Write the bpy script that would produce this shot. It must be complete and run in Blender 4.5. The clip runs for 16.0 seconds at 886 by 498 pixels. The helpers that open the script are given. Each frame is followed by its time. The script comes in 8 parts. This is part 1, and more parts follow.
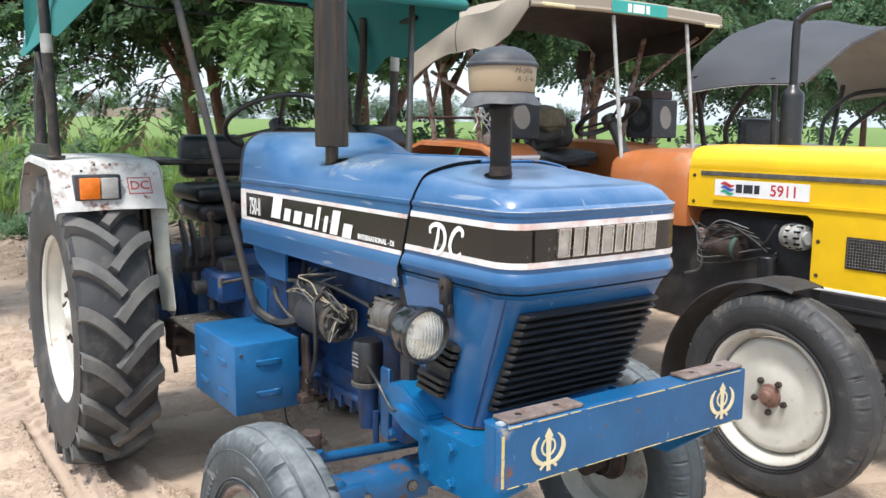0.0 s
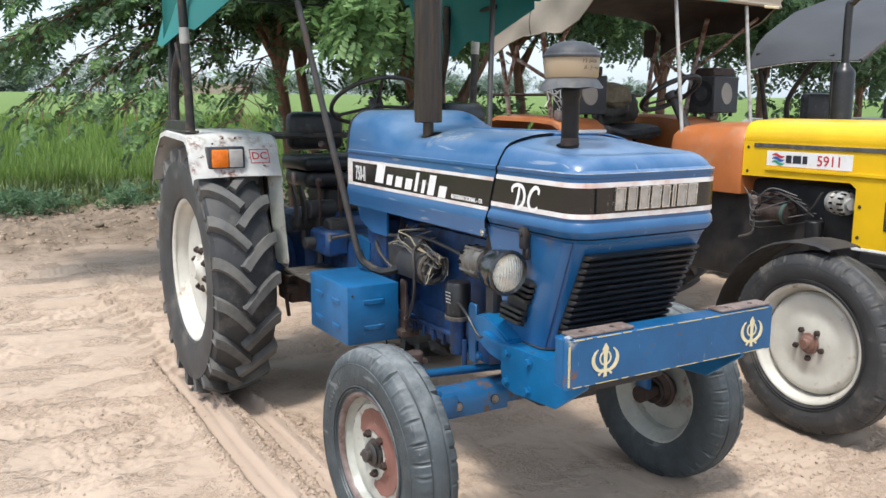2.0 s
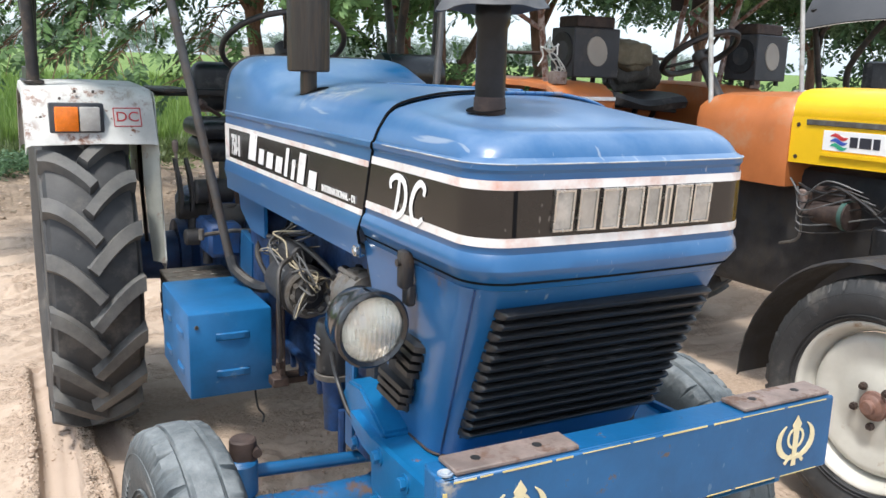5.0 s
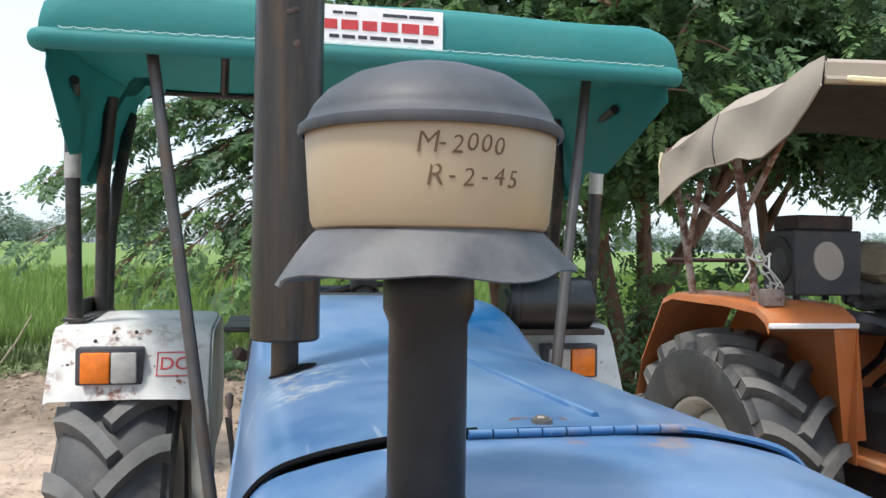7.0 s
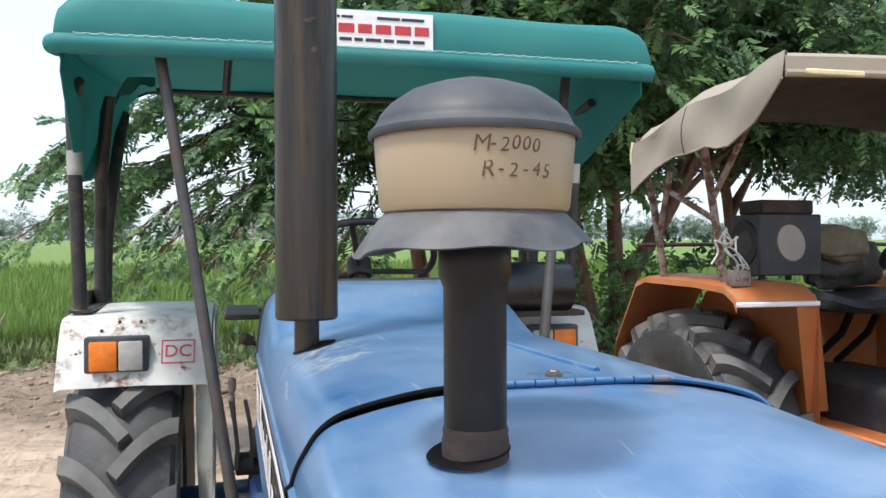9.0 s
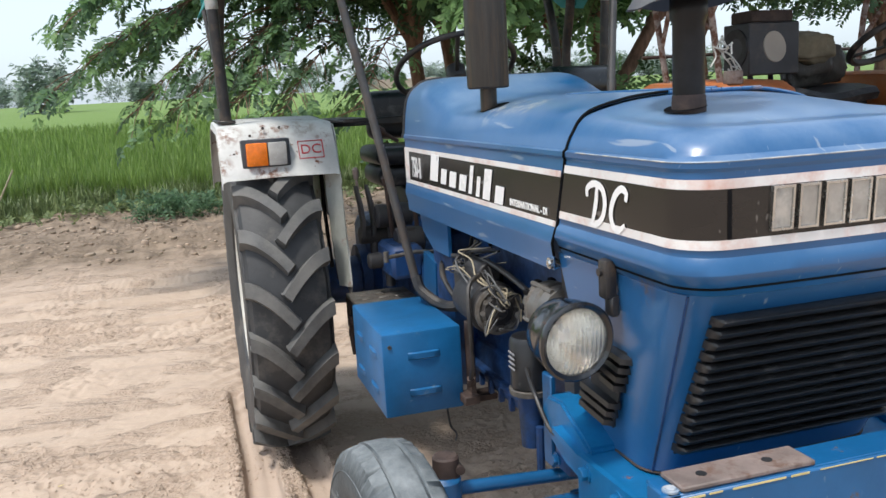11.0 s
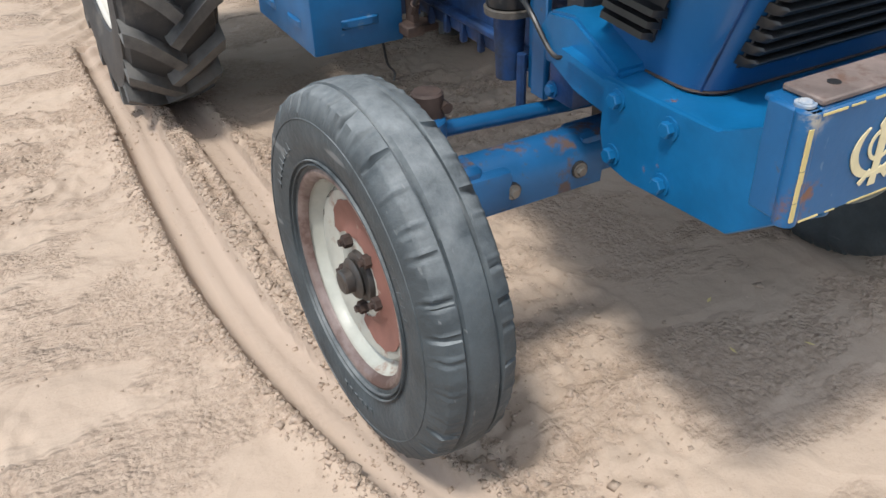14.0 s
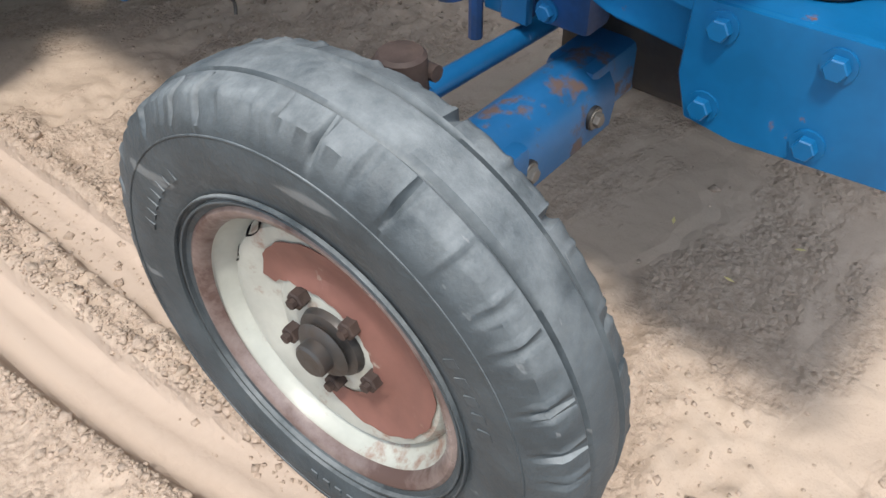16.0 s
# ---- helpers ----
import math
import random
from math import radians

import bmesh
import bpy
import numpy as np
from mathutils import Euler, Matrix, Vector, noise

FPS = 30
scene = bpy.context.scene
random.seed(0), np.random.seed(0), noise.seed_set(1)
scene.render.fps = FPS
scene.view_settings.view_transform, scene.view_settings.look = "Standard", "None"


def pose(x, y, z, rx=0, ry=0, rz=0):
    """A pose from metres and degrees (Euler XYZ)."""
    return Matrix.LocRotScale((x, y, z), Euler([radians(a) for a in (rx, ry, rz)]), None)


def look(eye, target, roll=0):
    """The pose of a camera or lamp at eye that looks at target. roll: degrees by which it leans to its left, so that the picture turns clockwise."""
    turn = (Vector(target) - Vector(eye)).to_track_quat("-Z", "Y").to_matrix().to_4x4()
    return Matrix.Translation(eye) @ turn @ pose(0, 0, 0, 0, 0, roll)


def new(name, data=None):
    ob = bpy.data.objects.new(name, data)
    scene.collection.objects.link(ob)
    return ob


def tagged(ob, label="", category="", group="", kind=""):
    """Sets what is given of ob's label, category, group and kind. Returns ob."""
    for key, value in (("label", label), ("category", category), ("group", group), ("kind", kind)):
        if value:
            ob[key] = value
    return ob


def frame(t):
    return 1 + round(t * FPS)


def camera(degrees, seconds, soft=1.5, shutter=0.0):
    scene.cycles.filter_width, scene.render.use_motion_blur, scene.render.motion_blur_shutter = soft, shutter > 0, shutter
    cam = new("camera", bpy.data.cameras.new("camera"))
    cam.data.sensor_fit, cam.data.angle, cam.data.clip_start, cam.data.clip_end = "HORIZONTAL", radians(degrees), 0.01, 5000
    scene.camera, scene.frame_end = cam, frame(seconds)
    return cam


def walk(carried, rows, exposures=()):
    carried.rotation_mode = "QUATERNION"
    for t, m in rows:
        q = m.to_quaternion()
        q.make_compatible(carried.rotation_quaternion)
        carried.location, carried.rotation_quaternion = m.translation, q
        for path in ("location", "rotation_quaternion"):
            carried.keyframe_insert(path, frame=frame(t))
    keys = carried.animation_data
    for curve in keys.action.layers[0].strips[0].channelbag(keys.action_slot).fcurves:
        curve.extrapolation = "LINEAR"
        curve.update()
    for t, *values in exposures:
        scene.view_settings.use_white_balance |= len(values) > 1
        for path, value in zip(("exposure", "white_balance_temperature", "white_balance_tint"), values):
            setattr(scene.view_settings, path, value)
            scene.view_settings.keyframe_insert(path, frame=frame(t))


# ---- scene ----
cam = camera(55.5, 16.0)
PATH = [
    (0, (-1.468, -1.882, 1.482), (-0.334, -0.259, 1.203), 0.4),
    (0.5, (-1.538, -2.031, 1.49), (-0.518, -0.335, 1.202), 0.6),
    (1, (-1.712, -2.178, 1.483), (-0.74, -0.459, 1.164), -0.2),
    (1.5, (-1.825, -2.288, 1.487), (-0.841, -0.58, 1.143), -0.0),
    (2, (-1.804, -2.3, 1.495), (-0.809, -0.598, 1.157), 0.1),
    (2.5, (-1.625, -2.245, 1.498), (-0.645, -0.536, 1.156), 0.8),
    (3, (-1.49, -2.121, 1.468), (-0.547, -0.399, 1.088), 1.6),
    (3.2, (-1.454, -2.038, 1.456), (-0.516, -0.314, 1.071), 1.7),
    (5.3, (-0.816, -1.42, 1.434), (0.1, 0.31, 1.025), 1.7),
    (5.5, (-0.748, -1.329, 1.45), (0.173, 0.408, 1.084), 1.9),
    (6, (-0.598, -1.146, 1.479), (0.179, 0.679, 1.225), 0.8),
    (6.5, (-0.412, -0.973, 1.531), (0.14, 0.948, 1.442), 1.1),
    (7, (-0.256, -0.8, 1.556), (0.157, 1.156, 1.579), 0.8),
    (7.5, (-0.221, -0.704, 1.564), (0.149, 1.26, 1.642), 0.6),
    (8, (-0.213, -0.717, 1.561), (0.14, 1.249, 1.651), 0.4),
    (8.2, (-0.223, -0.75, 1.556), (0.146, 1.213, 1.647), 0.5),
    (10.3, (-0.724, -1.283, 1.484), (-0.125, 0.614, 1.277), -1.9),
    (10.5, (-0.796, -1.35, 1.463), (-0.239, 0.558, 1.247), -1.4),
    (11, (-0.976, -1.491, 1.415), (-0.403, 0.391, 1.059), -3.2),
    (11.5, (-1.046, -1.601, 1.368), (-0.339, 0.203, 0.873), -2.0),
    (12, (-1.092, -1.661, 1.332), (-0.382, 0.094, 0.687), -1.7),
    (12.5, (-1.115, -1.628, 1.324), (-0.458, 0.09, 0.54), -3.1),
    (13, (-1.092, -1.436, 1.296), (-0.482, 0.217, 0.35), -4.0),
    (13.5, (-1.076, -1.245, 1.271), (-0.454, 0.331, 0.208), -2.3),
    (14, (-1.116, -1.098, 1.252), (-0.347, 0.374, 0.138), -2.1),
    (14.5, (-1.209, -0.916, 1.239), (-0.289, 0.434, 0.086), -3.3),
    (15, (-1.204, -0.777, 1.202), (-0.216, 0.478, -0.001), -3.9),
    (15.5, (-1.12, -0.575, 1.155), (-0.087, 0.519, -0.162), -2.8),
    (16, (-1.085, -0.453, 1.136), (0.02, 0.496, -0.235), -1.0),
]
walk(cam, [(t, look(eye, target, roll)) for t, eye, target, roll in PATH],
     exposures=[(0.0, 1.40), (1.0, 1.34), (2.0, 1.20), (3.0, 1.26), (5.5, 1.40), (6.5, 1.31), (8.0, 1.32), (10.5, 1.24), (11.0, 1.08), (11.5, 1.18), (12.0, 1.34), (12.5, 1.22), (13.0, 1.07), (14.0, 1.01), (16.0, 1.21)])

# ---- light ----
SUN_ELEV, SUN_AZ = 66.0, 212.0      # height, and the way from which it comes, turned from +x towards +y
world = bpy.data.worlds.new("sky")
scene.world = world
world.use_nodes = True
wn = world.node_tree.nodes
sky = wn.new("ShaderNodeTexSky")
sky.sky_type = 'NISHITA'
sky.sun_disc = False
sky.sun_elevation = radians(SUN_ELEV)
sky.sun_rotation = radians(90.0 - SUN_AZ)
sky.air_density, sky.dust_density, sky.ozone_density = 1.0, 3.2, 1.0
wn["Background"].inputs["Strength"].default_value = 0.168
haze = wn.new("ShaderNodeMix")          # thin white cloud over the whole sky
haze.data_type = 'RGBA'
haze.inputs[0].default_value = 0.7
world.node_tree.links.new(sky.outputs["Color"], haze.inputs[6])
haze.inputs[7].default_value = (2.4, 2.8, 3.2, 1)
world.node_tree.links.new(haze.outputs[2], wn["Background"].inputs["Color"])

sun_data = bpy.data.lights.new("sun", 'SUN')
sun_data.energy, sun_data.angle, sun_data.color = 1.62, radians(8.0), (1.0, 0.965, 0.91)
sun = new("sun", sun_data)
sx = math.cos(radians(SUN_ELEV)) * math.cos(radians(SUN_AZ))
sy = math.cos(radians(SUN_ELEV)) * math.sin(radians(SUN_AZ))
sun.matrix_world = look((sx * 40, sy * 40, math.sin(radians(SUN_ELEV)) * 40), (0, 0, 0))

# ---- materials ----
def mat(name, base, rough=0.5, metal=0.0, vary=0.25, scale=6.0, dust=None, dust_amount=0.0, dust_scale=3.0, dust_edge=0.12,
        grain=120.0, bump=0.05, bump_scale=60.0, island=0.0, coat=0.0, spec=0.5, stretch=(1, 1, 1), objrand=0.0, haze=0.35, scratch=None, pale_up=False, spots=()):
    """A painted, worn or soiled surface: grain at two scales, patches of dust or rust, fine relief."""
    m = bpy.data.materials.new(name)
    m.use_nodes = True
    n, l = m.node_tree.nodes, m.node_tree.links
    p = n["Principled BSDF"]
    p.inputs["Roughness"].default_value, p.inputs["Metallic"].default_value = rough, metal
    p.inputs["Coat Weight"].default_value, p.inputs["Coat Roughness"].default_value = coat, 0.15
    p.inputs["Specular IOR Level"].default_value = spec
    co = n.new("ShaderNodeTexCoord")
    mp = n.new("ShaderNodeMapping")
    mp.inputs["Scale"].default_value = stretch
    l.new(co.outputs["Object"], mp.inputs["Vector"])

    def noise_tex(sc, detail=4.0, roughness=0.6):
        t = n.new("ShaderNodeTexNoise")
        t.inputs["Scale"].default_value, t.inputs["Detail"].default_value, t.inputs["Roughness"].default_value = sc, detail, roughness
        l.new(mp.outputs["Vector"], t.inputs["Vector"])
        return t.outputs["Fac"]

    def ramp(fac, a, b, lo=0.0, hi=1.0):
        r = n.new("ShaderNodeMapRange")
        r.inputs["From Min"].default_value, r.inputs["From Max"].default_value = a, b
        r.inputs["To Min"].default_value, r.inputs["To Max"].default_value = lo, hi
        l.new(fac, r.inputs["Value"])
        return r.outputs["Result"]

    def mix(fac, a, b):
        x = n.new("ShaderNodeMix")
        x.data_type = 'RGBA'
        if isinstance(fac, float):
            x.inputs["Factor"].default_value = fac
        else:
            l.new(fac, x.inputs["Factor"])
        for i, c in (("A", a), ("B", b)):
            s = [k for k in x.inputs if k.name == i and k.type == 'RGBA'][0]
            if isinstance(c, tuple):
                s.default_value = (*c[:3], 1)
            else:
                l.new(c, s)
        return [k for k in x.outputs if k.type == 'RGBA'][0]

    dark = tuple(c * (1 - vary) for c in base)
    light = tuple(min(1, c * (1 + vary * 0.6) + 0.01 * vary) for c in base)
    col = mix(ramp(noise_tex(scale), 0.3, 0.7), dark, light)
    col = mix(ramp(noise_tex(grain, 2.0), 0.35, 0.75, 0.0, vary * 0.5), col, dark)
    if island or objrand:
        g = n.new("ShaderNodeNewGeometry") if island else n.new("ShaderNodeObjectInfo")
        out = g.outputs["Random Per Island"] if island else g.outputs["Random"]
        h = n.new("ShaderNodeHueSaturation")
        l.new(ramp(out, 0, 1, 1 - (island or objrand), 1 + (island or objrand)), h.inputs["Value"])
        l.new(ramp(out, 0, 1, 0.5 + 0.03 * (island or objrand), 0.5 - 0.03 * (island or objrand)), h.inputs["Hue"])
        l.new(col, h.inputs["Color"])
        col = h.outputs["Color"]
    if dust:
        mid = 0.72 - 0.45 * dust_amount
        f = ramp(noise_tex(dust_scale, 8.0, 0.68), mid - dust_edge, mid + dust_edge)
        if pale_up:          # dust thicker on what faces up, the sky's sheen put into its colour
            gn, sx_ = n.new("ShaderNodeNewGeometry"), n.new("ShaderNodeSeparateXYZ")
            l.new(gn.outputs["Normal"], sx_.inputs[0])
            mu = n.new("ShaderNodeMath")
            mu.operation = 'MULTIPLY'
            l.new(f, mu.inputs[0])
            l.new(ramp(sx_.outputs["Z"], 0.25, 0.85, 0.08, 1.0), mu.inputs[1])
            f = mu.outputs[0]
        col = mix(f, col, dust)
        l.new(ramp(f, 0, 1, rough, min(1, rough + haze)), p.inputs["Roughness"])
    else:
        l.new(ramp(noise_tex(scale * 2.3), 0.3, 0.7, max(0.02, rough - 0.08), min(1, rough + 0.1)), p.inputs["Roughness"])
    if scratch:
        for turn, sc in ((0.5, 3.0), (-0.35, 4.0)):
            m2 = n.new("ShaderNodeMapping")
            m2.inputs["Rotation"].default_value, m2.inputs["Scale"].default_value = (0.2, 0.1, turn), (sc * 22, sc, sc * 8)
            l.new(co.outputs["Object"], m2.inputs["Vector"])
            t = n.new("ShaderNodeTexNoise")
            t.inputs["Scale"].default_value, t.inputs["Detail"].default_value = 1.0, 3.0
            l.new(m2.outputs["Vector"], t.inputs["Vector"])
            col = mix(ramp(t.outputs["Fac"], 0.70, 0.74, 0.0, 0.45), col, scratch)
        col = mix(ramp(noise_tex(7.0, 9.0, 0.75), 0.68, 0.72, 0.0, 0.6), col, scratch)
    for at, reach, tint in spots:          # worn or rusty places round given points
        d = n.new("ShaderNodeVectorMath")
        d.operation = 'DISTANCE'
        l.new(co.outputs["Object"], d.inputs[0])
        d.inputs[1].default_value = at
        mu = n.new("ShaderNodeMath")
        mu.operation = 'MULTIPLY'
        l.new(ramp(d.outputs["Value"], reach, reach * 0.25), mu.inputs[0])
        l.new(ramp(noise_tex(38.0, 6.0, 0.7), 0.47, 0.60), mu.inputs[1])
        col = mix(mu.outputs[0], col, tint)
    l.new(col, p.inputs["Base Color"])
    if bump:
        b = n.new("ShaderNodeBump")
        b.inputs["Strength"].default_value, b.inputs["Distance"].default_value = bump, 0.01
        l.new(noise_tex(bump_scale, 5.0), b.inputs["Height"])
        l.new(b.outputs["Normal"], p.inputs["Normal"])
    return m


DUST = (0.42, 0.34, 0.26)
RUST = (0.16, 0.07, 0.04)
# pale bonnet top: dust, with the sky's reflection put into the colour
M_BLUE = mat("blue_hood_paint", (0.005, 0.088, 0.240), 0.28, vary=0.12, scale=4, pale_up=True, dust=(0.140, 0.218, 0.335), dust_amount=0.52, dust_scale=4.0, dust_edge=0.17, coat=0.35, bump=0.012, bump_scale=14, haze=0.12, scratch=(0.36, 0.40, 0.44),
             spots=(((-0.205, 0.43, 1.385), 0.09, (0.42, 0.42, 0.38)), ((-0.200, 0.32, 1.387), 0.08, (0.36, 0.38, 0.38)), ((-0.215, 0.25, 1.38), 0.045, (0.34, 0.37, 0.38)),
                    ((0.150, -0.05, 1.40), 0.055, (0.25, 0.17, 0.14)), ((0.105, -0.09, 1.40), 0.04, (0.24, 0.18, 0.15)), ((0.02, -0.085, 1.40), 0.02, (0.22, 0.13, 0.10)), ((-0.262, -0.30, 1.10), 0.05, (0.12, 0.07, 0.05)), ((0.255, -0.42, 1.12), 0.05, (0.14, 0.08, 0.06))))
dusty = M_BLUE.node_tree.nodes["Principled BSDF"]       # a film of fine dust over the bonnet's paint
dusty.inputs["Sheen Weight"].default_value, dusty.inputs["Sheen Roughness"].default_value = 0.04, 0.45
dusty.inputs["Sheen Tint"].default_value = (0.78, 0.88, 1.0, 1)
M_BLUE2 = mat("blue_brush_paint", (0.003, 0.122, 0.300), 0.36, vary=0.3, scale=7, dust=RUST, dust_amount=0.08, dust_scale=14, dust_edge=0.03, bump=0.05, bump_scale=40)
M_TOOLBOX = mat("blue_toolbox_paint", (0.004, 0.100, 0.258), 0.40, vary=0.3, scale=7, dust=(0.16, 0.22, 0.28), dust_amount=0.08, dust_scale=16, dust_edge=0.05, bump=0.05, bump_scale=40)
M_BLUE3 = mat("blue_bumper_paint", (0.003, 0.086, 0.225), 0.40, vary=0.25, scale=6, dust=(0.10, 0.075, 0.06), dust_amount=0.13, dust_scale=24, dust_edge=0.03, bump=0.06, scratch=(0.14, 0.22, 0.30),
              spots=(((-0.390, -0.570, 0.745), 0.035, RUST), ((-0.375, -0.572, 0.765), 0.03, RUST), ((-0.385, -0.568, 0.862), 0.03, (0.35, 0.33, 0.28))))
M_AXLE = mat("blue_axle_paint", (0.006, 0.085, 0.22), 0.45, vary=0.2, scale=9, dust=(0.085, 0.056, 0.048), dust_amount=0.32, dust_scale=13, dust_edge=0.035, bump=0.08, bump_scale=50)
M_ENGINE = mat("oily_blue_engine_paint", (0.006, 0.048, 0.165), 0.45, vary=0.35, scale=11, dust=(0.014, 0.02, 0.036), dust_amount=0.35, dust_scale=7, dust_edge=0.12, bump=0.12)
M_DARKENG = mat("greasy_engine_iron", (0.020, 0.020, 0.023), 0.55, vary=0.5, scale=14, dust=(0.055, 0.048, 0.04), dust_amount=0.3, dust_scale=9, bump=0.12)
M_BLACK = mat("black_plastic", (0.012, 0.0125, 0.014), 0.34, vary=0.3, scale=20, dust=(0.10, 0.095, 0.09), dust_amount=0.02, dust_scale=25, bump=0.04)
M_GLOSSBLK = mat("glossy_black_enamel", (0.012, 0.0125, 0.014), 0.15, vary=0.3, scale=20, dust=(0.10, 0.095, 0.09), dust_amount=0.05, dust_scale=25, coat=0.4, bump=0.02)
M_MATBLACK = mat("matt_black", (0.012, 0.012, 0.0135), 0.6, vary=0.3, scale=20, bump=0.04)
M_VINYL = mat("black_vinyl", (0.010, 0.010, 0.012), 0.42, vary=0.3, scale=9, dust=(0.14, 0.13, 0.12), dust_amount=0.15, dust_scale=8, bump=0.15, bump_scale=140)
M_DECAL = mat("black_decal", (0.017, 0.0135, 0.0115), 0.24, vary=0.25, scale=5, dust=(0.25, 0.23, 0.2), dust_amount=-0.02, dust_scale=30, dust_edge=0.02, stretch=(1, 1, 2.0), bump=0.01, scratch=(0.22, 0.20, 0.18))
# near-black for painted holes and gaps, also seam rubber and decal lap
M_VOID = mat("void_and_seam_black", (0.006, 0.006, 0.007), 0.9, vary=0.2, spec=0.1, bump=0)
M_WHITELINE = mat("white_decal", (0.72, 0.70, 0.68), 0.35, vary=0.1, scale=9, dust=(0.55, 0.33, 0.27), dust_amount=0.25, dust_scale=12, bump=0.01)
M_WHITE = mat("chipped_white_paint", (0.52, 0.52, 0.50), 0.5, vary=0.25, scale=7, dust=RUST, dust_amount=0.19, dust_scale=17, dust_edge=0.03, bump=0.05, bump_scale=30, scratch=(0.30, 0.26, 0.22),
              spots=(((-0.665, 1.66, 1.185), 0.09, RUST), ((-0.650, 1.72, 1.325), 0.08, RUST), ((-0.800, 1.72, 1.330), 0.07, RUST), ((-0.520, 1.74, 1.345), 0.07, (0.30, 0.25, 0.20)), ((-0.450, 1.70, 1.30), 0.05, RUST), ((-0.830, 1.68, 1.20), 0.05, RUST)))
M_RIMWHITE = mat("white_rim_paint", (0.57, 0.555, 0.50), 0.4, vary=0.12, scale=8, dust=(0.35, 0.26, 0.18), dust_amount=0.18, dust_scale=12, dust_edge=0.05, bump=0.03)
M_RIMOLD = mat("worn_cream_rim_paint", (0.42, 0.43, 0.385), 0.32, vary=0.25, scale=9, dust=(0.26, 0.15, 0.11), dust_amount=0.22, dust_scale=13, dust_edge=0.06, bump=0.05)
M_PRIMER = mat("red_oxide_primer", (0.205, 0.092, 0.072), 0.62, vary=0.25, scale=10, dust=(0.40, 0.36, 0.30), dust_amount=0.12, dust_scale=18, dust_edge=0.05, bump=0.04)
M_RIMEDGE = mat("dusty_pink_rim_flange", (0.27, 0.215, 0.20), 0.24, vary=0.3, scale=16, dust=(0.085, 0.05, 0.042), dust_amount=0.5, dust_scale=8, dust_edge=0.10, bump=0.05)
M_RUST = mat("rusted_steel", (0.055, 0.036, 0.030), 0.7, metal=0.2, vary=0.45, scale=20, dust=(0.12, 0.08, 0.06), dust_amount=0.15, dust_scale=16, bump=0.2)
M_RUSTPLATE = mat("brown_primed_plate", (0.22, 0.17, 0.15), 0.6, vary=0.45, scale=12, dust=(0.12, 0.07, 0.05), dust_amount=0.3, dust_scale=22, dust_edge=0.06, bump=0.15)
M_RUBBER = mat("dusty_rubber", (0.090, 0.091, 0.091), 0.70, vary=0.35, scale=10, dust=(0.20, 0.19, 0.172), dust_amount=0.26, dust_scale=6, dust_edge=0.2, bump=0.18, bump_scale=70)
M_RUBBERF = mat("scuffed_rubber", (0.040, 0.053, 0.061), 0.6, vary=0.4, scale=11, dust=(0.235, 0.255, 0.26), dust_amount=0.45, dust_scale=7, dust_edge=0.16, bump=0.35, bump_scale=48, haze=0.15, pale_up=True, scratch=(0.24, 0.25, 0.25))
M_RUBBERB = mat("black_rubber", (0.036, 0.037, 0.039), 0.60, vary=0.3, scale=10, dust=(0.15, 0.138, 0.122), dust_amount=0.16, dust_scale=7, dust_edge=0.12, bump=0.12)
M_STACK = mat("sooty_brown_steel", (0.045, 0.039, 0.034), 0.30, metal=0.65, vary=0.45, scale=3.5, stretch=(9, 9, 0.8), dust=(0.10, 0.065, 0.04), dust_amount=0.25, dust_scale=4, bump=0.05)
M_POST = mat("dark_painted_tube", (0.028, 0.026, 0.026), 0.4, metal=0.2, vary=0.35, scale=10, dust=(0.12, 0.085, 0.06), dust_amount=0.2, dust_scale=15, bump=0.03)
M_POLE = mat("grey_steel_tube", (0.075, 0.072, 0.07), 0.42, metal=0.5, vary=0.3, scale=12, dust=(0.09, 0.065, 0.05), dust_amount=0.3, dust_scale=14, bump=0.04)
M_PALEPOLE = mat("pale_grey_tube", (0.42, 0.42, 0.40), 0.45, metal=0.2, vary=0.2, scale=12, dust=(0.2, 0.16, 0.12), dust_amount=0.2, dust_scale=14, bump=0.04)
M_RUSTPOLE = mat("flaking_tube", (0.34, 0.27, 0.24), 0.6, vary=0.3, scale=20, dust=(0.15, 0.075, 0.05), dust_amount=0.5, dust_scale=16, dust_edge=0.04, bump=0.1)
M_CREAM = mat("cream_translucent_plastic", (0.315, 0.242, 0.150), 0.32, vary=0.10, scale=4, dust=(0.33, 0.255, 0.175), dust_amount=0.3, dust_scale=6, dust_edge=0.2, bump=0.01, stretch=(1, 1, 0.4))
M_GREYPL = mat("dusty_black_plastic", (0.020, 0.024, 0.031), 0.5, vary=0.25, scale=8, dust=(0.11, 0.112, 0.12), dust_amount=0.24, dust_scale=7, dust_edge=0.2, bump=0.05)
M_PIPE = mat("black_pipe", (0.008, 0.0085, 0.010), 0.36, spec=0.3, vary=0.3, scale=10, dust=(0.025, 0.024, 0.024), dust_amount=0.2, dust_scale=9, bump=0.05)
M_SKIRT = mat("bent_sheet_plastic", (0.046, 0.048, 0.053), 0.45, metal=0.1, vary=0.2, scale=6, dust=(0.18, 0.18, 0.18), dust_amount=0.25, dust_scale=8, dust_edge=0.18, bump=0.04)
M_HOSE = mat("black_rubber_hose", (0.014, 0.014, 0.0155), 0.42, vary=0.3, scale=14, dust=(0.07, 0.06, 0.05), dust_amount=0.3, dust_scale=11, bump=0.05)
M_CHROME = mat("chrome", (0.62, 0.62, 0.60), 0.22, metal=1.0, vary=0.25, scale=16, bump=0.03)
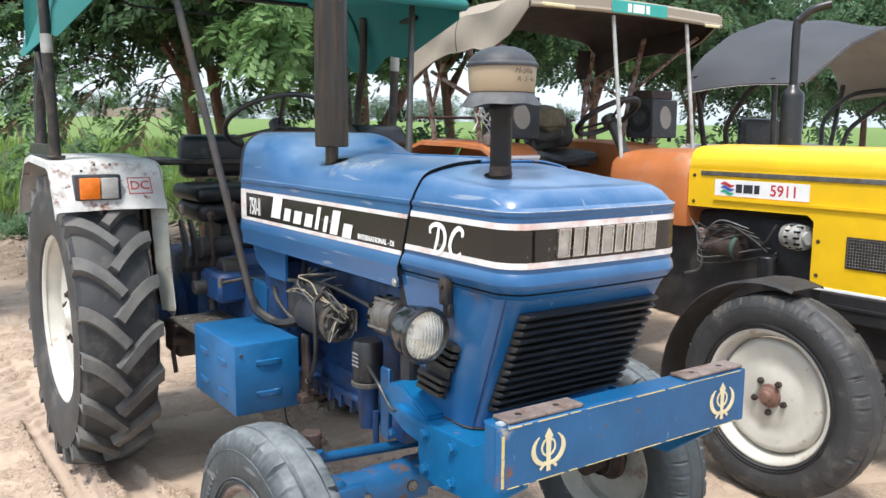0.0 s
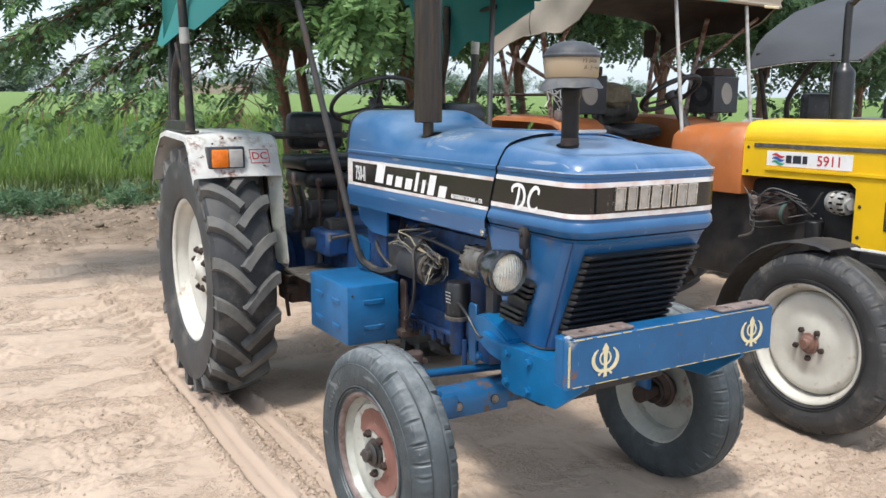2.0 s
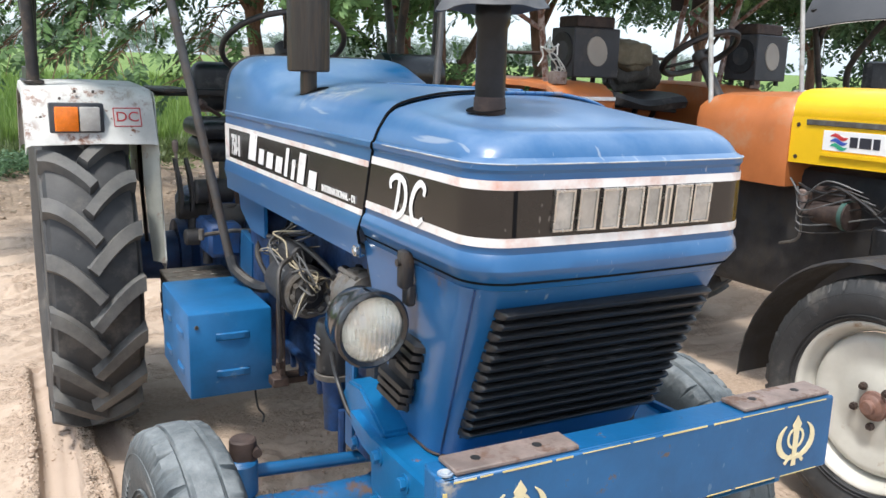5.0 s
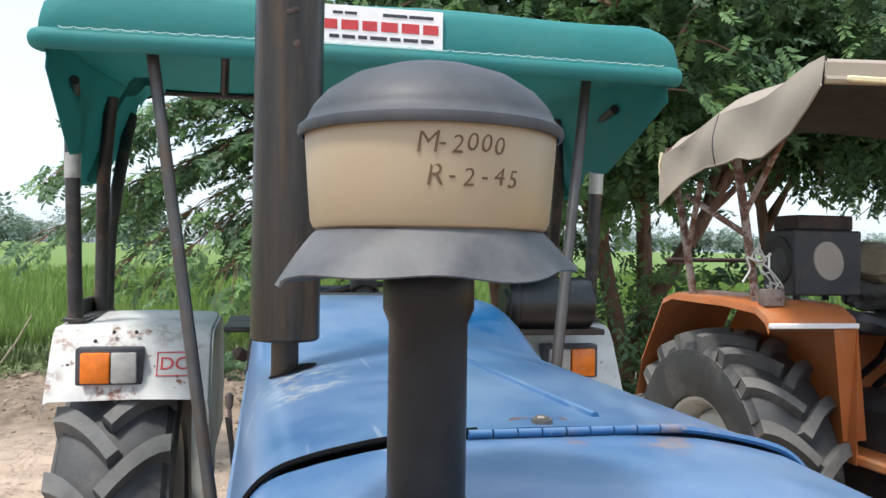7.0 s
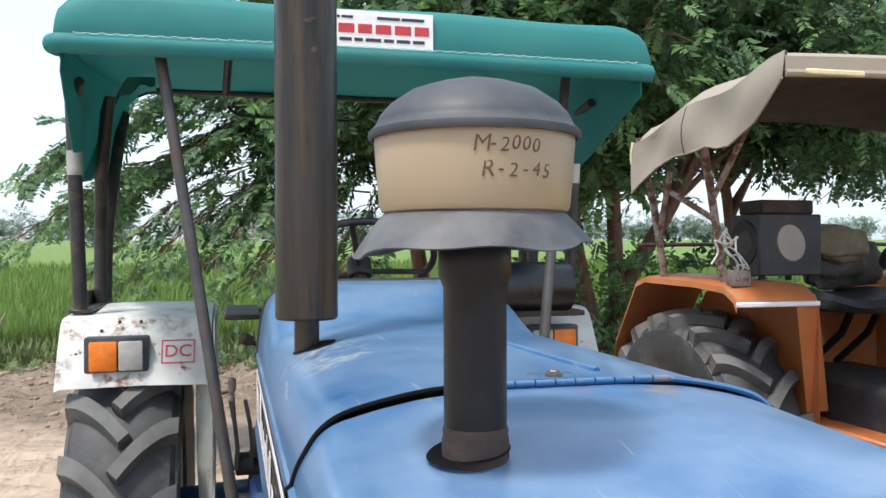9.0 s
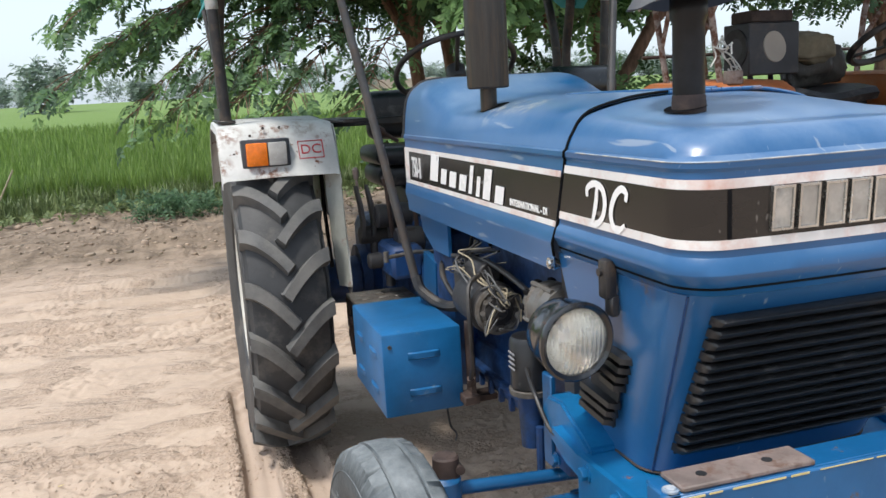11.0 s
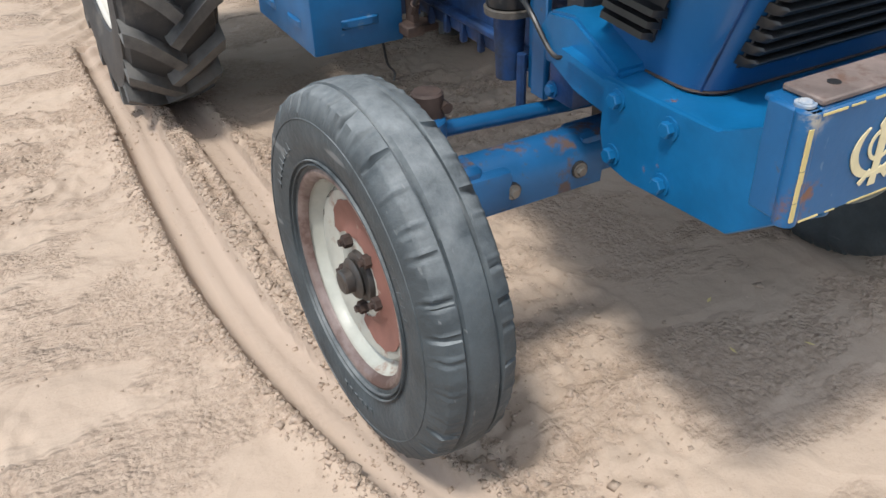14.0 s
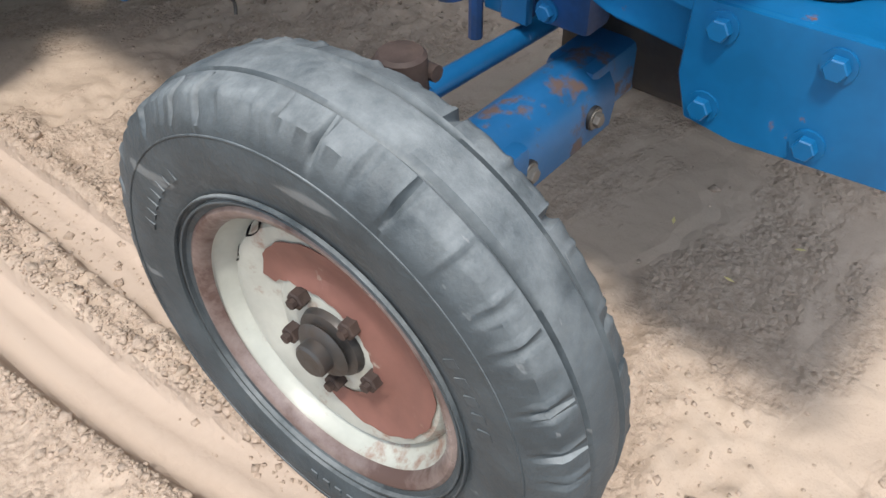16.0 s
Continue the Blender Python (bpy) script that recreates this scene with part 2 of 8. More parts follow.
M_ALU = mat("dull_aluminium", (0.20, 0.19, 0.175), 0.5, metal=0.7, vary=0.35, scale=16, dust=(0.12, 0.10, 0.08), dust_amount=0.35, dust_scale=13, bump=0.08)
M_YELPAINT = mat("yellow_emblem_paint", (0.58, 0.47, 0.20), 0.5, vary=0.15, scale=20, bump=0.02)
M_CREAMPAINT = mat("pale_yellow_emblem_paint", (0.66, 0.58, 0.36), 0.5, vary=0.15, scale=20, bump=0.02)
M_TEAL = mat("teal_canvas", (0.045, 0.32, 0.315), 0.62, vary=0.14, scale=3, bump=0.10, bump_scale=25, dust=(0.10, 0.28, 0.26), dust_amount=0.2, dust_scale=3, dust_edge=0.2)
# darker teal for the drapes' double cloth, roof shade put into the colour
M_TEALIN = mat("shaded_teal_lining", (0.012, 0.15, 0.135), 0.7, vary=0.2, scale=4, bump=0.08, bump_scale=25)
M_STITCH = mat("white_stitching", (0.38, 0.56, 0.54), 0.7, vary=0.1, bump=0)
M_BEIGE = mat("greyish_beige_canvas", (0.42, 0.36, 0.29), 0.75, vary=0.14, scale=3, bump=0.12, bump_scale=22, dust=(0.30, 0.26, 0.21), dust_amount=0.25, dust_scale=3, dust_edge=0.2)
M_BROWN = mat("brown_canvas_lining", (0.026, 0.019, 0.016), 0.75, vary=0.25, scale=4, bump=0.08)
M_GREYCAN = mat("dark_grey_tarpaulin", (0.034, 0.037, 0.044), 0.6, vary=0.2, scale=2, bump=0.2, bump_scale=9, dust=(0.07, 0.072, 0.078), dust_amount=0.25, dust_scale=2, dust_edge=0.25)
M_PALELIN = mat("pale_canvas_lining", (0.34, 0.31, 0.27), 0.8, vary=0.15, scale=3, bump=0.08)
M_ORANGE = mat("faded_orange_paint", (0.44, 0.14, 0.042), 0.42, vary=0.18, scale=5, dust=(0.40, 0.22, 0.12), dust_amount=0.15, dust_scale=7, coat=0.15, bump=0.03)
M_YELLOW = mat("yellow_paint", (0.80, 0.49, 0.012), 0.34, vary=0.10, scale=5, dust=(0.30, 0.20, 0.06), dust_amount=0.03, dust_scale=18, dust_edge=0.03, coat=0.2, bump=0.02)
M_AMBER = mat("amber_lens", (0.80, 0.19, 0.012), 0.2, vary=0.2, scale=40, bump=0.12, bump_scale=160)
M_CLEARLENS = mat("milky_clear_lens", (0.40, 0.385, 0.36), 0.22, vary=0.2, scale=30, bump=0.15, bump_scale=200)
M_RED = mat("red_paint_line", (0.50, 0.04, 0.045), 0.5, vary=0.15, scale=30, bump=0)
M_STICKER = mat("white_vinyl_sticker", (0.80, 0.79, 0.78), 0.3, vary=0.05, scale=8, bump=0.01)
M_INK = mat("dark_ink", (0.03, 0.03, 0.04), 0.5, vary=0.2, bump=0)
M_PENCIL = mat("brown_felt_pen", (0.10, 0.05, 0.02), 0.6, vary=0.35, scale=60, bump=0)
M_GREEN = mat("green_print", (0.04, 0.35, 0.20), 0.4, vary=0.15, bump=0)
M_BLUEINK = mat("blue_print", (0.05, 0.10, 0.40), 0.4, vary=0.15, bump=0)
M_TEALSIGN = mat("teal_print", (0.03, 0.36, 0.32), 0.4, vary=0.1, bump=0)
M_WIREY = mat("yellowed_wire", (0.34, 0.29, 0.20), 0.6, vary=0.4, scale=30, bump=0)
M_WIREG = mat("grey_wire", (0.11, 0.11, 0.11), 0.55, vary=0.3, scale=30, bump=0)
M_STRING = mat("white_cord", (0.62, 0.62, 0.58), 0.8, vary=0.2, scale=30, bump=0)
M_SPKBOX = mat("dark_grey_board", (0.035, 0.037, 0.042), 0.55, vary=0.2, scale=9, dust=(0.10, 0.09, 0.08), dust_amount=0.2, dust_scale=8, bump=0.05)
M_BARK = mat("brown_bark", (0.17, 0.098, 0.062), 0.85, vary=0.45, scale=9, stretch=(3, 3, 0.7), bump=0.8, bump_scale=30)
M_HUBTIP = mat("rusty_orange_hub", (0.22, 0.125, 0.10), 0.6, vary=0.4, scale=30, dust=RUST, dust_amount=0.3, dust_scale=25, bump=0.1)
M_PRINTGREY = mat("grey_print", (0.25, 0.25, 0.26), 0.5, vary=0.1, bump=0)
M_CONCRETE = mat("pale_distant_wall", (0.42, 0.32, 0.27), 0.8, vary=0.2, scale=1, bump=0.0)


def leaf_mat(name, base, rough=0.5, spread=0.45, trans=0.35):
    m = mat(name, base, rough, vary=0.3, scale=1.3, grain=15, bump=0, island=spread, spec=0.35)
    n, l = m.node_tree.nodes, m.node_tree.links
    p = n["Principled BSDF"]
    t = n.new("ShaderNodeBsdfTranslucent")
    src = p.inputs["Base Color"].links[0].from_socket
    l.new(src, t.inputs["Color"])
    x = n.new("ShaderNodeMixShader")
    x.inputs[0].default_value = trans
    l.new(p.outputs[0], x.inputs[1])
    l.new(t.outputs[0], x.inputs[2])
    l.new(x.outputs[0], n["Material Output"].inputs["Surface"])
    return m


def let_light(m, trans):
    """Thin cloth: part of the light shines through."""
    n, l = m.node_tree.nodes, m.node_tree.links
    p = n["Principled BSDF"]
    t = n.new("ShaderNodeBsdfTranslucent")
    l.new(p.inputs["Base Color"].links[0].from_socket, t.inputs["Color"])
    x = n.new("ShaderNodeMixShader")
    x.inputs[0].default_value = trans
    l.new(p.outputs[0], x.inputs[1])
    l.new(t.outputs[0], x.inputs[2])
    l.new(x.outputs[0], n["Material Output"].inputs["Surface"])


let_light(M_TEAL, 0.42)
let_light(M_BEIGE, 0.2)
M_LEAF = leaf_mat("dark_green_leaves", (0.056, 0.112, 0.046))
# pale green for young leaves, and for leaves with sunlight put into the colour
M_LEAFY = leaf_mat("young_sunlit_green", (0.160, 0.285, 0.105), spread=0.3, trans=0.45)
M_LEAFM = leaf_mat("grey_green_leaves", (0.105, 0.192, 0.098), spread=0.4, trans=0.45)
M_GRASS = leaf_mat("rice_blades", (0.168, 0.258, 0.058), spread=0.25, trans=0.42)
M_WEED = leaf_mat("weed_leaves", (0.16, 0.21, 0.085), spread=0.4)
# far leaves paled and greyed: the air's haze is put into the colour
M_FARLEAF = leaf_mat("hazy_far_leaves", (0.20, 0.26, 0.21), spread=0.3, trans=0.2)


def lens_mat():
    m = bpy.data.materials.new("ribbed_clear_glass")
    m.use_nodes = True
    n, l = m.node_tree.nodes, m.node_tree.links
    p = n["Principled BSDF"]
    p.inputs["Base Color"].default_value = (0.95, 0.95, 0.93, 1)
    p.inputs["Roughness"].default_value = 0.08
    p.inputs["Transmission Weight"].default_value = 0.9
    p.inputs["IOR"].default_value = 1.35
    co, w, b = n.new("ShaderNodeTexCoord"), n.new("ShaderNodeTexWave"), n.new("ShaderNodeBump")
    w.bands_direction = 'X'
    w.inputs["Scale"].default_value, w.inputs["Distortion"].default_value = 32.0, 0.3
    l.new(co.outputs["Object"], w.inputs["Vector"])
    l.new(w.outputs["Fac"], b.inputs["Height"])
    b.inputs["Strength"].default_value, b.inputs["Distance"].default_value = 0.35, 0.004
    l.new(b.outputs["Normal"], p.inputs["Normal"])
    return m


M_LENS = lens_mat()
M_REFLECT = mat("silvered_reflector", (0.82, 0.78, 0.70), 0.26, metal=1.0, vary=0.05, bump=0)


def ground_mat():
    """Trodden sand: smooth pale crust, coarse crumbly patches; green beyond the field's edge."""
    m = bpy.data.materials.new("trodden_sand")
    m.use_nodes = True
    n, l = m.node_tree.nodes, m.node_tree.links
    p = n["Principled BSDF"]
    p.inputs["Roughness"].default_value = 0.9
    p.inputs["Specular IOR Level"].default_value = 0.2
    co = n.new("ShaderNodeTexCoord")
    sep = n.new("ShaderNodeSeparateXYZ")
    l.new(co.outputs["Object"], sep.inputs[0])

    def nz(sc, det=6.0, ro=0.6):
        t = n.new("ShaderNodeTexNoise")
        t.inputs["Scale"].default_value, t.inputs["Detail"].default_value, t.inputs["Roughness"].default_value = sc, det, ro
        l.new(co.outputs["Object"], t.inputs["Vector"])
        return t.outputs["Fac"]

    def rg(v, a, b, c=0.0, d=1.0):
        r = n.new("ShaderNodeMapRange")
        for k, x in (("From Min", a), ("From Max", b), ("To Min", c), ("To Max", d)):
            r.inputs[k].default_value = x
        l.new(v, r.inputs["Value"])
        return r.outputs["Result"]

    def mx(f, a, b, mode='MIX'):
        x = n.new("ShaderNodeMix")
        x.data_type, x.blend_type = 'RGBA', mode
        l.new(f, x.inputs["Factor"])
        for i, c in (("A", a), ("B", b)):
            s = [k for k in x.inputs if k.name == i and k.type == 'RGBA'][0]
            if isinstance(c, tuple):
                s.default_value = (*c, 1)
            else:
                l.new(c, s)
        return [k for k in x.outputs if k.type == 'RGBA'][0]

    def op(kind, a, b):
        x = n.new("ShaderNodeMath")
        x.operation = kind
        for i, v in enumerate((a, b)):
            if isinstance(v, float):
                x.inputs[i].default_value = v
            else:
                l.new(v, x.inputs[i])
        return x.outputs[0]

    sand = mx(rg(nz(1.6), 0.35, 0.65), (0.395, 0.307, 0.237), (0.458, 0.362, 0.283))
    mp = n.new("ShaderNodeMapping")
    mp.inputs["Scale"].default_value = (0.75, 1.3, 1.0)
    mp.inputs["Rotation"].default_value = (0, 0, 0.18)
    l.new(co.outputs["Object"], mp.inputs["Vector"])
    crust = n.new("ShaderNodeTexNoise")
    crust.inputs["Scale"].default_value, crust.inputs["Detail"].default_value, crust.inputs["Roughness"].default_value, crust.inputs["Distortion"].default_value = 2.5, 5.0, 0.55, 0.2
    l.new(mp.outputs["Vector"], crust.inputs["Vector"])
    coarse = rg(crust.outputs["Fac"], 0.455, 0.53)
    loose = rg(crust.outputs["Fac"], 0.475, 0.525)
    # coarse patches a little darker, tiny crumb shadows put into their colour
    sand = mx(coarse, sand, mx(rg(nz(55.0, 4.0), 0.35, 0.65), (0.345, 0.262, 0.199), (0.440, 0.342, 0.264)))
    sand = mx(rg(nz(260.0, 2.0), 0.55, 0.75, 0.0, 0.3), sand, (0.27, 0.20, 0.15))
    soil = mx(rg(nz(5.0, 8.0, 0.7), 0.35, 0.65), (0.13, 0.098, 0.071), (0.275, 0.213, 0.157))
    packed = n.new("ShaderNodeAttribute")
    packed.attribute_name = "packed"
    track = packed.outputs["Fac"]
    sand = mx(rg(track, 0.0, 1.0, 0.0, 0.85), sand, (0.425, 0.336, 0.270))
    edge = op('ADD', sep.outputs["Y"], rg(nz(0.8), 0.0, 1.0, -1.2, 1.2))
    col = mx(rg(edge, 6.1, 7.2), sand, soil)
    green = mx(rg(nz(0.25, 6.0), 0.3, 0.7), (0.112, 0.178, 0.044), (0.142, 0.218, 0.056))
    # field pales with distance, aerial haze put into the green
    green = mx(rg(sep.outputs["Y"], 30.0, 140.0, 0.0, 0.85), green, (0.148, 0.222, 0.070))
    col = mx(rg(edge, 11.2, 12.2), col, green)
    l.new(col, p.inputs["Base Color"])
    b = n.new("ShaderNodeBump")
    b.inputs["Strength"].default_value, b.inputs["Distance"].default_value = 1.0, 0.026
    grit = n.new("ShaderNodeTexVoronoi")        # rounded crumbs in the loose patches
    grit.inputs["Scale"].default_value, grit.inputs["Randomness"].default_value = 78.0, 1.0
    l.new(co.outputs["Object"], grit.inputs["Vector"])
    crumb = op('MULTIPLY', rg(grit.outputs["Distance"], 0.0, 0.75, 1.0, 0.0), rg(nz(9.0, 3.0), 0.42, 0.62, 0.0, 1.0))
    h = op('ADD', op('MULTIPLY', nz(24.0, 6.0, 0.6), rg(loose, 0.0, 1.0, 0.15, 0.85)), op('MULTIPLY', crumb, rg(loose, 0.0, 1.0, 0.02, 0.26)))
    long = n.new("ShaderNodeMapping")           # low ridges pushed up across the way the wheels ran
    long.inputs["Scale"].default_value, long.inputs["Rotation"].default_value = (1.3, 4.6, 1.0), (0, 0, 0.20)
    l.new(co.outputs["Object"], long.inputs["Vector"])
    ridge = n.new("ShaderNodeTexNoise")
    ridge.inputs["Scale"].default_value, ridge.inputs["Detail"].default_value, ridge.inputs["Roughness"].default_value = 2.0, 4.0, 0.5
    l.new(long.outputs["Vector"], ridge.inputs["Vector"])
    driven = op('MAXIMUM', rg(sep.outputs["X"], -0.95, -1.25), rg(sep.outputs["Y"], 2.2, 3.0))
    h = op('ADD', h, op('MULTIPLY', op('MULTIPLY', rg(ridge.outputs["Fac"], 0.42, 0.60), driven), rg(coarse, 0.0, 1.0, 0.15, 0.9)))
    ledge = nz(2.2, 3.0, 0.42)          # thin lobed ledges where the dried crust has flaked
    for a_ in (0.40, 0.475, 0.55):
        h = op('ADD', h, op('MULTIPLY', rg(ledge, a_, a_ + 0.03), rg(loose, 0.0, 1.0, 0.13, 0.02)))
    h = op('ADD', h, rg(loose, 0.0, 1.0, 0.08, 0.0))
    h = op('MULTIPLY', h, rg(track, 0.0, 1.0, 1.0, 0.15))
    l.new(h, b.inputs["Height"])
    l.new(b.outputs["Normal"], p.inputs["Normal"])
    return m


M_GROUND = ground_mat()

# ---- building helpers ----
X, Y, Z = Vector((1, 0, 0)), Vector((0, 1, 0)), Vector((0, 0, 1))


def root(name, at, label, category, group="", kind=""):
    e = new(name)
    e.location = at
    e.empty_display_size = 0.1
    return tagged(e, label, category, group, kind)


def home(ob):
    """Where children of ob measure from: parts are modelled in place."""
    return Matrix.Translation(ob.location) if ob.type == 'EMPTY' else Matrix.Identity(4)


def part(name, bm, material, parent=None, label="", smooth=38):
    me = bpy.data.meshes.new(name)
    bmesh.ops.recalc_face_normals(bm, faces=bm.faces[:])
    bm.to_mesh(me)
    bm.free()
    me.materials.append(material)
    if smooth:
        me.shade_smooth()
        me.set_sharp_from_angle(angle=radians(smooth))
    ob = new(name, me)
    if parent:
        ob.parent = parent
        ob.matrix_parent_inverse = home(parent).inverted()
    return tagged(ob, label)


def BM():
    return bmesh.new()


def merge(bm, tmp, m=None):
    if m is not None:
        tmp.transform(m)
    me = bpy.data.meshes.new("tmp")
    tmp.to_mesh(me)
    tmp.free()
    bm.from_mesh(me)
    bpy.data.meshes.remove(me)
    return bm


def box(bm, x0, x1, y0, y1, z0, z1, bevel=0.004, seg=1, m=None):
    t = BM()
    bmesh.ops.create_cube(t, size=1.0)
    for v in t.verts:
        v.co = Vector((x0 + (v.co.x + 0.5) * (x1 - x0), y0 + (v.co.y + 0.5) * (y1 - y0), z0 + (v.co.z + 0.5) * (z1 - z0)))
    if bevel:
        bevel = min(bevel, 0.45 * min(abs(x1 - x0), abs(y1 - y0), abs(z1 - z0)))
        bmesh.ops.bevel(t, geom=t.edges[:], offset=bevel, segments=seg, affect='EDGES', profile=0.5)
    return merge(bm, t, m)


def axes(d):
    d = Vector(d).normalized()
    u = d.cross(Z if abs(d.z) < 0.9 else X).normalized()
    return u, d.cross(u).normalized()


def cyl(bm, p0, p1, r0, r1=None, n=20, bevel=0.0):
    """A round bar from p0 to p1, its ends closed and, if asked, rounded off."""
    p0, p1 = Vector(p0), Vector(p1)
    r1 = r0 if r1 is None else r1
    d = (p1 - p0).normalized()
    u, w = axes(d)
    stops = [(p0, r0), (p1, r1)]
    if bevel:
        stops = [(p0, r0 - bevel), (p0 + d * bevel, r0), (p1 - d * bevel, r1), (p1, r1 - bevel)]
    rings = [[bm.verts.new(c + (u * math.cos(a) + w * math.sin(a)) * r) for a in [2 * math.pi * i / n for i in range(n)]] for c, r in stops]
    for a, b in zip(rings, rings[1:]):
        for i in range(n):
            bm.faces.new((a[i], a[(i + 1) % n], b[(i + 1) % n], b[i]))
    bm.faces.new(rings[0][::-1])
    bm.faces.new(rings[-1])
    return bm


def lathe(bm, profile, at, axis, n=48, wave=None):
    """profile: (along the axis, radius) pairs. wave(k, a): what ring k adds to its radius at angle a."""
    at, axis = Vector(at), Vector(axis).normalized()
    u, w = axes(axis)
    rings = []
    for k, (h, r) in enumerate(profile):
        if r < 1e-5:
            rings.append([bm.verts.new(at + axis * h)])
            continue
        rings.append([bm.verts.new(at + axis * h + (u * math.cos(a) + w * math.sin(a)) * (r + (wave(k, a) if wave else 0)))
                      for a in [2 * math.pi * i / n for i in range(n)]])
    for a, b in zip(rings, rings[1:]):
        for i in range(n):
            j = (i + 1) % n
            if len(a) == 1 and len(b) == 1:
                continue
            if len(a) == 1:
                bm.faces.new((a[0], b[j], b[i]))
            elif len(b) == 1:
                bm.faces.new((a[i], a[j], b[0]))
            else:
                bm.faces.new((a[i], a[j], b[j], b[i]))
    return bm


def smooth_line(pts, steps=6):
    """Points of a Catmull-Rom curve through pts."""
    p = [Vector(q) for q in pts]
    p = [p[0] * 2 - p[1]] + p + [p[-1] * 2 - p[-2]]
    out = []
    for i in range(1, len(p) - 2):
        for s in range(steps):
            t = s / steps
            a, b, c, d = p[i - 1], p[i], p[i + 1], p[i + 2]
            out.append(0.5 * ((2 * b) + (c - a) * t + (2 * a - 5 * b + 4 * c - d) * t * t + (3 * b - a - 3 * c + d) * t ** 3))
    return out + [p[-2]]


def tube(bm, pts, r, n=8, curve=0, taper=None):
    pts = smooth_line(pts, curve) if curve else [Vector(q) for q in pts]
    rings, u = [], None
    for i, p in enumerate(pts):
        d = (pts[min(i + 1, len(pts) - 1)] - pts[max(i - 1, 0)]).normalized()
        if u is None:
            u = axes(d)[0]
        u = (u - d * u.dot(d)).normalized()
        w = d.cross(u)
        rr = r if taper is None else r + (taper - r) * i / (len(pts) - 1)
        rings.append([bm.verts.new(p + (u * math.cos(a) + w * math.sin(a)) * rr) for a in [2 * math.pi * k / n for k in range(n)]])
    for a, b in zip(rings, rings[1:]):
        for k in range(n):
            bm.faces.new((a[k], a[(k + 1) % n], b[(k + 1) % n], b[k]))
    bm.faces.new(rings[0][::-1])
    bm.faces.new(rings[-1])
    return bm


def skin(bm, rows, wrap=False, caps=False):
    """Faces between rows of points, all of one length."""
    vs = [[bm.verts.new(p) for p in row] for row in rows]
    for a, b in zip(vs, vs[1:]):
        k = len(a)
        for i in range(k if wrap else k - 1):
            j = (i + 1) % k
            bm.faces.new((a[i], a[j], b[j], b[i]))
    if caps:
        bm.faces.new(vs[0][::-1])
        bm.faces.new(vs[-1])
    return vs


def slab(bm, poly, off):
    """A flat plate: the outline poly and its copy moved by off."""
    off = Vector(off)
    return skin(bm, [[Vector(p) for p in poly], [Vector(p) + off for p in poly]], wrap=True, caps=True)


def solid(bm, t):
    """Gives an open skin its thickness, inwards."""
    bmesh.ops.recalc_face_normals(bm, faces=bm.faces[:])
    bmesh.ops.solidify(bm, geom=bm.faces[:], thickness=t)
    return bm


def mesh_text(body, size, m, depth=0.0015, shear=0.0, fat=0.0):
    """Raised letters as one bmesh: the text lies in its own x, y plane before m moves it."""
    c = bpy.data.curves.new("letters", 'FONT')
    c.body, c.size, c.extrude, c.shear, c.offset = body, size, depth, shear, fat
    c.align_x, c.align_y, c.resolution_u = 'CENTER', 'CENTER', 3
    o = bpy.data.objects.new("letters", c)
    scene.collection.objects.link(o)
    bpy.context.view_layer.update()
    me = bpy.data.meshes.new_from_object(o.evaluated_get(bpy.context.evaluated_depsgraph_get()))
    bm = BM()
    bm.from_mesh(me)
    bpy.data.objects.remove(o)
    bpy.data.curves.remove(c)
    bpy.data.meshes.remove(me)
    bm.transform(m)
    return bm


def facing(at, right, up):
    """A pose at a place whose x runs right and whose y runs up, for flat things on a face."""
    r, u = Vector(right).normalized(), Vector(up).normalized()
    n_ = r.cross(u)
    u = n_.cross(r)
    return Matrix(((r.x, u.x, n_.x, at[0]), (r.y, u.y, n_.y, at[1]), (r.z, u.z, n_.z, at[2]), (0, 0, 0, 1)))


def step(a, b, v):
    t = min(1.0, max(0.0, (v - a) / (b - a)))
    return t * t * (3 - 2 * t)


def plain_bars(bm, m, widths, h, gap, depth=0.0015, lean=0.0):
    """Upright bars in a row, in place of lettering."""
    x = -(sum(widths) + gap * (len(widths) - 1)) / 2
    for w in widths:
        poly = [m @ Vector((x + lean * -h / 2, -h / 2, 0)), m @ Vector((x + w - lean * h / 2, -h / 2, 0)),
                m @ Vector((x + w + lean * h / 2, h / 2, 0)), m @ Vector((x + lean * h / 2, h / 2, 0))]
        slab(bm, poly, m.to_3x3() @ Vector((0, 0, depth)))
        x += w + gap
    return bm


def bolt(bm, at, d, r=0.012, h=0.012):
    at, d = Vector(at), Vector(d).normalized()
    cyl(bm, at - d * 0.004, at + d * 0.003, r * 1.45, n=14)
    cyl(bm, at, at + d * h, r, n=6, bevel=0.0015)
    return bm

# ---- ground ----
def rut(x, y, xc, half, depth):
    d = abs(x - xc)
    return -depth * (1 - step(half * 0.75, half, d)) + depth * 0.55 * math.exp(-((d - half * 1.2) / (half * 0.28)) ** 2)


def track_lines(y):
    """Middle lines of the two pressed wheel tracks at depth y."""
    arc = -0.812 + (0.27 * ((0.9 - y) / 1.4) ** 2 if y < 0.9 else 0.016 * step(1.2, 1.9, y))
    return arc, -0.594 - 0.03 * step(1.4, 2.0, y)


def packed_at(x, y):
    """How firmly the sand is pressed: 1 in a wheel track, 0 where it is loose."""
    if not -1.2 < y < 2.75 or abs(x) > 2.5:
        return 0.0
    arc, arc2 = track_lines(y)
    k = 1 - step(0.057, 0.069, abs(x - arc))
    if y > 0.35:
        k = max(k, 1 - step(0.047, 0.058, abs(x - arc2)))
    return k


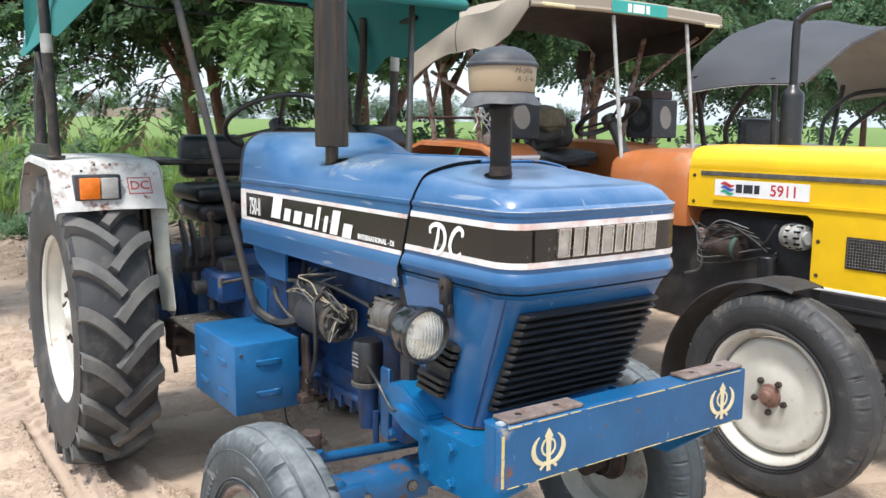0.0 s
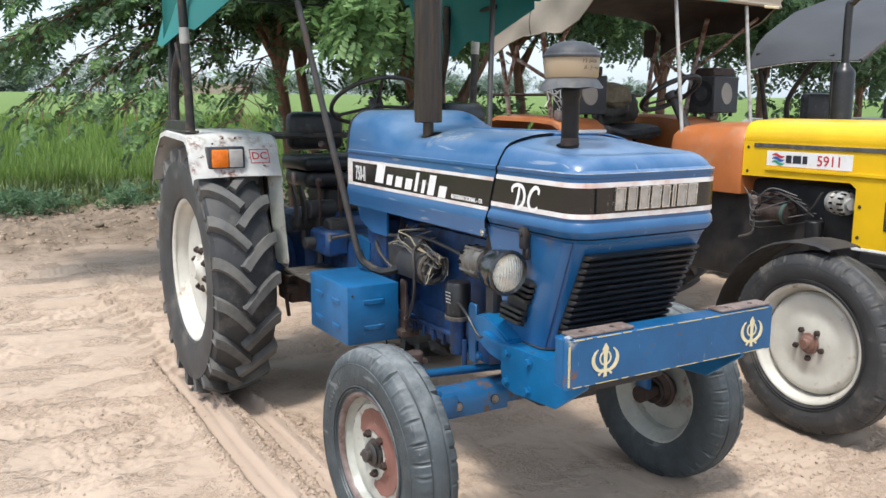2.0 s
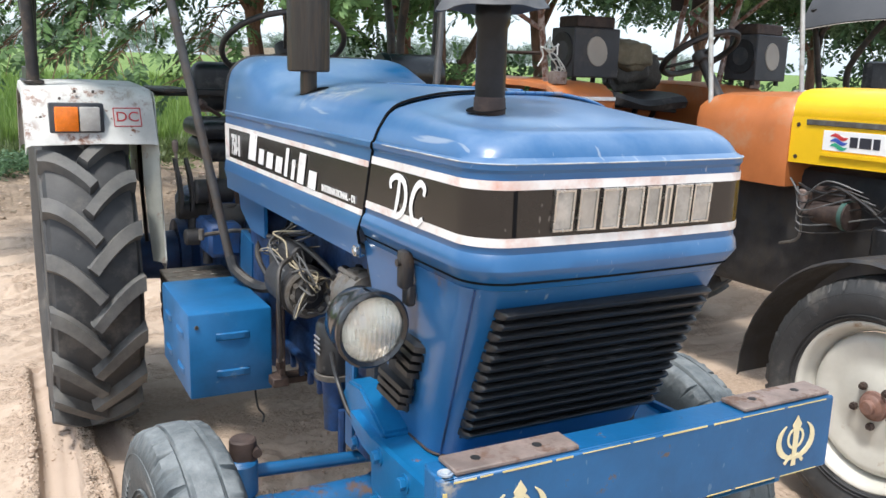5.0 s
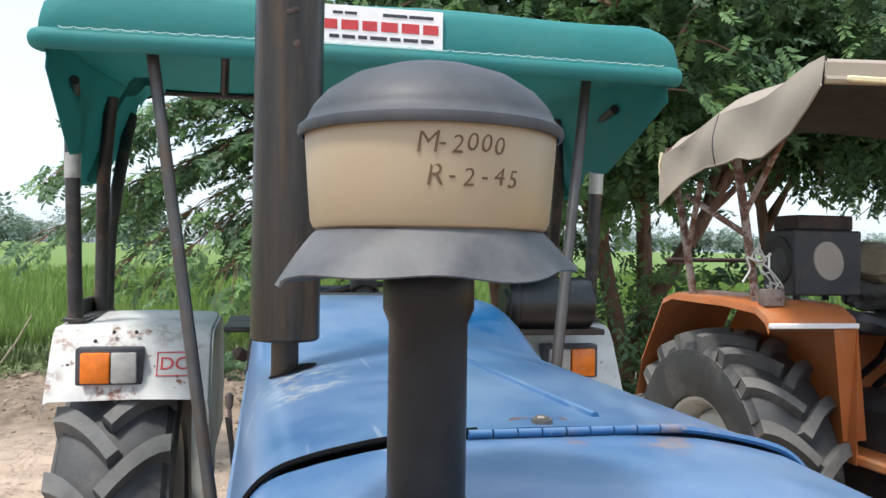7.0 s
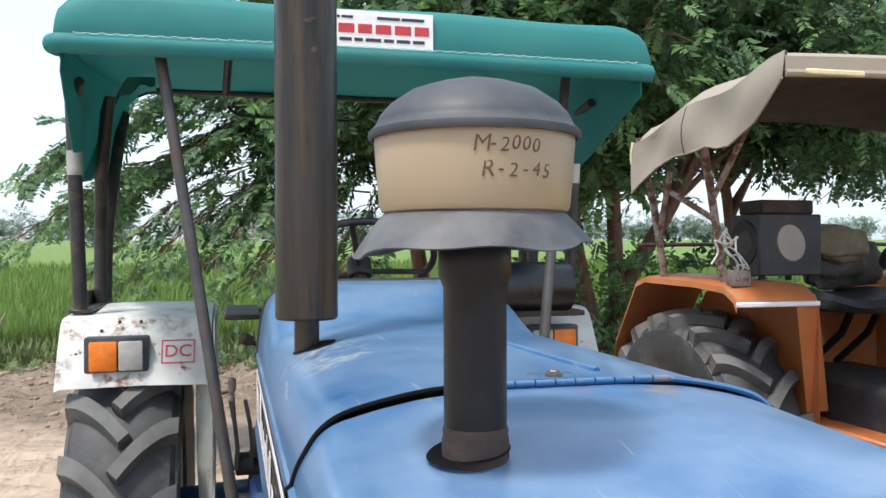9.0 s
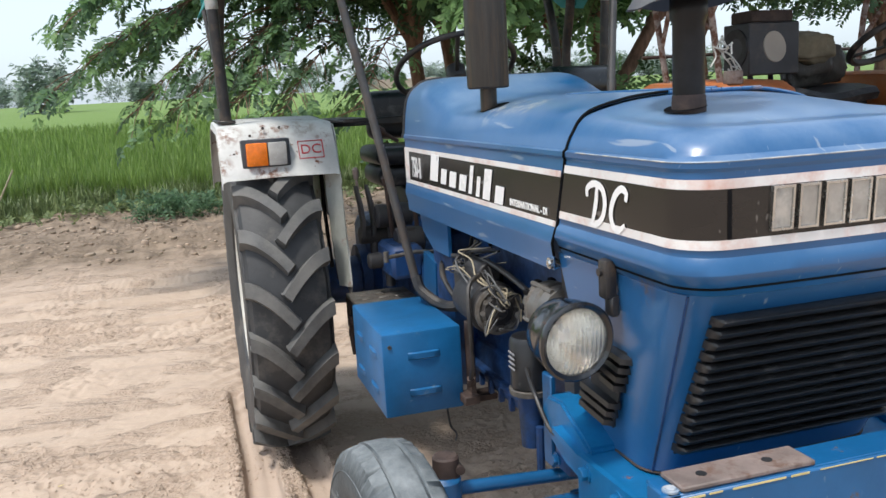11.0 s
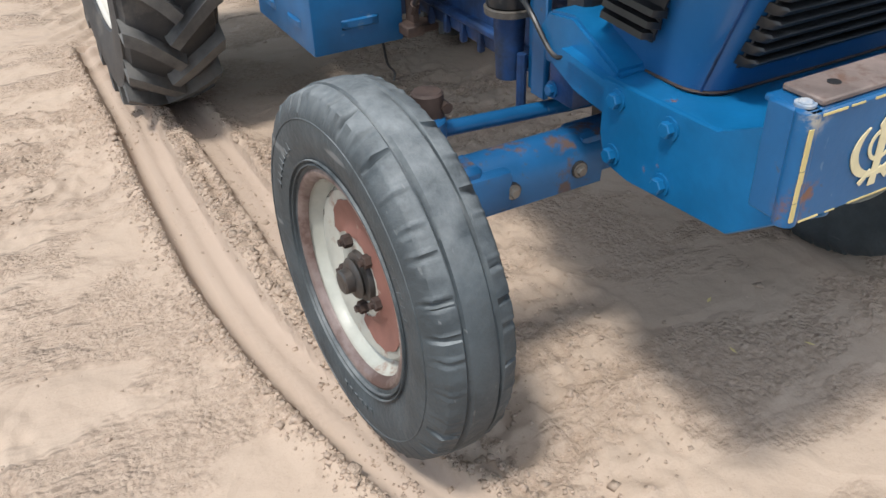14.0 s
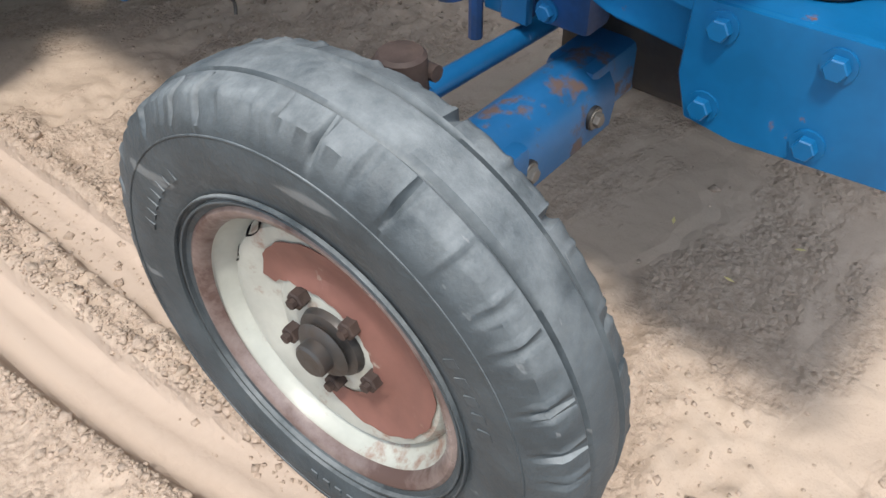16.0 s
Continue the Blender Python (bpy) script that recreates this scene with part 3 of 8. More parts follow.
def height(x, y):
    z = 0.010 * noise.noise(Vector((x * 0.9, y * 0.9, 0.3))) + 0.006 * noise.noise(Vector((x * 3.1, y * 3.1, 1.7)))
    near = 1 - step(6.0, 9.0, abs(x)) * 1
    if y < 7 and near > 0:
        rough = step(-0.12, 0.15, noise.noise(Vector((x * 1.3 + 5, y * 1.3, 4.0))))
        z += (0.0045 + 0.011 * rough) * noise.noise(Vector((x * 14, y * 14, 2.0))) * near + 0.005 * step(0.0, 0.05, noise.noise(Vector((x * 2.1, y * 2.1, 9.0)))) * near
        z += (0.002 + 0.010 * rough) * noise.noise(Vector((x * 33, y * 33, 6.0))) * near
        # ruts: a swinging pair beside the tyres, and straight ones along the lane
        if -1.0 < y < 2.75:
            arc, arc2 = track_lines(y)
            inside = 1 - step(0.045, 0.070, abs(x - arc)) * (step(0.036, 0.060, abs(x - arc2)) if y > 0.35 else 1)
            loose = max(math.exp(-((abs(x - arc) - 0.108) / 0.045) ** 2), math.exp(-((abs(x - arc2) - 0.097) / 0.04) ** 2) if y > 0.35 else 0.0)
            lumps = noise.noise(Vector((x * 21, y * 21, 3.3)))
            z += loose * (0.006 + 0.013 * abs(lumps) + 0.006 * noise.noise(Vector((x * 44, y * 44, 8.1))))
            z *= 1 - 0.85 * inside
            z += rut(x, y, arc, 0.071, 0.022) - 0.008 * math.exp(-((x - arc + 0.034) / 0.0075) ** 2) - 0.005 * math.exp(-((x - arc - 0.022) / 0.007) ** 2) + 0.003 * math.exp(-((x - arc + 0.006) / 0.010) ** 2)
            if y > 0.35:
                z += rut(x, y, arc2, 0.060, 0.020) - 0.005 * math.exp(-((x - arc2 - 0.020) / 0.007) ** 2)
        if 2.35 < y < 5.5 and abs(x + 0.74) < 0.2:
            d = x + 0.74
            z += (0.030 * max(0.0, math.sin(2 * math.pi * (y + abs(d) * 0.9) / 0.17)) - 0.010) * (1 - abs(d) / 0.2) ** 0.6
        if x < -0.9 and y < 3.0:
            z += 0.010 * noise.noise(Vector((x * 1.6 + y * 0.3, y * 5.0 + x * 0.5, 5.0))) * step(-0.9, -1.1, x) * step(0.3, 1.2, y)
        if y > 2.2:
            z += 0.013 * noise.noise(Vector((x * 1.3 + y * 0.5, y * 6.5, 5.0))) * step(2.2, 3.0, y) * near
        for k in range(3):
            yc = 4.6 + 0.62 * k + 0.05 * x
            z += rut(y, x, yc + 0.06 * math.sin(x * 0.8 + k), 0.14, 0.020) * step(-9, -7, x) * near
    bank = step(6.3, 8.2, y + 0.5 * noise.noise(Vector((x * 0.7, 3.0, y * 0.3)))) * (1 - step(10.4, 11.6, y))
    if bank > 0:
        z += bank * (0.15 + 0.09 * noise.noise(Vector((x * 1.1, y * 1.1, 8.0))) + 0.07 * noise.noise(Vector((x * 4.3, y * 4.3, 1.0)))
                     + 0.03 * abs(noise.noise(Vector((x * 13, y * 13, 1.0)))))
    if y > 9:
        z += 0.0193 * (min(y, 260) - 9)
    return z


def spaced(lo, hi, fine, reach, grow):
    """Even steps from lo to hi, then ever wider ones out to the reach on both sides."""
    mid = list(np.arange(lo, hi + fine / 2, fine))
    out, s = [], fine
    a, b = lo, hi
    while b < reach:
        s *= grow
        a, b = a - s, b + s
        mid = [a] + mid + [b]
    return mid


gx, gy = spaced(-2.1, 1.1, 0.0105, 1600, 1.085), spaced(-0.9, 4.6, 0.0115, 1600, 1.05)
verts = [(x, y, height(x, y)) for y in gy for x in gx]
nx = len(gx)
faces = [(j * nx + i, j * nx + i + 1, (j + 1) * nx + i + 1, (j + 1) * nx + i) for j in range(len(gy) - 1) for i in range(nx - 1)]
gme = bpy.data.meshes.new("ground")
gme.from_pydata(verts, [], faces)
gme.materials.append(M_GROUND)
gme.shade_smooth()
gme.attributes.new("packed", 'FLOAT', 'POINT').data.foreach_set("value", [packed_at(v[0], v[1]) for v in verts])
ground = tagged(new("ground", gme), "pale trodden sandy yard with tyre tracks, running into a green field", "ground", kind="structure")

# ---- wheels ----
def ribbed_tyre(bm, c, R, w, rim, s, blocks=38):
    """Front tyre: three ribs with grooves, worn notched shoulders, plain bulging walls. s: the way the outside faces."""
    h = w / 2
    prof = [(-h * 0.62, rim), (-h * 0.80, rim + 0.012), (-h * 0.97, rim + (R - rim) * 0.40), (-h, rim + (R - rim) * 0.55), (-h * 0.96, rim + (R - rim) * 0.74),
            (-h * 0.88, R - 0.030), (-h * 0.78, R - 0.013), (-h * 0.70, R - 0.009), (-h * 0.43, R - 0.003), (-h * 0.395, R - 0.0045), (-h * 0.372, R - 0.0075), (-h * 0.345, R - 0.0075), (-h * 0.31, R - 0.003), (-h * 0.27, R - 0.001),
            (0, R + 0.001)]
    prof = prof + [(-a, r) for a, r in prof[-2::-1]]
    k_edge = (6, 7, len(prof) - 8, len(prof) - 7)

    def wave(k, a):
        if k in k_edge or k in (5, len(prof) - 6):
            u = a * blocks / (2 * math.pi) + (0.5 if k > 10 else 0)
            i = math.floor(u)
            ph = (u - i + 0.16 * math.sin(i * 4.3)) % 1.0
            keen = 0.2 if math.sin(i % blocks * 5.1 + (2 if k > 10 else 0)) < -0.35 else 1.0
            cut = keen * {6: 0.016, len(prof) - 7: 0.016, 7: 0.010, len(prof) - 8: 0.010}.get(k, 0.006) * (0.62 + 0.38 * math.sin((i % blocks) * 2.7))
            return -cut * (1 - step(0.0, 0.07 + 0.05 * math.sin((i % blocks) * 1.9), abs(ph - 0.16) - 0.05)) + 0.0022 * (0.26 <= ph < 0.36) - 0.0012 * math.sin(a * 7 + k) + 0.0008 * math.sin(a * 61 + k)
        return 0.0012 * math.sin(a * 5 + k * 2.1)
    return lathe(bm, prof, c, (s, 0, 0), n=blocks * 16, wave=wave)


def lugged_tyre(bm, tread, c, R, w, rim, s, lugs=20, lug_h=0.040):
    """Rear tyre: a rounded carcass and two rows of curved slanting lugs."""
    h, Rc = w / 2, R - lug_h
    crown = lambda x: Rc - 0.035 * (abs(x) / h) ** 2.6
    prof = [(-h * 0.66, rim), (-h * 0.86, rim + 0.02), (-h * 1.0, rim + (Rc - rim) * 0.38), (-h * 1.02, rim + (Rc - rim) * 0.6), (-h * 0.99, rim + (Rc - rim) * 0.8),
            (-h * 0.94, crown(h * 0.94) - 0.02)] + [(x * h, crown(x * h)) for x in (-0.86, -0.7, -0.5, -0.25, 0)]
    prof = prof + [(-a, r) for a, r in prof[-2::-1]]
    lathe(bm, prof, c, (1, 0, 0), n=88)
    c = Vector(c)
    for side in (-1, 1):
        for k in range(lugs):
            a0 = 2 * math.pi * (k + (0.5 if side > 0 else 0)) / lugs
            rows = []
            for j in range(8):
                t = j / 7
                x = side * (-0.012 + (h + 0.012) * t)
                a = a0 - 0.225 * (1 - (1 - t) ** 1.5) * (0.66 / R)
                base = crown(x) - 0.012 if t < 0.99 else crown(x) - 0.03
                top = Rc + lug_h * (1.0 - 0.25 * t ** 3) - 0.018 * t ** 2.5
                half = (0.034 - 0.003 * t) / R
                pts = []
                k_ = max(0.0, 1 - j / 2)            # the nose is cut square across the bar
                for da, r in ((-half * 1.18, base), (-half * 0.86, top), (half * 0.86, top), (half * 1.18, base)):
                    cut = k_ * (1 if da > 0 else -1)
                    b_ = a + da - cut * 0.016 / R
                    pts.append(c + Vector((x + side * cut * 0.013, -math.sin(b_) * r, math.cos(b_) * r)))
                rows.append(pts)
            nose = [p - Vector((side * 0.007, 0, 0)) - (p - c).normalized() * (0.030 if 0 < q < 3 else 0.0) for q, p in enumerate(rows[0])]
            rows.insert(0, nose)
            end = [p + Vector((side * 0.006, 0, 0)) - (p - c).normalized() * (0.055 if 0 < q < 3 else 0.03) for q, p in enumerate(rows[-1])]
            rows.append(end)
            skin(tread, rows, wrap=True, caps=True)
    return bm


def wheel(parent, c, R, w, rim_r, s, kind, tyre_mat, disc_mat, rim_mat, disc_label, hub_mat=None):
    """One wheel under a vehicle: disc with tyre, rim, hub and nuts. s: -1 where its outside faces -x."""
    c, h, o = Vector(c), w / 2, Vector((s, 0, 0))
    rear = kind == "rear"
    hub_r = 0.105 if rear else 0.045
    e = h * 0.74                                    # where the rim's edge stands
    dish = h * 0.30 if rear else e - 0.030          # how far out the disc sits
    d = BM()
    n_ = 56
    if rear:
        ring = [(dish - 0.07, rim_r - 0.028), (dish - 0.02, rim_r - 0.045), (dish + 0.008, rim_r - 0.07), (dish + 0.012, rim_r * 0.70), (dish + 0.002, rim_r * 0.55),
                (dish + 0.002, hub_r * 0.4), (dish - 0.012, hub_r * 0.4), (dish - 0.012, rim_r * 0.6), (dish - 0.005, rim_r - 0.075), (dish - 0.035, rim_r - 0.05), (dish - 0.08, rim_r - 0.034)]
    else:
        ring = [(dish - 0.022, rim_r * 0.885), (dish - 0.006, rim_r * 0.86), (dish + 0.004, rim_r * 0.82), (dish + 0.006, rim_r * 0.76), (dish - 0.003, rim_r * 0.60), (dish - 0.006, rim_r * 0.48),
                (dish + 0.002, rim_r * 0.42), (dish + 0.003, hub_r * 0.6), (dish - 0.006, hub_r * 0.6), (dish - 0.012, rim_r * 0.6), (dish - 0.012, rim_r * 0.84), (dish - 0.03, rim_r * 0.87)]
    lathe(d, ring, c, o, n_)
    disc = part("wheel", d, disc_mat, parent, disc_label)
    t = BM()
    if rear:
        lugs = BM()
        lugged_tyre(t, lugs, c, R, w, rim_r - 0.004, s)
        tyre = part("tyre", t, M_RUBBERB, disc, "deep-lugged dusty tractor tyre")
        tagged(part("tread", lugs, tyre_mat, tyre, "dusty slanting tread bars", smooth=25), kind="stuff")
    else:
        ribbed_tyre(t, c, R, w, rim_r - 0.004, s)
        part("tyre", t, tyre_mat, disc, "ribbed scuffed front tyre")
        for r_, x_, rr in ((rim_r + 0.021, h * 0.885, 0.0022), (rim_r + 0.030, h * 0.935, 0.0016), (R - 0.052, h * 0.965, 0.0018)):
            ring_ = BM()
            lathe(ring_, [(x_ - rr * 2, r_ - rr), (x_ + rr, r_ - rr * 0.7), (x_ + rr * 1.3, r_), (x_ + rr, r_ + rr * 0.7), (x_ - rr * 2, r_ + rr)], c, o, 96)
            part("sidewall_rib", ring_, tyre_mat, disc)
        marks = BM()                        # moulded marking, worn past reading
        for a0, count_ in ((0.35, 7), (2.5, 5), (4.4, 6)):
            for k in range(count_):
                a = a0 + 0.085 * k
                u_r, u_t = Vector((0, math.cos(a), math.sin(a))), Vector((0, -math.sin(a), math.cos(a)))
                at_ = c + o * (h * 0.992) + u_r * (rim_r + 0.068)
                box(marks, -0.0055, 0.0055, -0.008, 0.008, -0.003, 0.0002, 0.0, m=Matrix(((u_t.x, u_r.x, o.x, at_.x), (u_t.y, u_r.y, o.y, at_.y), (u_t.z, u_r.z, o.z, at_.z), (0, 0, 0, 1))))
        tagged(part("sidewall_marking", marks, tyre_mat, disc, "worn raised marking"), kind="stuff")
        drum = BM()
        lathe(drum, [(-h * 0.10, 0.05), (-h * 0.16, 0.075), (-h * 0.16, rim_r * 0.36), (-h * 0.24, rim_r * 0.38), (-h * 0.34, rim_r * 0.34), (-h * 0.30, 0.06), (-h * 0.62, 0.055), (-h * 0.62, 0)], c, o, 36)
        part("hub_drum", drum, M_RUST, disc)
    r = BM()
    well = 0.036 if rear else 0.030
    lathe(r, [(e + 0.002, rim_r + 0.004), (e - 0.010, rim_r - 0.006), (e - 0.026, rim_r - 0.010), (e - 0.040, rim_r - 0.020), (e * 0.2, rim_r - well),
              (-e * 0.2, rim_r - well), (-e * 0.5, rim_r - 0.014), (-e + 0.012, rim_r - 0.008), (-e - 0.004, rim_r + 0.004), (-e - 0.006, rim_r + 0.014), (-e, rim_r + 0.012),
              (-e + 0.004, rim_r - 0.001), (-e * 0.3, rim_r - 0.006), (e * 0.3, rim_r - 0.006), (e - 0.006, rim_r + 0.001), (e + 0.002, rim_r + 0.004)], c, o, 64)
    part("rim", r, disc_mat, disc)
    r = BM()
    lathe(r, [(e - 0.007, rim_r - 0.010), (e + 0.004, rim_r - 0.005), (e + 0.0085, rim_r + 0.003), (e + 0.009, rim_r + 0.007), (e + 0.006, rim_r + 0.012), (e, rim_r + 0.013), (e - 0.004, rim_r + 0.002), (e - 0.004, rim_r - 0.003), (e + 0.001, rim_r - 0.003)], c, o, 64)
    part("rim_flange", r, rim_mat, disc)
    hb = BM()
    if rear:
        lathe(hb, [(dish - 0.03, 0.13), (dish + 0.012, 0.125), (dish + 0.022, 0.085), (dish + 0.045, 0.050), (dish + 0.055, 0.045), (dish + 0.055, 0)], c, o, 28)
    else:
        lathe(hb, [(dish - 0.10, 0.050), (dish + 0.004, 0.050), (dish + 0.012, 0.047), (dish + 0.016, 0.034), (dish + 0.022, 0.040), (dish + 0.026, 0.036), (dish + 0.029, 0.024), (dish + 0.044, 0.0235), (dish + 0.047, 0.020), (dish + 0.047, 0)], c, o, 28)
    part("hub", hb, hub_mat or (M_RIMWHITE if rear else M_POLE), disc, "painted hub" if rear else "greasy steel hub cap")
    count, ring, first = (8, 0.105, 0.35) if rear else (5, 0.069, 0.925)
    for k in range(count):
        a = 2 * math.pi * k / count + first
        p = c + o * (dish + 0.002) + Vector((0, math.cos(a) * ring, math.sin(a) * ring))
        b = BM()
        k_ = 1.5 if rear else 1.0
        cyl(b, p - o * 0.01, p + o * 0.017 * k_, 0.0132 * k_, n=6, bevel=0.002)
        cyl(b, p + o * 0.015 * k_, p + o * 0.024 * k_, 0.007 * k_, n=8)
        part("wheel_nut", b, M_RUST, disc)
    return disc


# ---- blue tractor ----
blue = root("tractor", (0, 1.0, 0), "blue tractor with teal canopy, parked on the sandy yard", "tractor")

R_AXLE = (0.632, 0.086, 0.358)      # front wheel centre, right-hand mirrored
for s in (-1, 1):
    turned = wheel(blue, (s * R_AXLE[0], R_AXLE[1], R_AXLE[2]), 0.356, 0.164, 0.199, s, "front", M_RUBBERF, M_RIMOLD, M_RIMEDGE, "worn cream steel wheel with rust-red primer patch")
    pin = Vector((s * R_AXLE[0], R_AXLE[1], R_AXLE[2]))
    turned.matrix_basis = Matrix.Translation(pin) @ Matrix.Rotation(radians(2.8), 4, 'Z') @ Matrix.Translation(-pin)
    near_wheel = turned if s < 0 else near_wheel
    wheel(blue, (s * 0.652, 2.072, 0.646), 0.655, 0.310, 0.362, s, "rear", M_RUBBER, M_RIMWHITE, M_RIMWHITE, "white painted steel rear wheel")

# red primer brushed round the outside disc of the right front wheel
pr = BM()
cw = Vector((-R_AXLE[0], R_AXLE[1], R_AXLE[2]))
pd = 0.082 * 0.74 - 0.030
disc_r, disc_h = (0.40, 0.42, 0.48, 0.60, 0.76, 0.82, 0.86, 0.885), (0.0025, 0.002, -0.006, -0.003, 0.006, 0.004, -0.006, -0.022)
rows = []
for k in range(41):
    a = -1.75 + 4.5 * k / 40
    thick = math.sin(math.pi * min(0.985, max(0.015, k / 40))) ** 0.55
    row = []
    for q in (0.0, 0.15, 0.3, 0.45, 0.6, 0.75, 0.9, 1.0):
        r = 0.112 + (q - 0.5) * 0.098 * thick + 0.0016 * math.sin(k * 2.1) * (q in (0.0, 1.0))
        row.append(cw + Vector((-(pd + float(np.interp(r / 0.199, disc_r, disc_h)) + 0.0034), -math.cos(a) * r, math.sin(a) * r)))
    rows.append(row)
skin(pr, rows)
solid(pr, 0.001)
# dark skins painted as the shade inside the disc's slots
for a0, da in ((2.32, 0.26), (2.79, 0.13)):
    b = BM()
    rows = []
    for k in range(7):
        a = a0 + da * (k / 6 - 0.5)
        wv = 0.007 * math.sin(math.pi * min(0.95, max(0.05, k / 6))) ** 0.5
        rows.append([cw + Vector((-(pd + float(np.interp(q / 0.199, disc_r, disc_h)) + 0.0015), -math.cos(a) * q, math.sin(a) * q)) for q in (0.166 - wv, 0.166 + wv)])
    skin(b, rows)
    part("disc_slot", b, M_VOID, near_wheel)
part("primer_patch", pr, M_PRIMER, near_wheel, "brushed red-oxide primer")

# ---- bonnet ----
HW, NOSE, SEAM, CREASE = 0.288, -0.453, 0.012, 1.304


def seam_y(z):
    """The seam between the two bonnet halves leans forward as it climbs, then runs straight over the crown."""
    return float(np.interp(z, (1.09, 1.30, 1.34), (SEAM, SEAM - 0.066, SEAM - 0.072)))


def plan(a, yf, r, y_end, z, bow=0.012, ns=8, nc=7, nf=10):
    """Half-open outline of the bonnet seen from above: right side, rounded corner, front, left side."""
    half = []
    for i in range(ns):
        half.append((a, y_end + (yf + r - y_end) * i / ns))
    for i in range(nc):
        t = 0.5 * math.pi * i / nc
        half.append((a - r + r * math.cos(t), yf + r - r * math.sin(t)))
    for i in range(nf + 1):
        half.append(((a - r) * (1 - i / nf), yf))
    out = []
    for x, y in half:
        b = bow * (1 - (x / a) ** 2) if y < yf + r else 0
        out.append(Vector((-x, y - b, z)))
    return out + [Vector((-p.x, p.y, p.z)) for p in out[-2::-1]]


# rise of the bonnet's cross-section over its crease, by the distance in from the side
CROWN = [(q.x, q.y) for q in smooth_line([Vector(q) for q in ((0, 0, 0), (0.005, 0.016, 0), (0.012, 0.031, 0), (0.026, 0.053, 0), (0.045, 0.068, 0), (0.07, 0.077, 0), (0.10, 0.084, 0),
                                                              (0.14, 0.091, 0), (0.20, 0.096, 0), (0.27, 0.098, 0))], 3)]


def crown_at(d):
    return float(np.interp(d, [q[0] for q in CROWN], [q[1] for q in CROWN]))


def fall(y):
    """How far the nose has sloped down at depth y."""
    return max(0, SEAM - y) * 0.085


def hood_z(x, y):
    return CREASE + crown_at(HW - abs(x)) - fall(y)


def ring_rows(gap):
    rows = []
    for z, d in ((1.102, -0.030), (1.096, -0.018), (1.098, -0.014), (1.116, -0.003), (1.1325, 0.0075), (1.1345, 0.0080), (1.152, 0.005), (1.160, 0.0), (1.286, 0.0), (1.292, 0.004), (1.301, 0.005), (CREASE + 0.001, -0.001)):
        rows.append(plan(HW + d, NOSE - d, 0.065 + max(0, d), seam_y(z) - gap, z))
    for d, hz in CROWN[1:]:
        if d > 0.245:
            break
        row = plan(HW - d, NOSE + 0.008 + min(d, 0.15) * 1.55 + max(0, d - 0.15) * 0.5, min(0.065 + d * 0.5, (HW - d) * 0.75), seam_y(CREASE + hz) - gap, CREASE + hz)
        rows.append([q - Z * fall(q.y) * step(0.0, 0.07, d) for q in row])
    return rows


fb = BM()
last = skin(fb, ring_rows(0.004))[-1]
for i in range(len(last) // 2 - 1):
    fb.faces.new((last[i], last[i + 1], last[-2 - i], last[-1 - i]))
mid_i = len(last) // 2
fb.faces.new((last[mid_i - 1], last[mid_i], last[mid_i + 1]))
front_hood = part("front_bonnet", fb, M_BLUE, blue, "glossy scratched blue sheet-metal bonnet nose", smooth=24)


def hood_section(y):
    """Right-to-left cross-section of the rear bonnet, which rises into a cowl before the dashboard."""
    up = step(0.66, 0.98, y)
    low = 1.062
    out = [(HW - 0.012, low + 0.004), (HW + 0.0, low), (HW + 0.001, low + 0.03), (HW + 0.008, 1.118), (HW + 0.008, 1.121), (HW + 0.004, 1.146), (HW, 1.160), (HW, 1.286), (HW + 0.004, 1.292), (HW + 0.004, 1.301)]
    for d, _ in CROWN:
        out.append((max(0, HW - d), CREASE + crown_at(d * (1 + 1.3 * up)) * (1 + 0.70 * up)))
    pts = [Vector((-x, y, z)) for x, z in out]
    pts = pts + [Vector((-p_.x, y, p_.z)) for p_ in pts[-2::-1]]
    return [p_ + Y * (seam_y(p_.z) - SEAM) * (1 - step(0, 1, (y - SEAM) / 0.6)) for p_ in pts]


rb = BM()
ys = [SEAM + 0.004 + (0.62 - SEAM) * i / 6 for i in range(7)] + [0.66 + 0.46 * i / 18 for i in range(19)]
skin(rb, [hood_section(y) for y in ys])
solid(rb, 0.003)
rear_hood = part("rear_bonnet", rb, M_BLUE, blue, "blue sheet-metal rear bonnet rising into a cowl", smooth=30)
# black rubber in the seam
gs = BM()
seam_line = [Vector((p.x * 1.004, p.y, p.z + 0.0005)) for p in hood_section(SEAM)[2:-2]]
tube(gs, [p for p in seam_line if p.x < -0.06], 0.0028, n=6)
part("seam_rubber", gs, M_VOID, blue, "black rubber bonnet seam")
gs = BM()
tube(gs, [p for p in seam_line if p.x > 0.10], 0.0038, n=6)
part("seam_lap", gs, M_BLUE, blue, "blue folded lap of the bonnet seam")
# closed dashboard wall behind the cowl, with a dark rim
dw = BM()
sec = hood_section(1.118)
slab(dw, [Vector((p.x * 0.985, 1.112, p.z - 0.004)) for p in sec], (0, 0.008, 0))
part("dashboard", dw, M_MATBLACK, blue)
rim_ = BM()
tube(rim_, [Vector((p.x, 1.121, p.z)) for p in sec[8:-8]], 0.006, n=6)
part("cowl_edging", rim_, M_MATBLACK, blue)

# dark bead round the nose, painted as the shade where its lower lip is folded
b = BM()
tube(b, plan(HW - 0.0055, NOSE + 0.0055, 0.065, seam_y(1.111) - 0.006, 1.111), 0.0021, n=6)
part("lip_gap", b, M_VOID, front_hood)
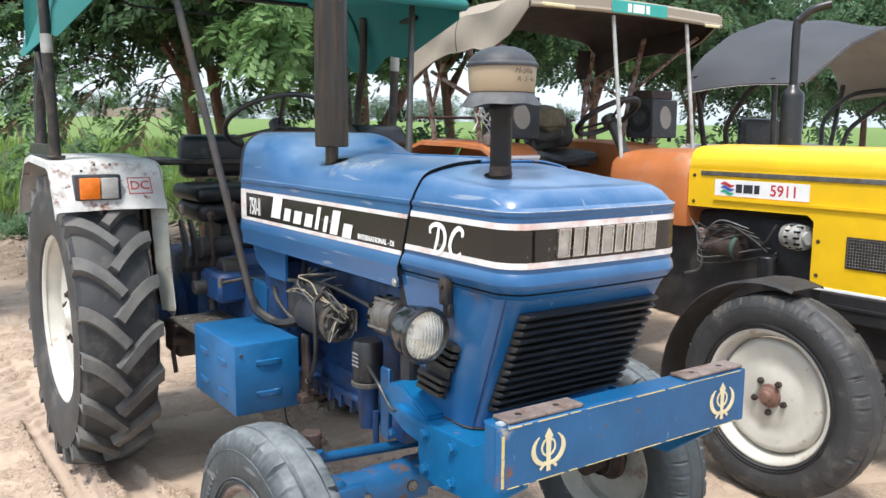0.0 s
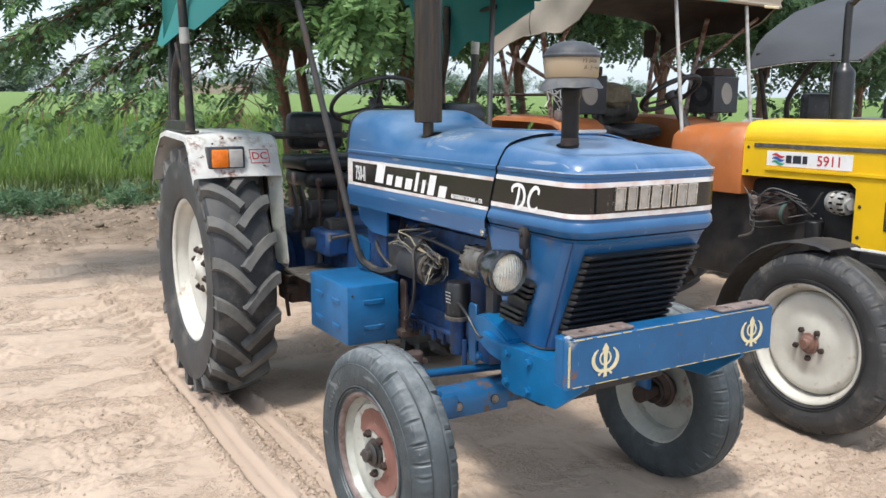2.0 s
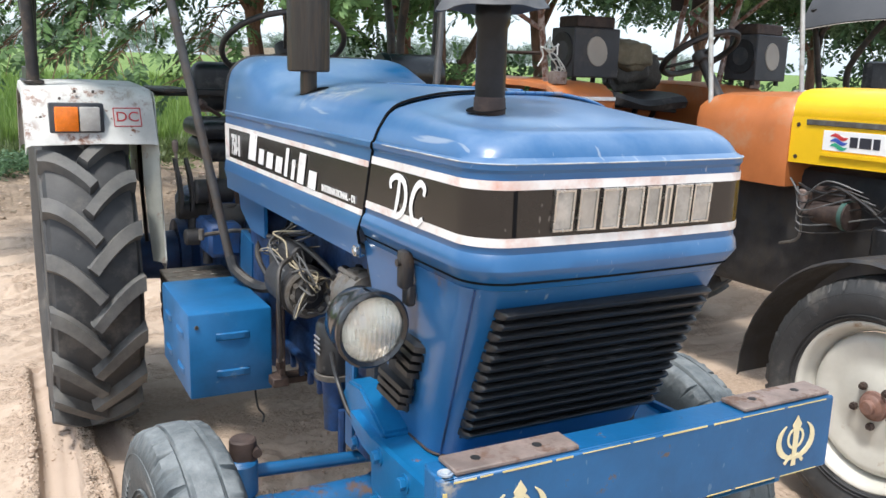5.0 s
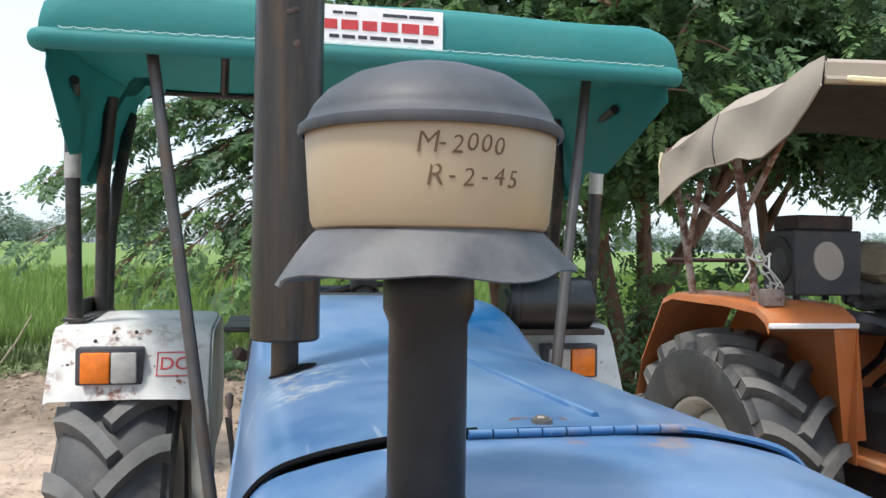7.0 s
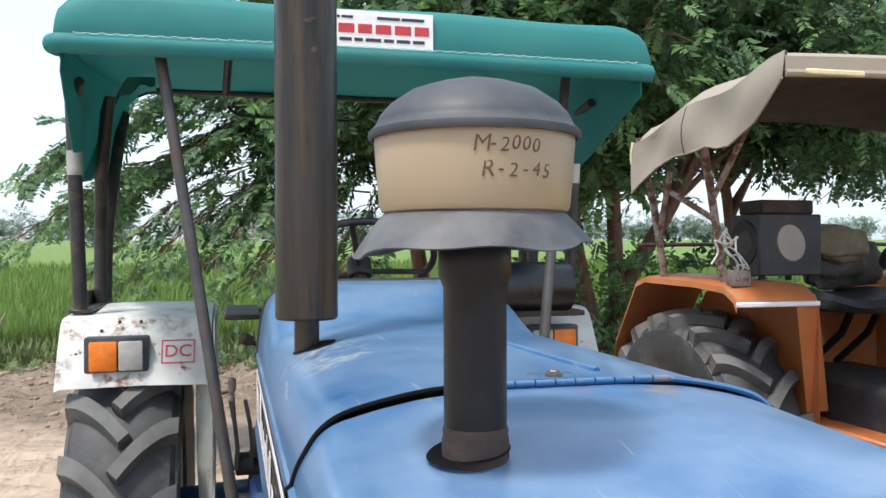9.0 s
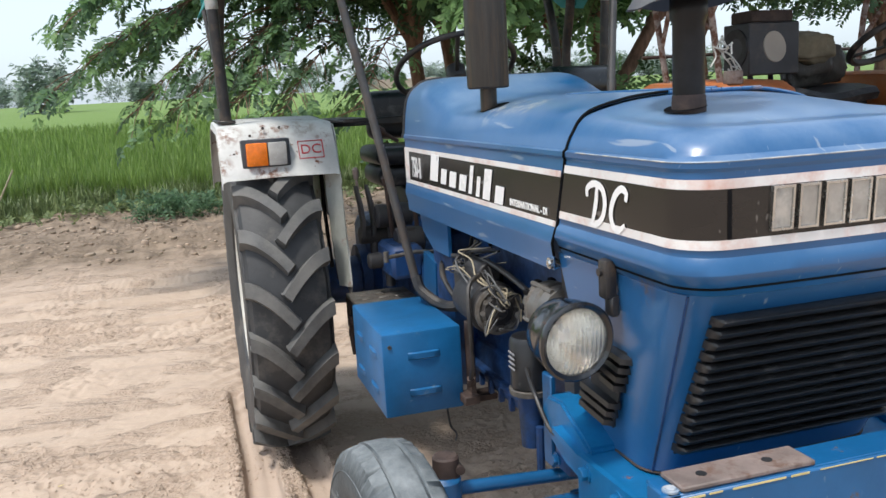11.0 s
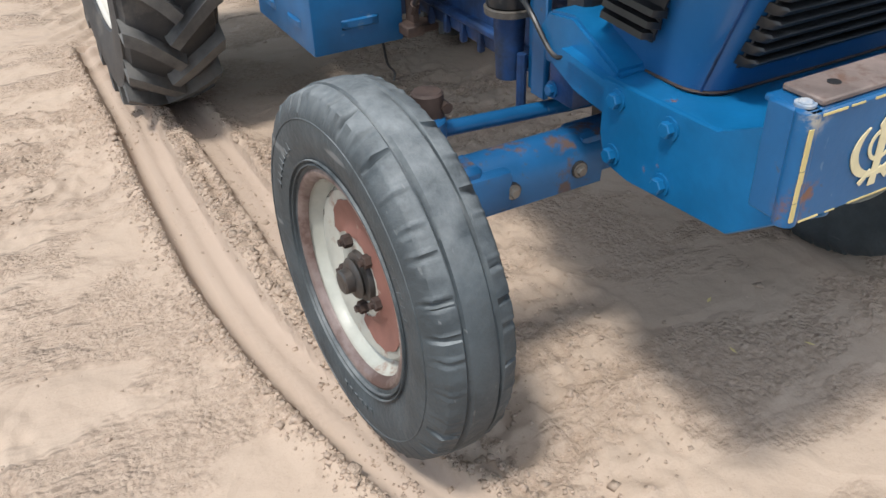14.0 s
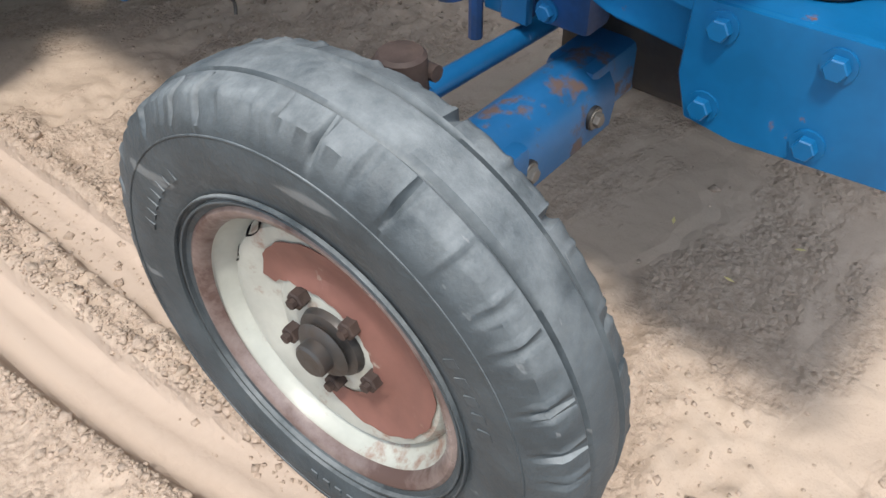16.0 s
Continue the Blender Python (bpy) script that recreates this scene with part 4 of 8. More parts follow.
# bands: white, black, white round the bonnet
def band(z0, z1, off, name, material, parent, label=""):
    b = BM()
    skin(b, [plan(HW + off, NOSE - off, 0.065 + off, seam_y(z) - 0.006, z) for z in (z0, z1)])
    solid(b, 0.0012)
    return part(name, b, material, parent, label)


def side_band(y0, y1, z0, z1, off, name, material, parent, s=-1):
    b = BM()
    x = s * (HW + off)
    slab(b, [(x, y0(z0), z0), (x, y1, z0), (x, y1, z1), (x, y0(z1), z1)], (-s * 0.0012, 0, 0))
    return part(name, b, material, parent)


ZB0, ZB1 = 1.172, 1.276
band(ZB0 + 0.013, ZB1 - 0.013, 0.0025, "black_band", M_DECAL, front_hood, "black decal band")
band(ZB0, ZB0 + 0.0145, 0.0032, "white_stripe", M_WHITELINE, front_hood, "chipped white stripe")
band(ZB1 - 0.0145, ZB1, 0.0032, "white_stripe", M_WHITELINE, front_hood, "chipped white stripe")
for s in (-1, 1):
    side_band(lambda z: seam_y(z) + 0.007, 1.109, ZB0 - 0.012, ZB1 - 0.022, 0.0025, "black_band", M_DECAL, rear_hood, s)
    side_band(lambda z: seam_y(z) + 0.007, 1.118, ZB0 - 0.020, ZB0 - 0.008, 0.0034, "white_stripe", M_WHITELINE, rear_hood, s)
    side_band(lambda z: seam_y(z) + 0.007, 1.118, ZB1 - 0.024, ZB1 - 0.012, 0.0034, "white_stripe", M_WHITELINE, rear_hood, s)
    side_band(lambda z: 1.070, 1.118, ZB0 - 0.012, ZB1 - 0.022, 0.0034, "white_stripe", M_WHITELINE, rear_hood, s)


# paint rubbed bare along the crease, and the lap of the decal at the corner
M_EDGE = mat("rubbed_edge", (0.18, 0.26, 0.36), 0.4, vary=0.3, scale=15, dust=(0.45, 0.44, 0.42), dust_amount=0.45, dust_scale=18, dust_edge=0.08, bump=0)
b = BM()
tube(b, [p for p in plan(HW + 0.0048, NOSE - 0.0048, 0.0698, seam_y(1.3015) - 0.006, 1.3015) if p.y < SEAM - 0.09], 0.0014, n=5)
part("rubbed_edge", b, M_EDGE, front_hood)
b = BM()
q = [p for p in plan(HW + 0.0031, NOSE - 0.0031, 0.0681, SEAM - 0.006, ZB0 + 0.016) if p.x < 0]
q = min(range(len(q)), key=lambda i: abs(q[i].x + 0.222)), q
lap = [q[1][q[0] - 1].lerp(q[1][q[0]], 0.6), q[1][q[0]]]
skin(b, [lap, [p + Z * 0.072 for p in lap]])
solid(b, 0.0008)
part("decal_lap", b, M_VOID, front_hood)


def on_side(y, z, off=0.0045):
    return facing((-(HW + off), y, z), (0, -1, 0), (0, 0, 1))


def on_nose(x, z, off=0.0035):
    return facing((x, NOSE - 0.012 * (1 - (x / HW) ** 2) - off, z), (1, 0, 0), (0, 0, 1))


def brush(bm, m, pts, w):
    """One painted stroke: a flat ribbon, thin at both ends and full in the middle."""
    line = smooth_line([Vector((x, y, 0)) for x, y in pts], 6)
    rows = []
    for i, p in enumerate(line):
        d = (line[min(i + 1, len(line) - 1)] - line[max(i - 1, 0)]).normalized()
        t = i / (len(line) - 1)
        q = Vector((-d.y, d.x, 0)) * w * (0.5 + 0.5 * math.sin(math.pi * (0.12 + 0.80 * t)))
        rows.append([m @ (p - q), m @ (p + q), m @ (p + q + Z * 0.0005), m @ (p - q + Z * 0.0005)])
    skin(bm, rows, wrap=True, caps=True)


for strokes in ((((-0.024, 0.030), (-0.029, 0.0), (-0.039, -0.032)), ((-0.053, 0.012), (-0.052, 0.027), (-0.032, 0.037), (-0.010, 0.030), (-0.003, 0.006), (-0.011, -0.020), (-0.030, -0.035), (-0.049, -0.037))),
                (((0.051, 0.016), (0.053, 0.029), (0.041, 0.036), (0.024, 0.022), (0.013, -0.006), (0.017, -0.028), (0.030, -0.036), (0.048, -0.024)),)):
    b = BM()
    for st_ in strokes:
        brush(b, on_side(-0.212, 1.214, 0.0042), [(x * 1.3, y) for x, y in st_], 0.0064)
    part("lettering", b, M_STICKER, front_hood, "white brushed letter", smooth=0)
M_BADGE = mat("worn_chromed_plastic", (0.46, 0.44, 0.41), 0.32, metal=0.6, vary=0.3, scale=14, dust=(0.30, 0.28, 0.25), dust_amount=0.3, dust_scale=20, bump=0.05)
for i, (x, w) in enumerate(zip((-0.140, -0.095, -0.049, -0.003, 0.038, 0.070, 0.105, 0.150), (0.040, 0.038, 0.040, 0.040, 0.032, 0.016, 0.040, 0.042))):
    b = BM()
    m = on_nose(x, 1.227, 0.002)
    e_ = 0.0045
    outer, inner, lean_ = [(-w / 2, -0.034), (w / 2, -0.034), (w / 2, 0.034), (-w / 2, 0.034)], [(-w / 2 + e_, -0.034 + e_), (w / 2 - e_, -0.034 + e_), (w / 2 - e_, 0.034 - e_), (-w / 2 + e_, 0.034 - e_)], 0.06
    rows = []
    for k in range(5):
        (ox, oy), (ux, uy) = outer[k % 4], inner[k % 4]
        rows.append([m @ Vector((ox + lean_ * oy, oy, 0)), m @ Vector((ox * 0.96 + lean_ * oy, oy * 0.97, 0.006)), m @ Vector((ux + lean_ * uy, uy, 0.006)), m @ Vector((ux * 0.96 + lean_ * uy, uy * 0.97, 0.002))])
    skin(b, rows)
    block_ = part("badge_block", b, M_CHROME, front_hood, "worn chrome badge frame" if i == 0 else "", smooth=0)
    b = BM()
    slab(b, [m @ Vector((ux + lean_ * uy, uy, 0.0022)) for ux, uy in inner], m.to_3x3() @ Vector((0, 0, 0.001)))
    part("badge_panel", b, M_BADGE, block_)
# slanting white bars, tall and short, in place of the painted name
x = -0.275
for i, (w, hgt, gap) in enumerate(((0.062, 0.076, 0.018), (0.040, 0.042, 0.022), (0.046, 0.042, 0.022), (0.044, 0.042, 0.022), (0.020, 0.072, 0.022), (0.020, 0.050, 0.022), (0.040, 0.074, 0.020), (0.044, 0.042, 0.0))):
    b = BM()
    plain_bars(b, on_side(0.555, 1.206) @ Matrix.Translation((x + w * 0.61, -0.026 + hgt / 2 - 0.002 * i, 0)), [w * 1.2], hgt, 0, 0.0008, lean=0.35)
    part("lettering", b, M_STICKER, rear_hood, "slanting white bar" if i == 0 else "")
    x += (w + gap) * 1.22
part("lettering", mesh_text("INTERNATIONAL - DI", 0.0205, on_side(0.130, 1.178), 0.0006, fat=0.0004), M_STICKER, rear_hood, "small white printed capitals")
part("lettering", mesh_text("750-II", 0.086, on_side(0.985, 1.203) @ Matrix.Diagonal((0.50, 1, 1, 1)), 0.0006, fat=0.0012), M_STICKER, rear_hood, "white condensed printed numerals")

# raised fold along the crown, beside the hinge
b = BM()
tube(b, [(0.068, -0.01, hood_z(0.068, 0.09) + 0.0005), (0.062, 0.09, hood_z(0.062, 0.09) + 0.0005), (0.054, 0.29, hood_z(0.054, 0.29) + 0.0005), (0.046, 0.50, hood_z(0.046, 0.5) + 0.0005), (0.044, 0.62, hood_z(0.044, 0.62) + 0.0005)], 0.0045, n=8)
part("crown_fold", b, M_BLUE, rear_hood)
# hinge strip and bolt on the crown
HY = seam_y(1.40) - 0.004
for k in range(9):
    hg = BM()
    cyl(hg, (-0.075 + k * 0.0232, HY, hood_z(0, HY) + 0.003), (-0.0535 + k * 0.0232, HY, hood_z(0, HY) + 0.003), 0.0042, n=10)
    part("hinge_knuckle", hg, M_BLUE, blue)
for q_ in (-1, 1):
    b = BM()
    bolt(b, (q_ * 0.293, SEAM + 0.012, 1.076), (q_, 0, 0), 0.008, 0.006)
    part("bolt", b, M_CHROME, blue)
hb_ = BM()
slab(hb_, [(-0.05, HY + 0.006, hood_z(0, HY)), (0.045, HY + 0.006, hood_z(0, HY)), (0.03, HY + 0.05, hood_z(0, 0.0)), (-0.02, HY + 0.05, hood_z(0, 0.0))], (0, 0, 0.002))
part("hinge_plate", hb_, M_AXLE, blue)
b = BM()
bolt(b, (0.003, HY + 0.026, hood_z(0, 0.0) + 0.002), (0, 0, 1), 0.007, 0.006)
part("bolt", b, M_ALU, blue)

# ---- grille shell under the bonnet ----
def shell_row(z):
    t = (1.098 - z) / (1.098 - 0.735)
    yf = -0.432 + 0.165 * t
    return plan(0.277 - 0.034 * t, yf, 0.055, 0.020 - 0.09 * t, z, bow=0.004)


sh = BM()
skin(sh, [shell_row(1.098 - 0.363 * k / 8) for k in range(9)])
solid(sh, 0.003)
shell = part("front_shell", sh, M_BLUE, blue, "blue sheet-metal radiator shell with chipped lower edge")
GS = Vector((0, 0.165 / 0.363, -1.0)).normalized()          # down the sloping face


def on_face(x, k, off):
    """Place on the sloping front face, k from 0 at the top to 1 at the bottom of the grille."""
    z = 1.062 - 0.275 * k
    t = (1.098 - z) / 0.363
    return Vector((x, -0.432 + 0.165 * t - 0.004 - off, z))


pn = BM()
rows = []
for k in (0, 1):
    hw = 0.222 - 0.005 * k
    rows.append([on_face(-hw, k, 0.004), on_face(hw, k, 0.004)])
slab(pn, [rows[0][0], rows[0][1], rows[1][1], rows[1][0]], (0, 0.004, 0))
grille = part("grille", pn, M_MATBLACK, shell, "black slatted plastic grille")
for i in range(13):
    k0, k1 = i / 13, (i + 0.78) / 13
    hw = 0.226 - 0.007 * k0
    b = BM()
    a0, a1 = on_face(0, k0, 0.005), on_face(0, k1, 0.010)
    prof = [a0 + Vector((0, 0, 0)), a0 + Vector((0, -0.016, -0.002)), a0 + Vector((0, -0.020, -0.006)), a1 + Vector((0, -0.012, 0.001)), a1 + Vector((0, 0.003, 0.002))]
    skin(b, [[p + Vector((sx_ * hw, 0.012 if abs(sx_) > 0.99 else 0, 0)) for p in prof] for sx_ in (-1, -0.975, 0.975, 1)], wrap=True, caps=True)
    part("slat", b, M_BLACK, grille)
# rust along the shell's lower edge
b = BM()
tube(b, [p - Z * 0.001 for p in shell_row(0.737)], 0.0030, n=6)
part("rusted_edge", b, M_RUST, shell, "chipped and rusted lower edge")
# crease line down each front corner of the shell
for s in (-1, 1):
    b = BM()
    tube(b, [Vector((s * (0.264 - 0.034 * t), -0.430 + 0.165 * t + 0.018, 1.096 - 0.363 * t)) for t in (0, 0.5, 1)], 0.0025, n=5)
    part("corner_seam", b, M_ENGINE, shell)
# side vents, latches and headlights
for s in (-1, 1):
    b = BM()
    x = s * 0.262
    slab(b, [(x, -0.085, 0.955), (x, -0.225, 0.955), (x, -0.170, 0.795), (x, -0.085, 0.795)], (s * 0.003, 0, 0))
    vent = part("side_vent", b, M_MATBLACK, shell, "black louvred side vent")
    for i in range(8):
        z = 0.945 - 0.0195 * i
        y1 = -0.240 + 0.50 * (0.945 - z)
        y0 = (-0.150 if i < 4 else -0.075) + 0.15 * (0.945 - z)
        if i == 4:
            continue
        b = BM()
        skin(b, [[Vector((s * 0.260, y, z + 0.010 + dz)), Vector((s * (0.279 if q else 0.266), y, z + 0.006 + dz)), Vector((s * (0.281 if q else 0.266), y, z - 0.004 + dz)), Vector((s * 0.260, y, z - 0.006 + dz))]
                 for q, y, dz in ((0, y0, 0.004), (1, y0 - 0.008, 0.003), (1, y1 + 0.010, -0.004), (0, y1, -0.005))], wrap=True, caps=True)
        part("louvre", b, M_BLACK, vent)
    b = BM()
    box(b, *sorted((s * 0.280, s * 0.304)), -0.226, -0.196, 1.054, 1.124, 0.006, 2)
    box(b, *sorted((s * 0.276, s * 0.294)), -0.226, -0.200, 1.022, 1.062, 0.004)
    cyl(b, (s * 0.302, -0.211, 1.102), (s * 0.310, -0.211, 1.102), 0.007, n=10)
    part("bonnet_latch", b, M_POST, blue, "dark brown bonnet latch")
    c = Vector((s * 0.362, -0.205, 0.990))
    o = Vector((-s * 0.07, -1, -0.06)).normalized()
    b = BM()
    lathe(b, [(-0.088, 0), (-0.086, 0.024), (-0.074, 0.046), (-0.048, 0.061), (-0.012, 0.067), (0.010, 0.068), (0.016, 0.0715), (0.024, 0.0715), (0.028, 0.067), (0.024, 0.0605), (0.008, 0.060),
              (-0.04, 0.057), (-0.08, 0.02), (-0.082, 0)], c, o, 40)
    lamp = part("headlight", b, M_GLOSSBLK, blue, "round headlight in a glossy black bucket")
    b = BM()
    lathe(b, [(0.019, 0.0602), (0.026, 0.052), (0.033, 0.035), (0.037, 0.017), (0.038, 0), (0.035, 0), (0.034, 0.017), (0.030, 0.034), (0.023, 0.051), (0.016, 0.0598), (0.019, 0.0602)], c, o, 40)
    g = part("lens", b, M_LENS, lamp, "ribbed clear glass lens")
    g.visible_shadow = False
    b = BM()
    lathe(b, [(0.014, 0.0592), (-0.006, 0.052), (-0.03, 0.038), (-0.05, 0.020), (-0.055, 0)], c, o, 40)
    lathe(b, [(-0.052, 0.012), (-0.02, 0.012), (-0.014, 0.0)], c, o, 14)
    part("reflector", b, M_REFLECT, lamp)
    b = BM()
    tube(b, [c - o * 0.05 + Vector((0, 0, -0.05)), c - o * 0.06 + Vector((-s * 0.03, 0, -0.08)), (s * 0.262, -0.13, 0.90)], 0.010, n=8)
    part("bracket", b, M_MATBLACK, lamp)

# ---- exhaust and air cleaner ----
EX, EY = -0.224, 0.515


def hole_disc(bm, x, y, rx, ry):
    """A thin near-black ring on the crowned bonnet, painted as the dark of a pipe's hole."""
    rim_pts = [Vector((x + rx * f * math.cos(a), y + ry * f * math.sin(a), hood_z(x + rx * f * math.cos(a), y + ry * f * math.sin(a)) + 0.0018)) for f in (1.0, 0.6, 0.2) for a in [2 * math.pi * k / 28 for k in range(28)]]
    skin(bm, [rim_pts[:28], rim_pts[28:56], rim_pts[56:]], wrap=True)


b = BM()
cyl(b, (EX, EY, 1.34), (EX, EY, 1.46), 0.021, n=20)
cyl(b, (EX, EY, 1.428), (EX, EY, 2.42), 0.0525, n=36, bevel=0.004)
cyl(b, (EX, EY, 2.41), (EX, EY, 2.62), 0.024, n=20)
stack = part("exhaust_pipe", b, M_STACK, blue, "sooty brown steel exhaust stack")
b = BM()
hole_disc(b, EX + 0.012, EY - 0.008, 0.036, 0.042)
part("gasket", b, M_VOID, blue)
for z, a in ((1.922, -1.42), (1.918, -1.60), (1.872, -1.40)):
    d = Vector((math.cos(a), math.sin(a), 0))
    p = Vector((EX, EY, z)) + d * 0.050
    b = BM()
    lathe(b, [(0, 0.0065), (0.0030, 0.0055), (0.0036, 0.003), (0.0036, 0)], p, d, 10, wave=lambda k, a: 0.0012 * math.sin(2 * a + z * 40))
    part("bolt_hole", b, M_RUST, stack)

CX, CY = -0.147, -0.239
b = BM()
lathe(b, [(1.345, 0.0), (1.345, 0.0268), (1.512, 0.0268), (1.522, 0.031), (1.552, 0.031), (1.562, 0.024), (1.562, 0)], (CX, CY, 0), (0, 0, 1), 36)
cleaner = part("air_cleaner", b, M_PIPE, blue, "oil-bath air cleaner with cream bowl on a black pipe")
b = BM()
hole_disc(b, CX - 0.006, CY + 0.001, 0.036, 0.036)
part("gasket", b, M_VOID, cleaner)
b = BM()
lathe(b, [(1.352, 0.0270), (1.352, 0.0286), (1.384, 0.0286), (1.388, 0.0276), (1.393, 0.0280), (1.395, 0.0270)], (CX, CY, 0), (0, 0, 1), 36)
part("pipe_foot", b, M_RUST, cleaner)
# the sheet skirt hangs unevenly: its hem is bent up and down and in and out
b = BM()
rings = []
for q in range(7):
    t_ = q / 6
    ring_ = []
    for k in range(72):
        a = 2 * math.pi * k / 72
        r = 0.076 + 0.026 * t_ + t_ * (0.0050 * math.sin(2 * a + 0.4) + 0.0024 * math.sin(5 * a + 1.0) + 0.0014 * math.sin(11 * a))
        z = 1.5745 - 0.030 * t_ ** 1.1 + t_ ** 1.5 * (0.0045 * math.cos(a + 0.3) + 0.0028 * math.sin(3 * a + 2.0) + 0.0016 * math.sin(7 * a + 0.6))
        ring_.append(Vector((CX + r * math.cos(a), CY + r * math.sin(a), z)))
    rings.append(ring_)
skin(b, [[Vector((CX + 0.027 * math.cos(2 * math.pi * k / 72), CY + 0.027 * math.sin(2 * math.pi * k / 72), 1.5755)) for k in range(72)]] + rings, wrap=True)
solid(b, 0.0016)
part("skirt", b, M_SKIRT, cleaner, "bent grey sheet skirt")
b = BM()
lathe(b, [(1.5735, 0.02), (1.5735, 0.0745), (1.5755, 0.0785), (1.5800, 0.0805), (1.600, 0.0822), (1.641, 0.0852), (1.643, 0.0844), (1.643, 0.02)], (CX, CY, 0), (0, 0, 1), 72)
part("bowl", b, M_CREAM, cleaner, "cream plastic bowl with handwriting")
b = BM()
lathe(b, [(1.6355, 0.0862), (1.6355, 0.0885), (1.638, 0.0898), (1.642, 0.0892), (1.6455, 0.0850), (1.649, 0.0828), (1.651, 0.0822), (1.656, 0.0795), (1.665, 0.0715), (1.676, 0.055), (1.683, 0.034), (1.685, 0.011), (1.689, 0.010), (1.690, 0)], (CX, CY, 0), (0, 0, 1), 96,
      wave=lambda k, a: 0.0007 * math.sin(a * 48) * (k in (5, 6)))
part("lid", b, M_GREYPL, cleaner, "domed dusty black lid")


def on_bowl(a, z):
    r = 0.0822 + (z - 1.600) * 0.0732 + 0.0001
    n_ = Vector((math.sin(a), -math.cos(a), 0))
    p = Vector((CX, CY, z)) + n_ * r
    return facing(p, (math.cos(a), math.sin(a), 0), (0, 0, 1))


for txt, z, a0, da in (("M-2000", 1.6235, -0.19, 0.106), ("R-2-45", 1.6045, -0.135, 0.122)):
    for i, ch in enumerate(txt):
        b = mesh_text(ch, 0.0185 if ch in "MR" else 0.0155, on_bowl(a0 - 0.03 + da * i, z + 0.001 * math.sin(i * 2.3)), 0.0003, shear=0.16, fat=-0.0001)
        part("handwriting", b, M_PENCIL, cleaner)

# ---- bumper and front support ----
b = BM()
yb = -0.567
box(b, -0.393, 0.433, yb, yb + 0.010, 0.723, 0.863, 0.003)
cyl(b, (-0.387, yb + 0.012, 0.723), (-0.387, yb + 0.012, 0.863), 0.014, n=16)
bumper = part("bumper", b, M_BLUE3, blue, "blue steel front bumper bar with yellow emblems and edging")
for depth, z0 in ((0.070, 0.855), (0.060, 0.723)):
    b = BM()
    box(b, -0.391, 0.431, yb + 0.008, yb + depth, z0, z0 + 0.008, 0.002)
    part("flange", b, M_BLUE3, bumper)
for x0 in (-0.395, 0.423):
    b = BM()
    box(b, x0, x0 + 0.010, yb + 0.010, yb + 0.062, 0.7235, 0.8625, 0.003)
    part("end_plate", b, M_BLUE3, bumper)
for x0, x1 in ((-0.370, -0.150), (0.208, 0.428)):
    b = BM()
    box(b, x0, x1, yb + 0.008, yb + 0.066, 0.864, 0.872, 0.002)
    pl = part("top_plate", b, M_RUSTPLATE, bumper, "brown primed bolt-on plate")
    # raised black discs drawn as the dark of the bolt holes
    for fx in (0.22, 0.72):
        b = BM()
        cyl(b, (x0 + (x1 - x0) * fx, yb + 0.037, 0.867), (x0 + (x1 - x0) * fx, yb + 0.037, 0.8728), 0.008, n=12)
        part("bolt_hole", b, M_MATBLACK, pl)

b = BM()
bolt(b, (-0.379, yb + 0.024, 0.863), (0, 0, 1), 0.0085, 0.006)
part("bolt", b, M_EDGE, bumper)


def crescent(bm, m, cx, cy, r, a0, a1, w, depth):
    """A curved blade: an arc, thick in the middle and pointed at both ends."""
    rows = []
    for k in range(19):
        t = k / 18
        a = a0 + (a1 - a0) * t
        h = w * (math.sin(math.pi * min(1, max(0.02, t))) ** 0.6) / 2
        p, q = Vector((cx + (r - h) * math.cos(a), cy + (r - h) * math.sin(a), 0)), Vector((cx + (r + h) * math.cos(a), cy + (r + h) * math.sin(a), 0))
        rows.append([m @ p, m @ q, m @ (q + Vector((0, 0, depth))), m @ (p + Vector((0, 0, depth)))])
    skin(bm, rows, wrap=True, caps=True)


def khanda(m, material):
    """Emblem: a ring, an upright double-edged blade and two curved blades that cross below."""
    b = BM()
    d = 0.0012
    rows = []
    for k in range(29):
        a = 2 * math.pi * k / 28
        rows.append([m @ Vector((r * math.cos(a) * 0.85, r * math.sin(a) + 0.004, z)) for r, z in ((0.0165, 0), (0.0215, 0), (0.0215, d), (0.0165, d))])
    skin(b, rows, wrap=True)
    slab(b, [m @ Vector(p) for p in ((-0.0045, -0.034, 0.0003), (0.0045, -0.034, 0.0003), (0.006, 0.020, 0.0003), (0.010, 0.030, 0.0003), (0.0, 0.048, 0.0003), (-0.010, 0.030, 0.0003), (-0.006, 0.020, 0.0003))], m.to_3x3() @ Vector((0, 0, d)))
    crescent(b, m, 0.000, 0.002, 0.0365, math.radians(128), math.radians(286), 0.0105, d * 1.3)
    crescent(b, m, 0.000, 0.002, 0.0365, math.radians(52), math.radians(-106), 0.0105, d * 1.6)
    for s in (-1, 1):
        slab(b, [m @ Vector(p) for p in ((s * 0.004, -0.030, 0.0006), (s * 0.018, -0.046, 0.0006), (s * 0.022, -0.041, 0.0006), (s * 0.008, -0.026, 0.0006))], m.to_3x3() @ Vector((0, 0, d)))
    slab(b, [m @ Vector(p) for p in ((-0.004, -0.032, 0.0007), (0.004, -0.032, 0.0007), (0.005, -0.050, 0.0007), (-0.005, -0.050, 0.0007))], m.to_3x3() @ Vector((0, 0, d)))
    part("emblem", b, material, bumper, "pale yellow painted emblem of ring and blades", smooth=0)


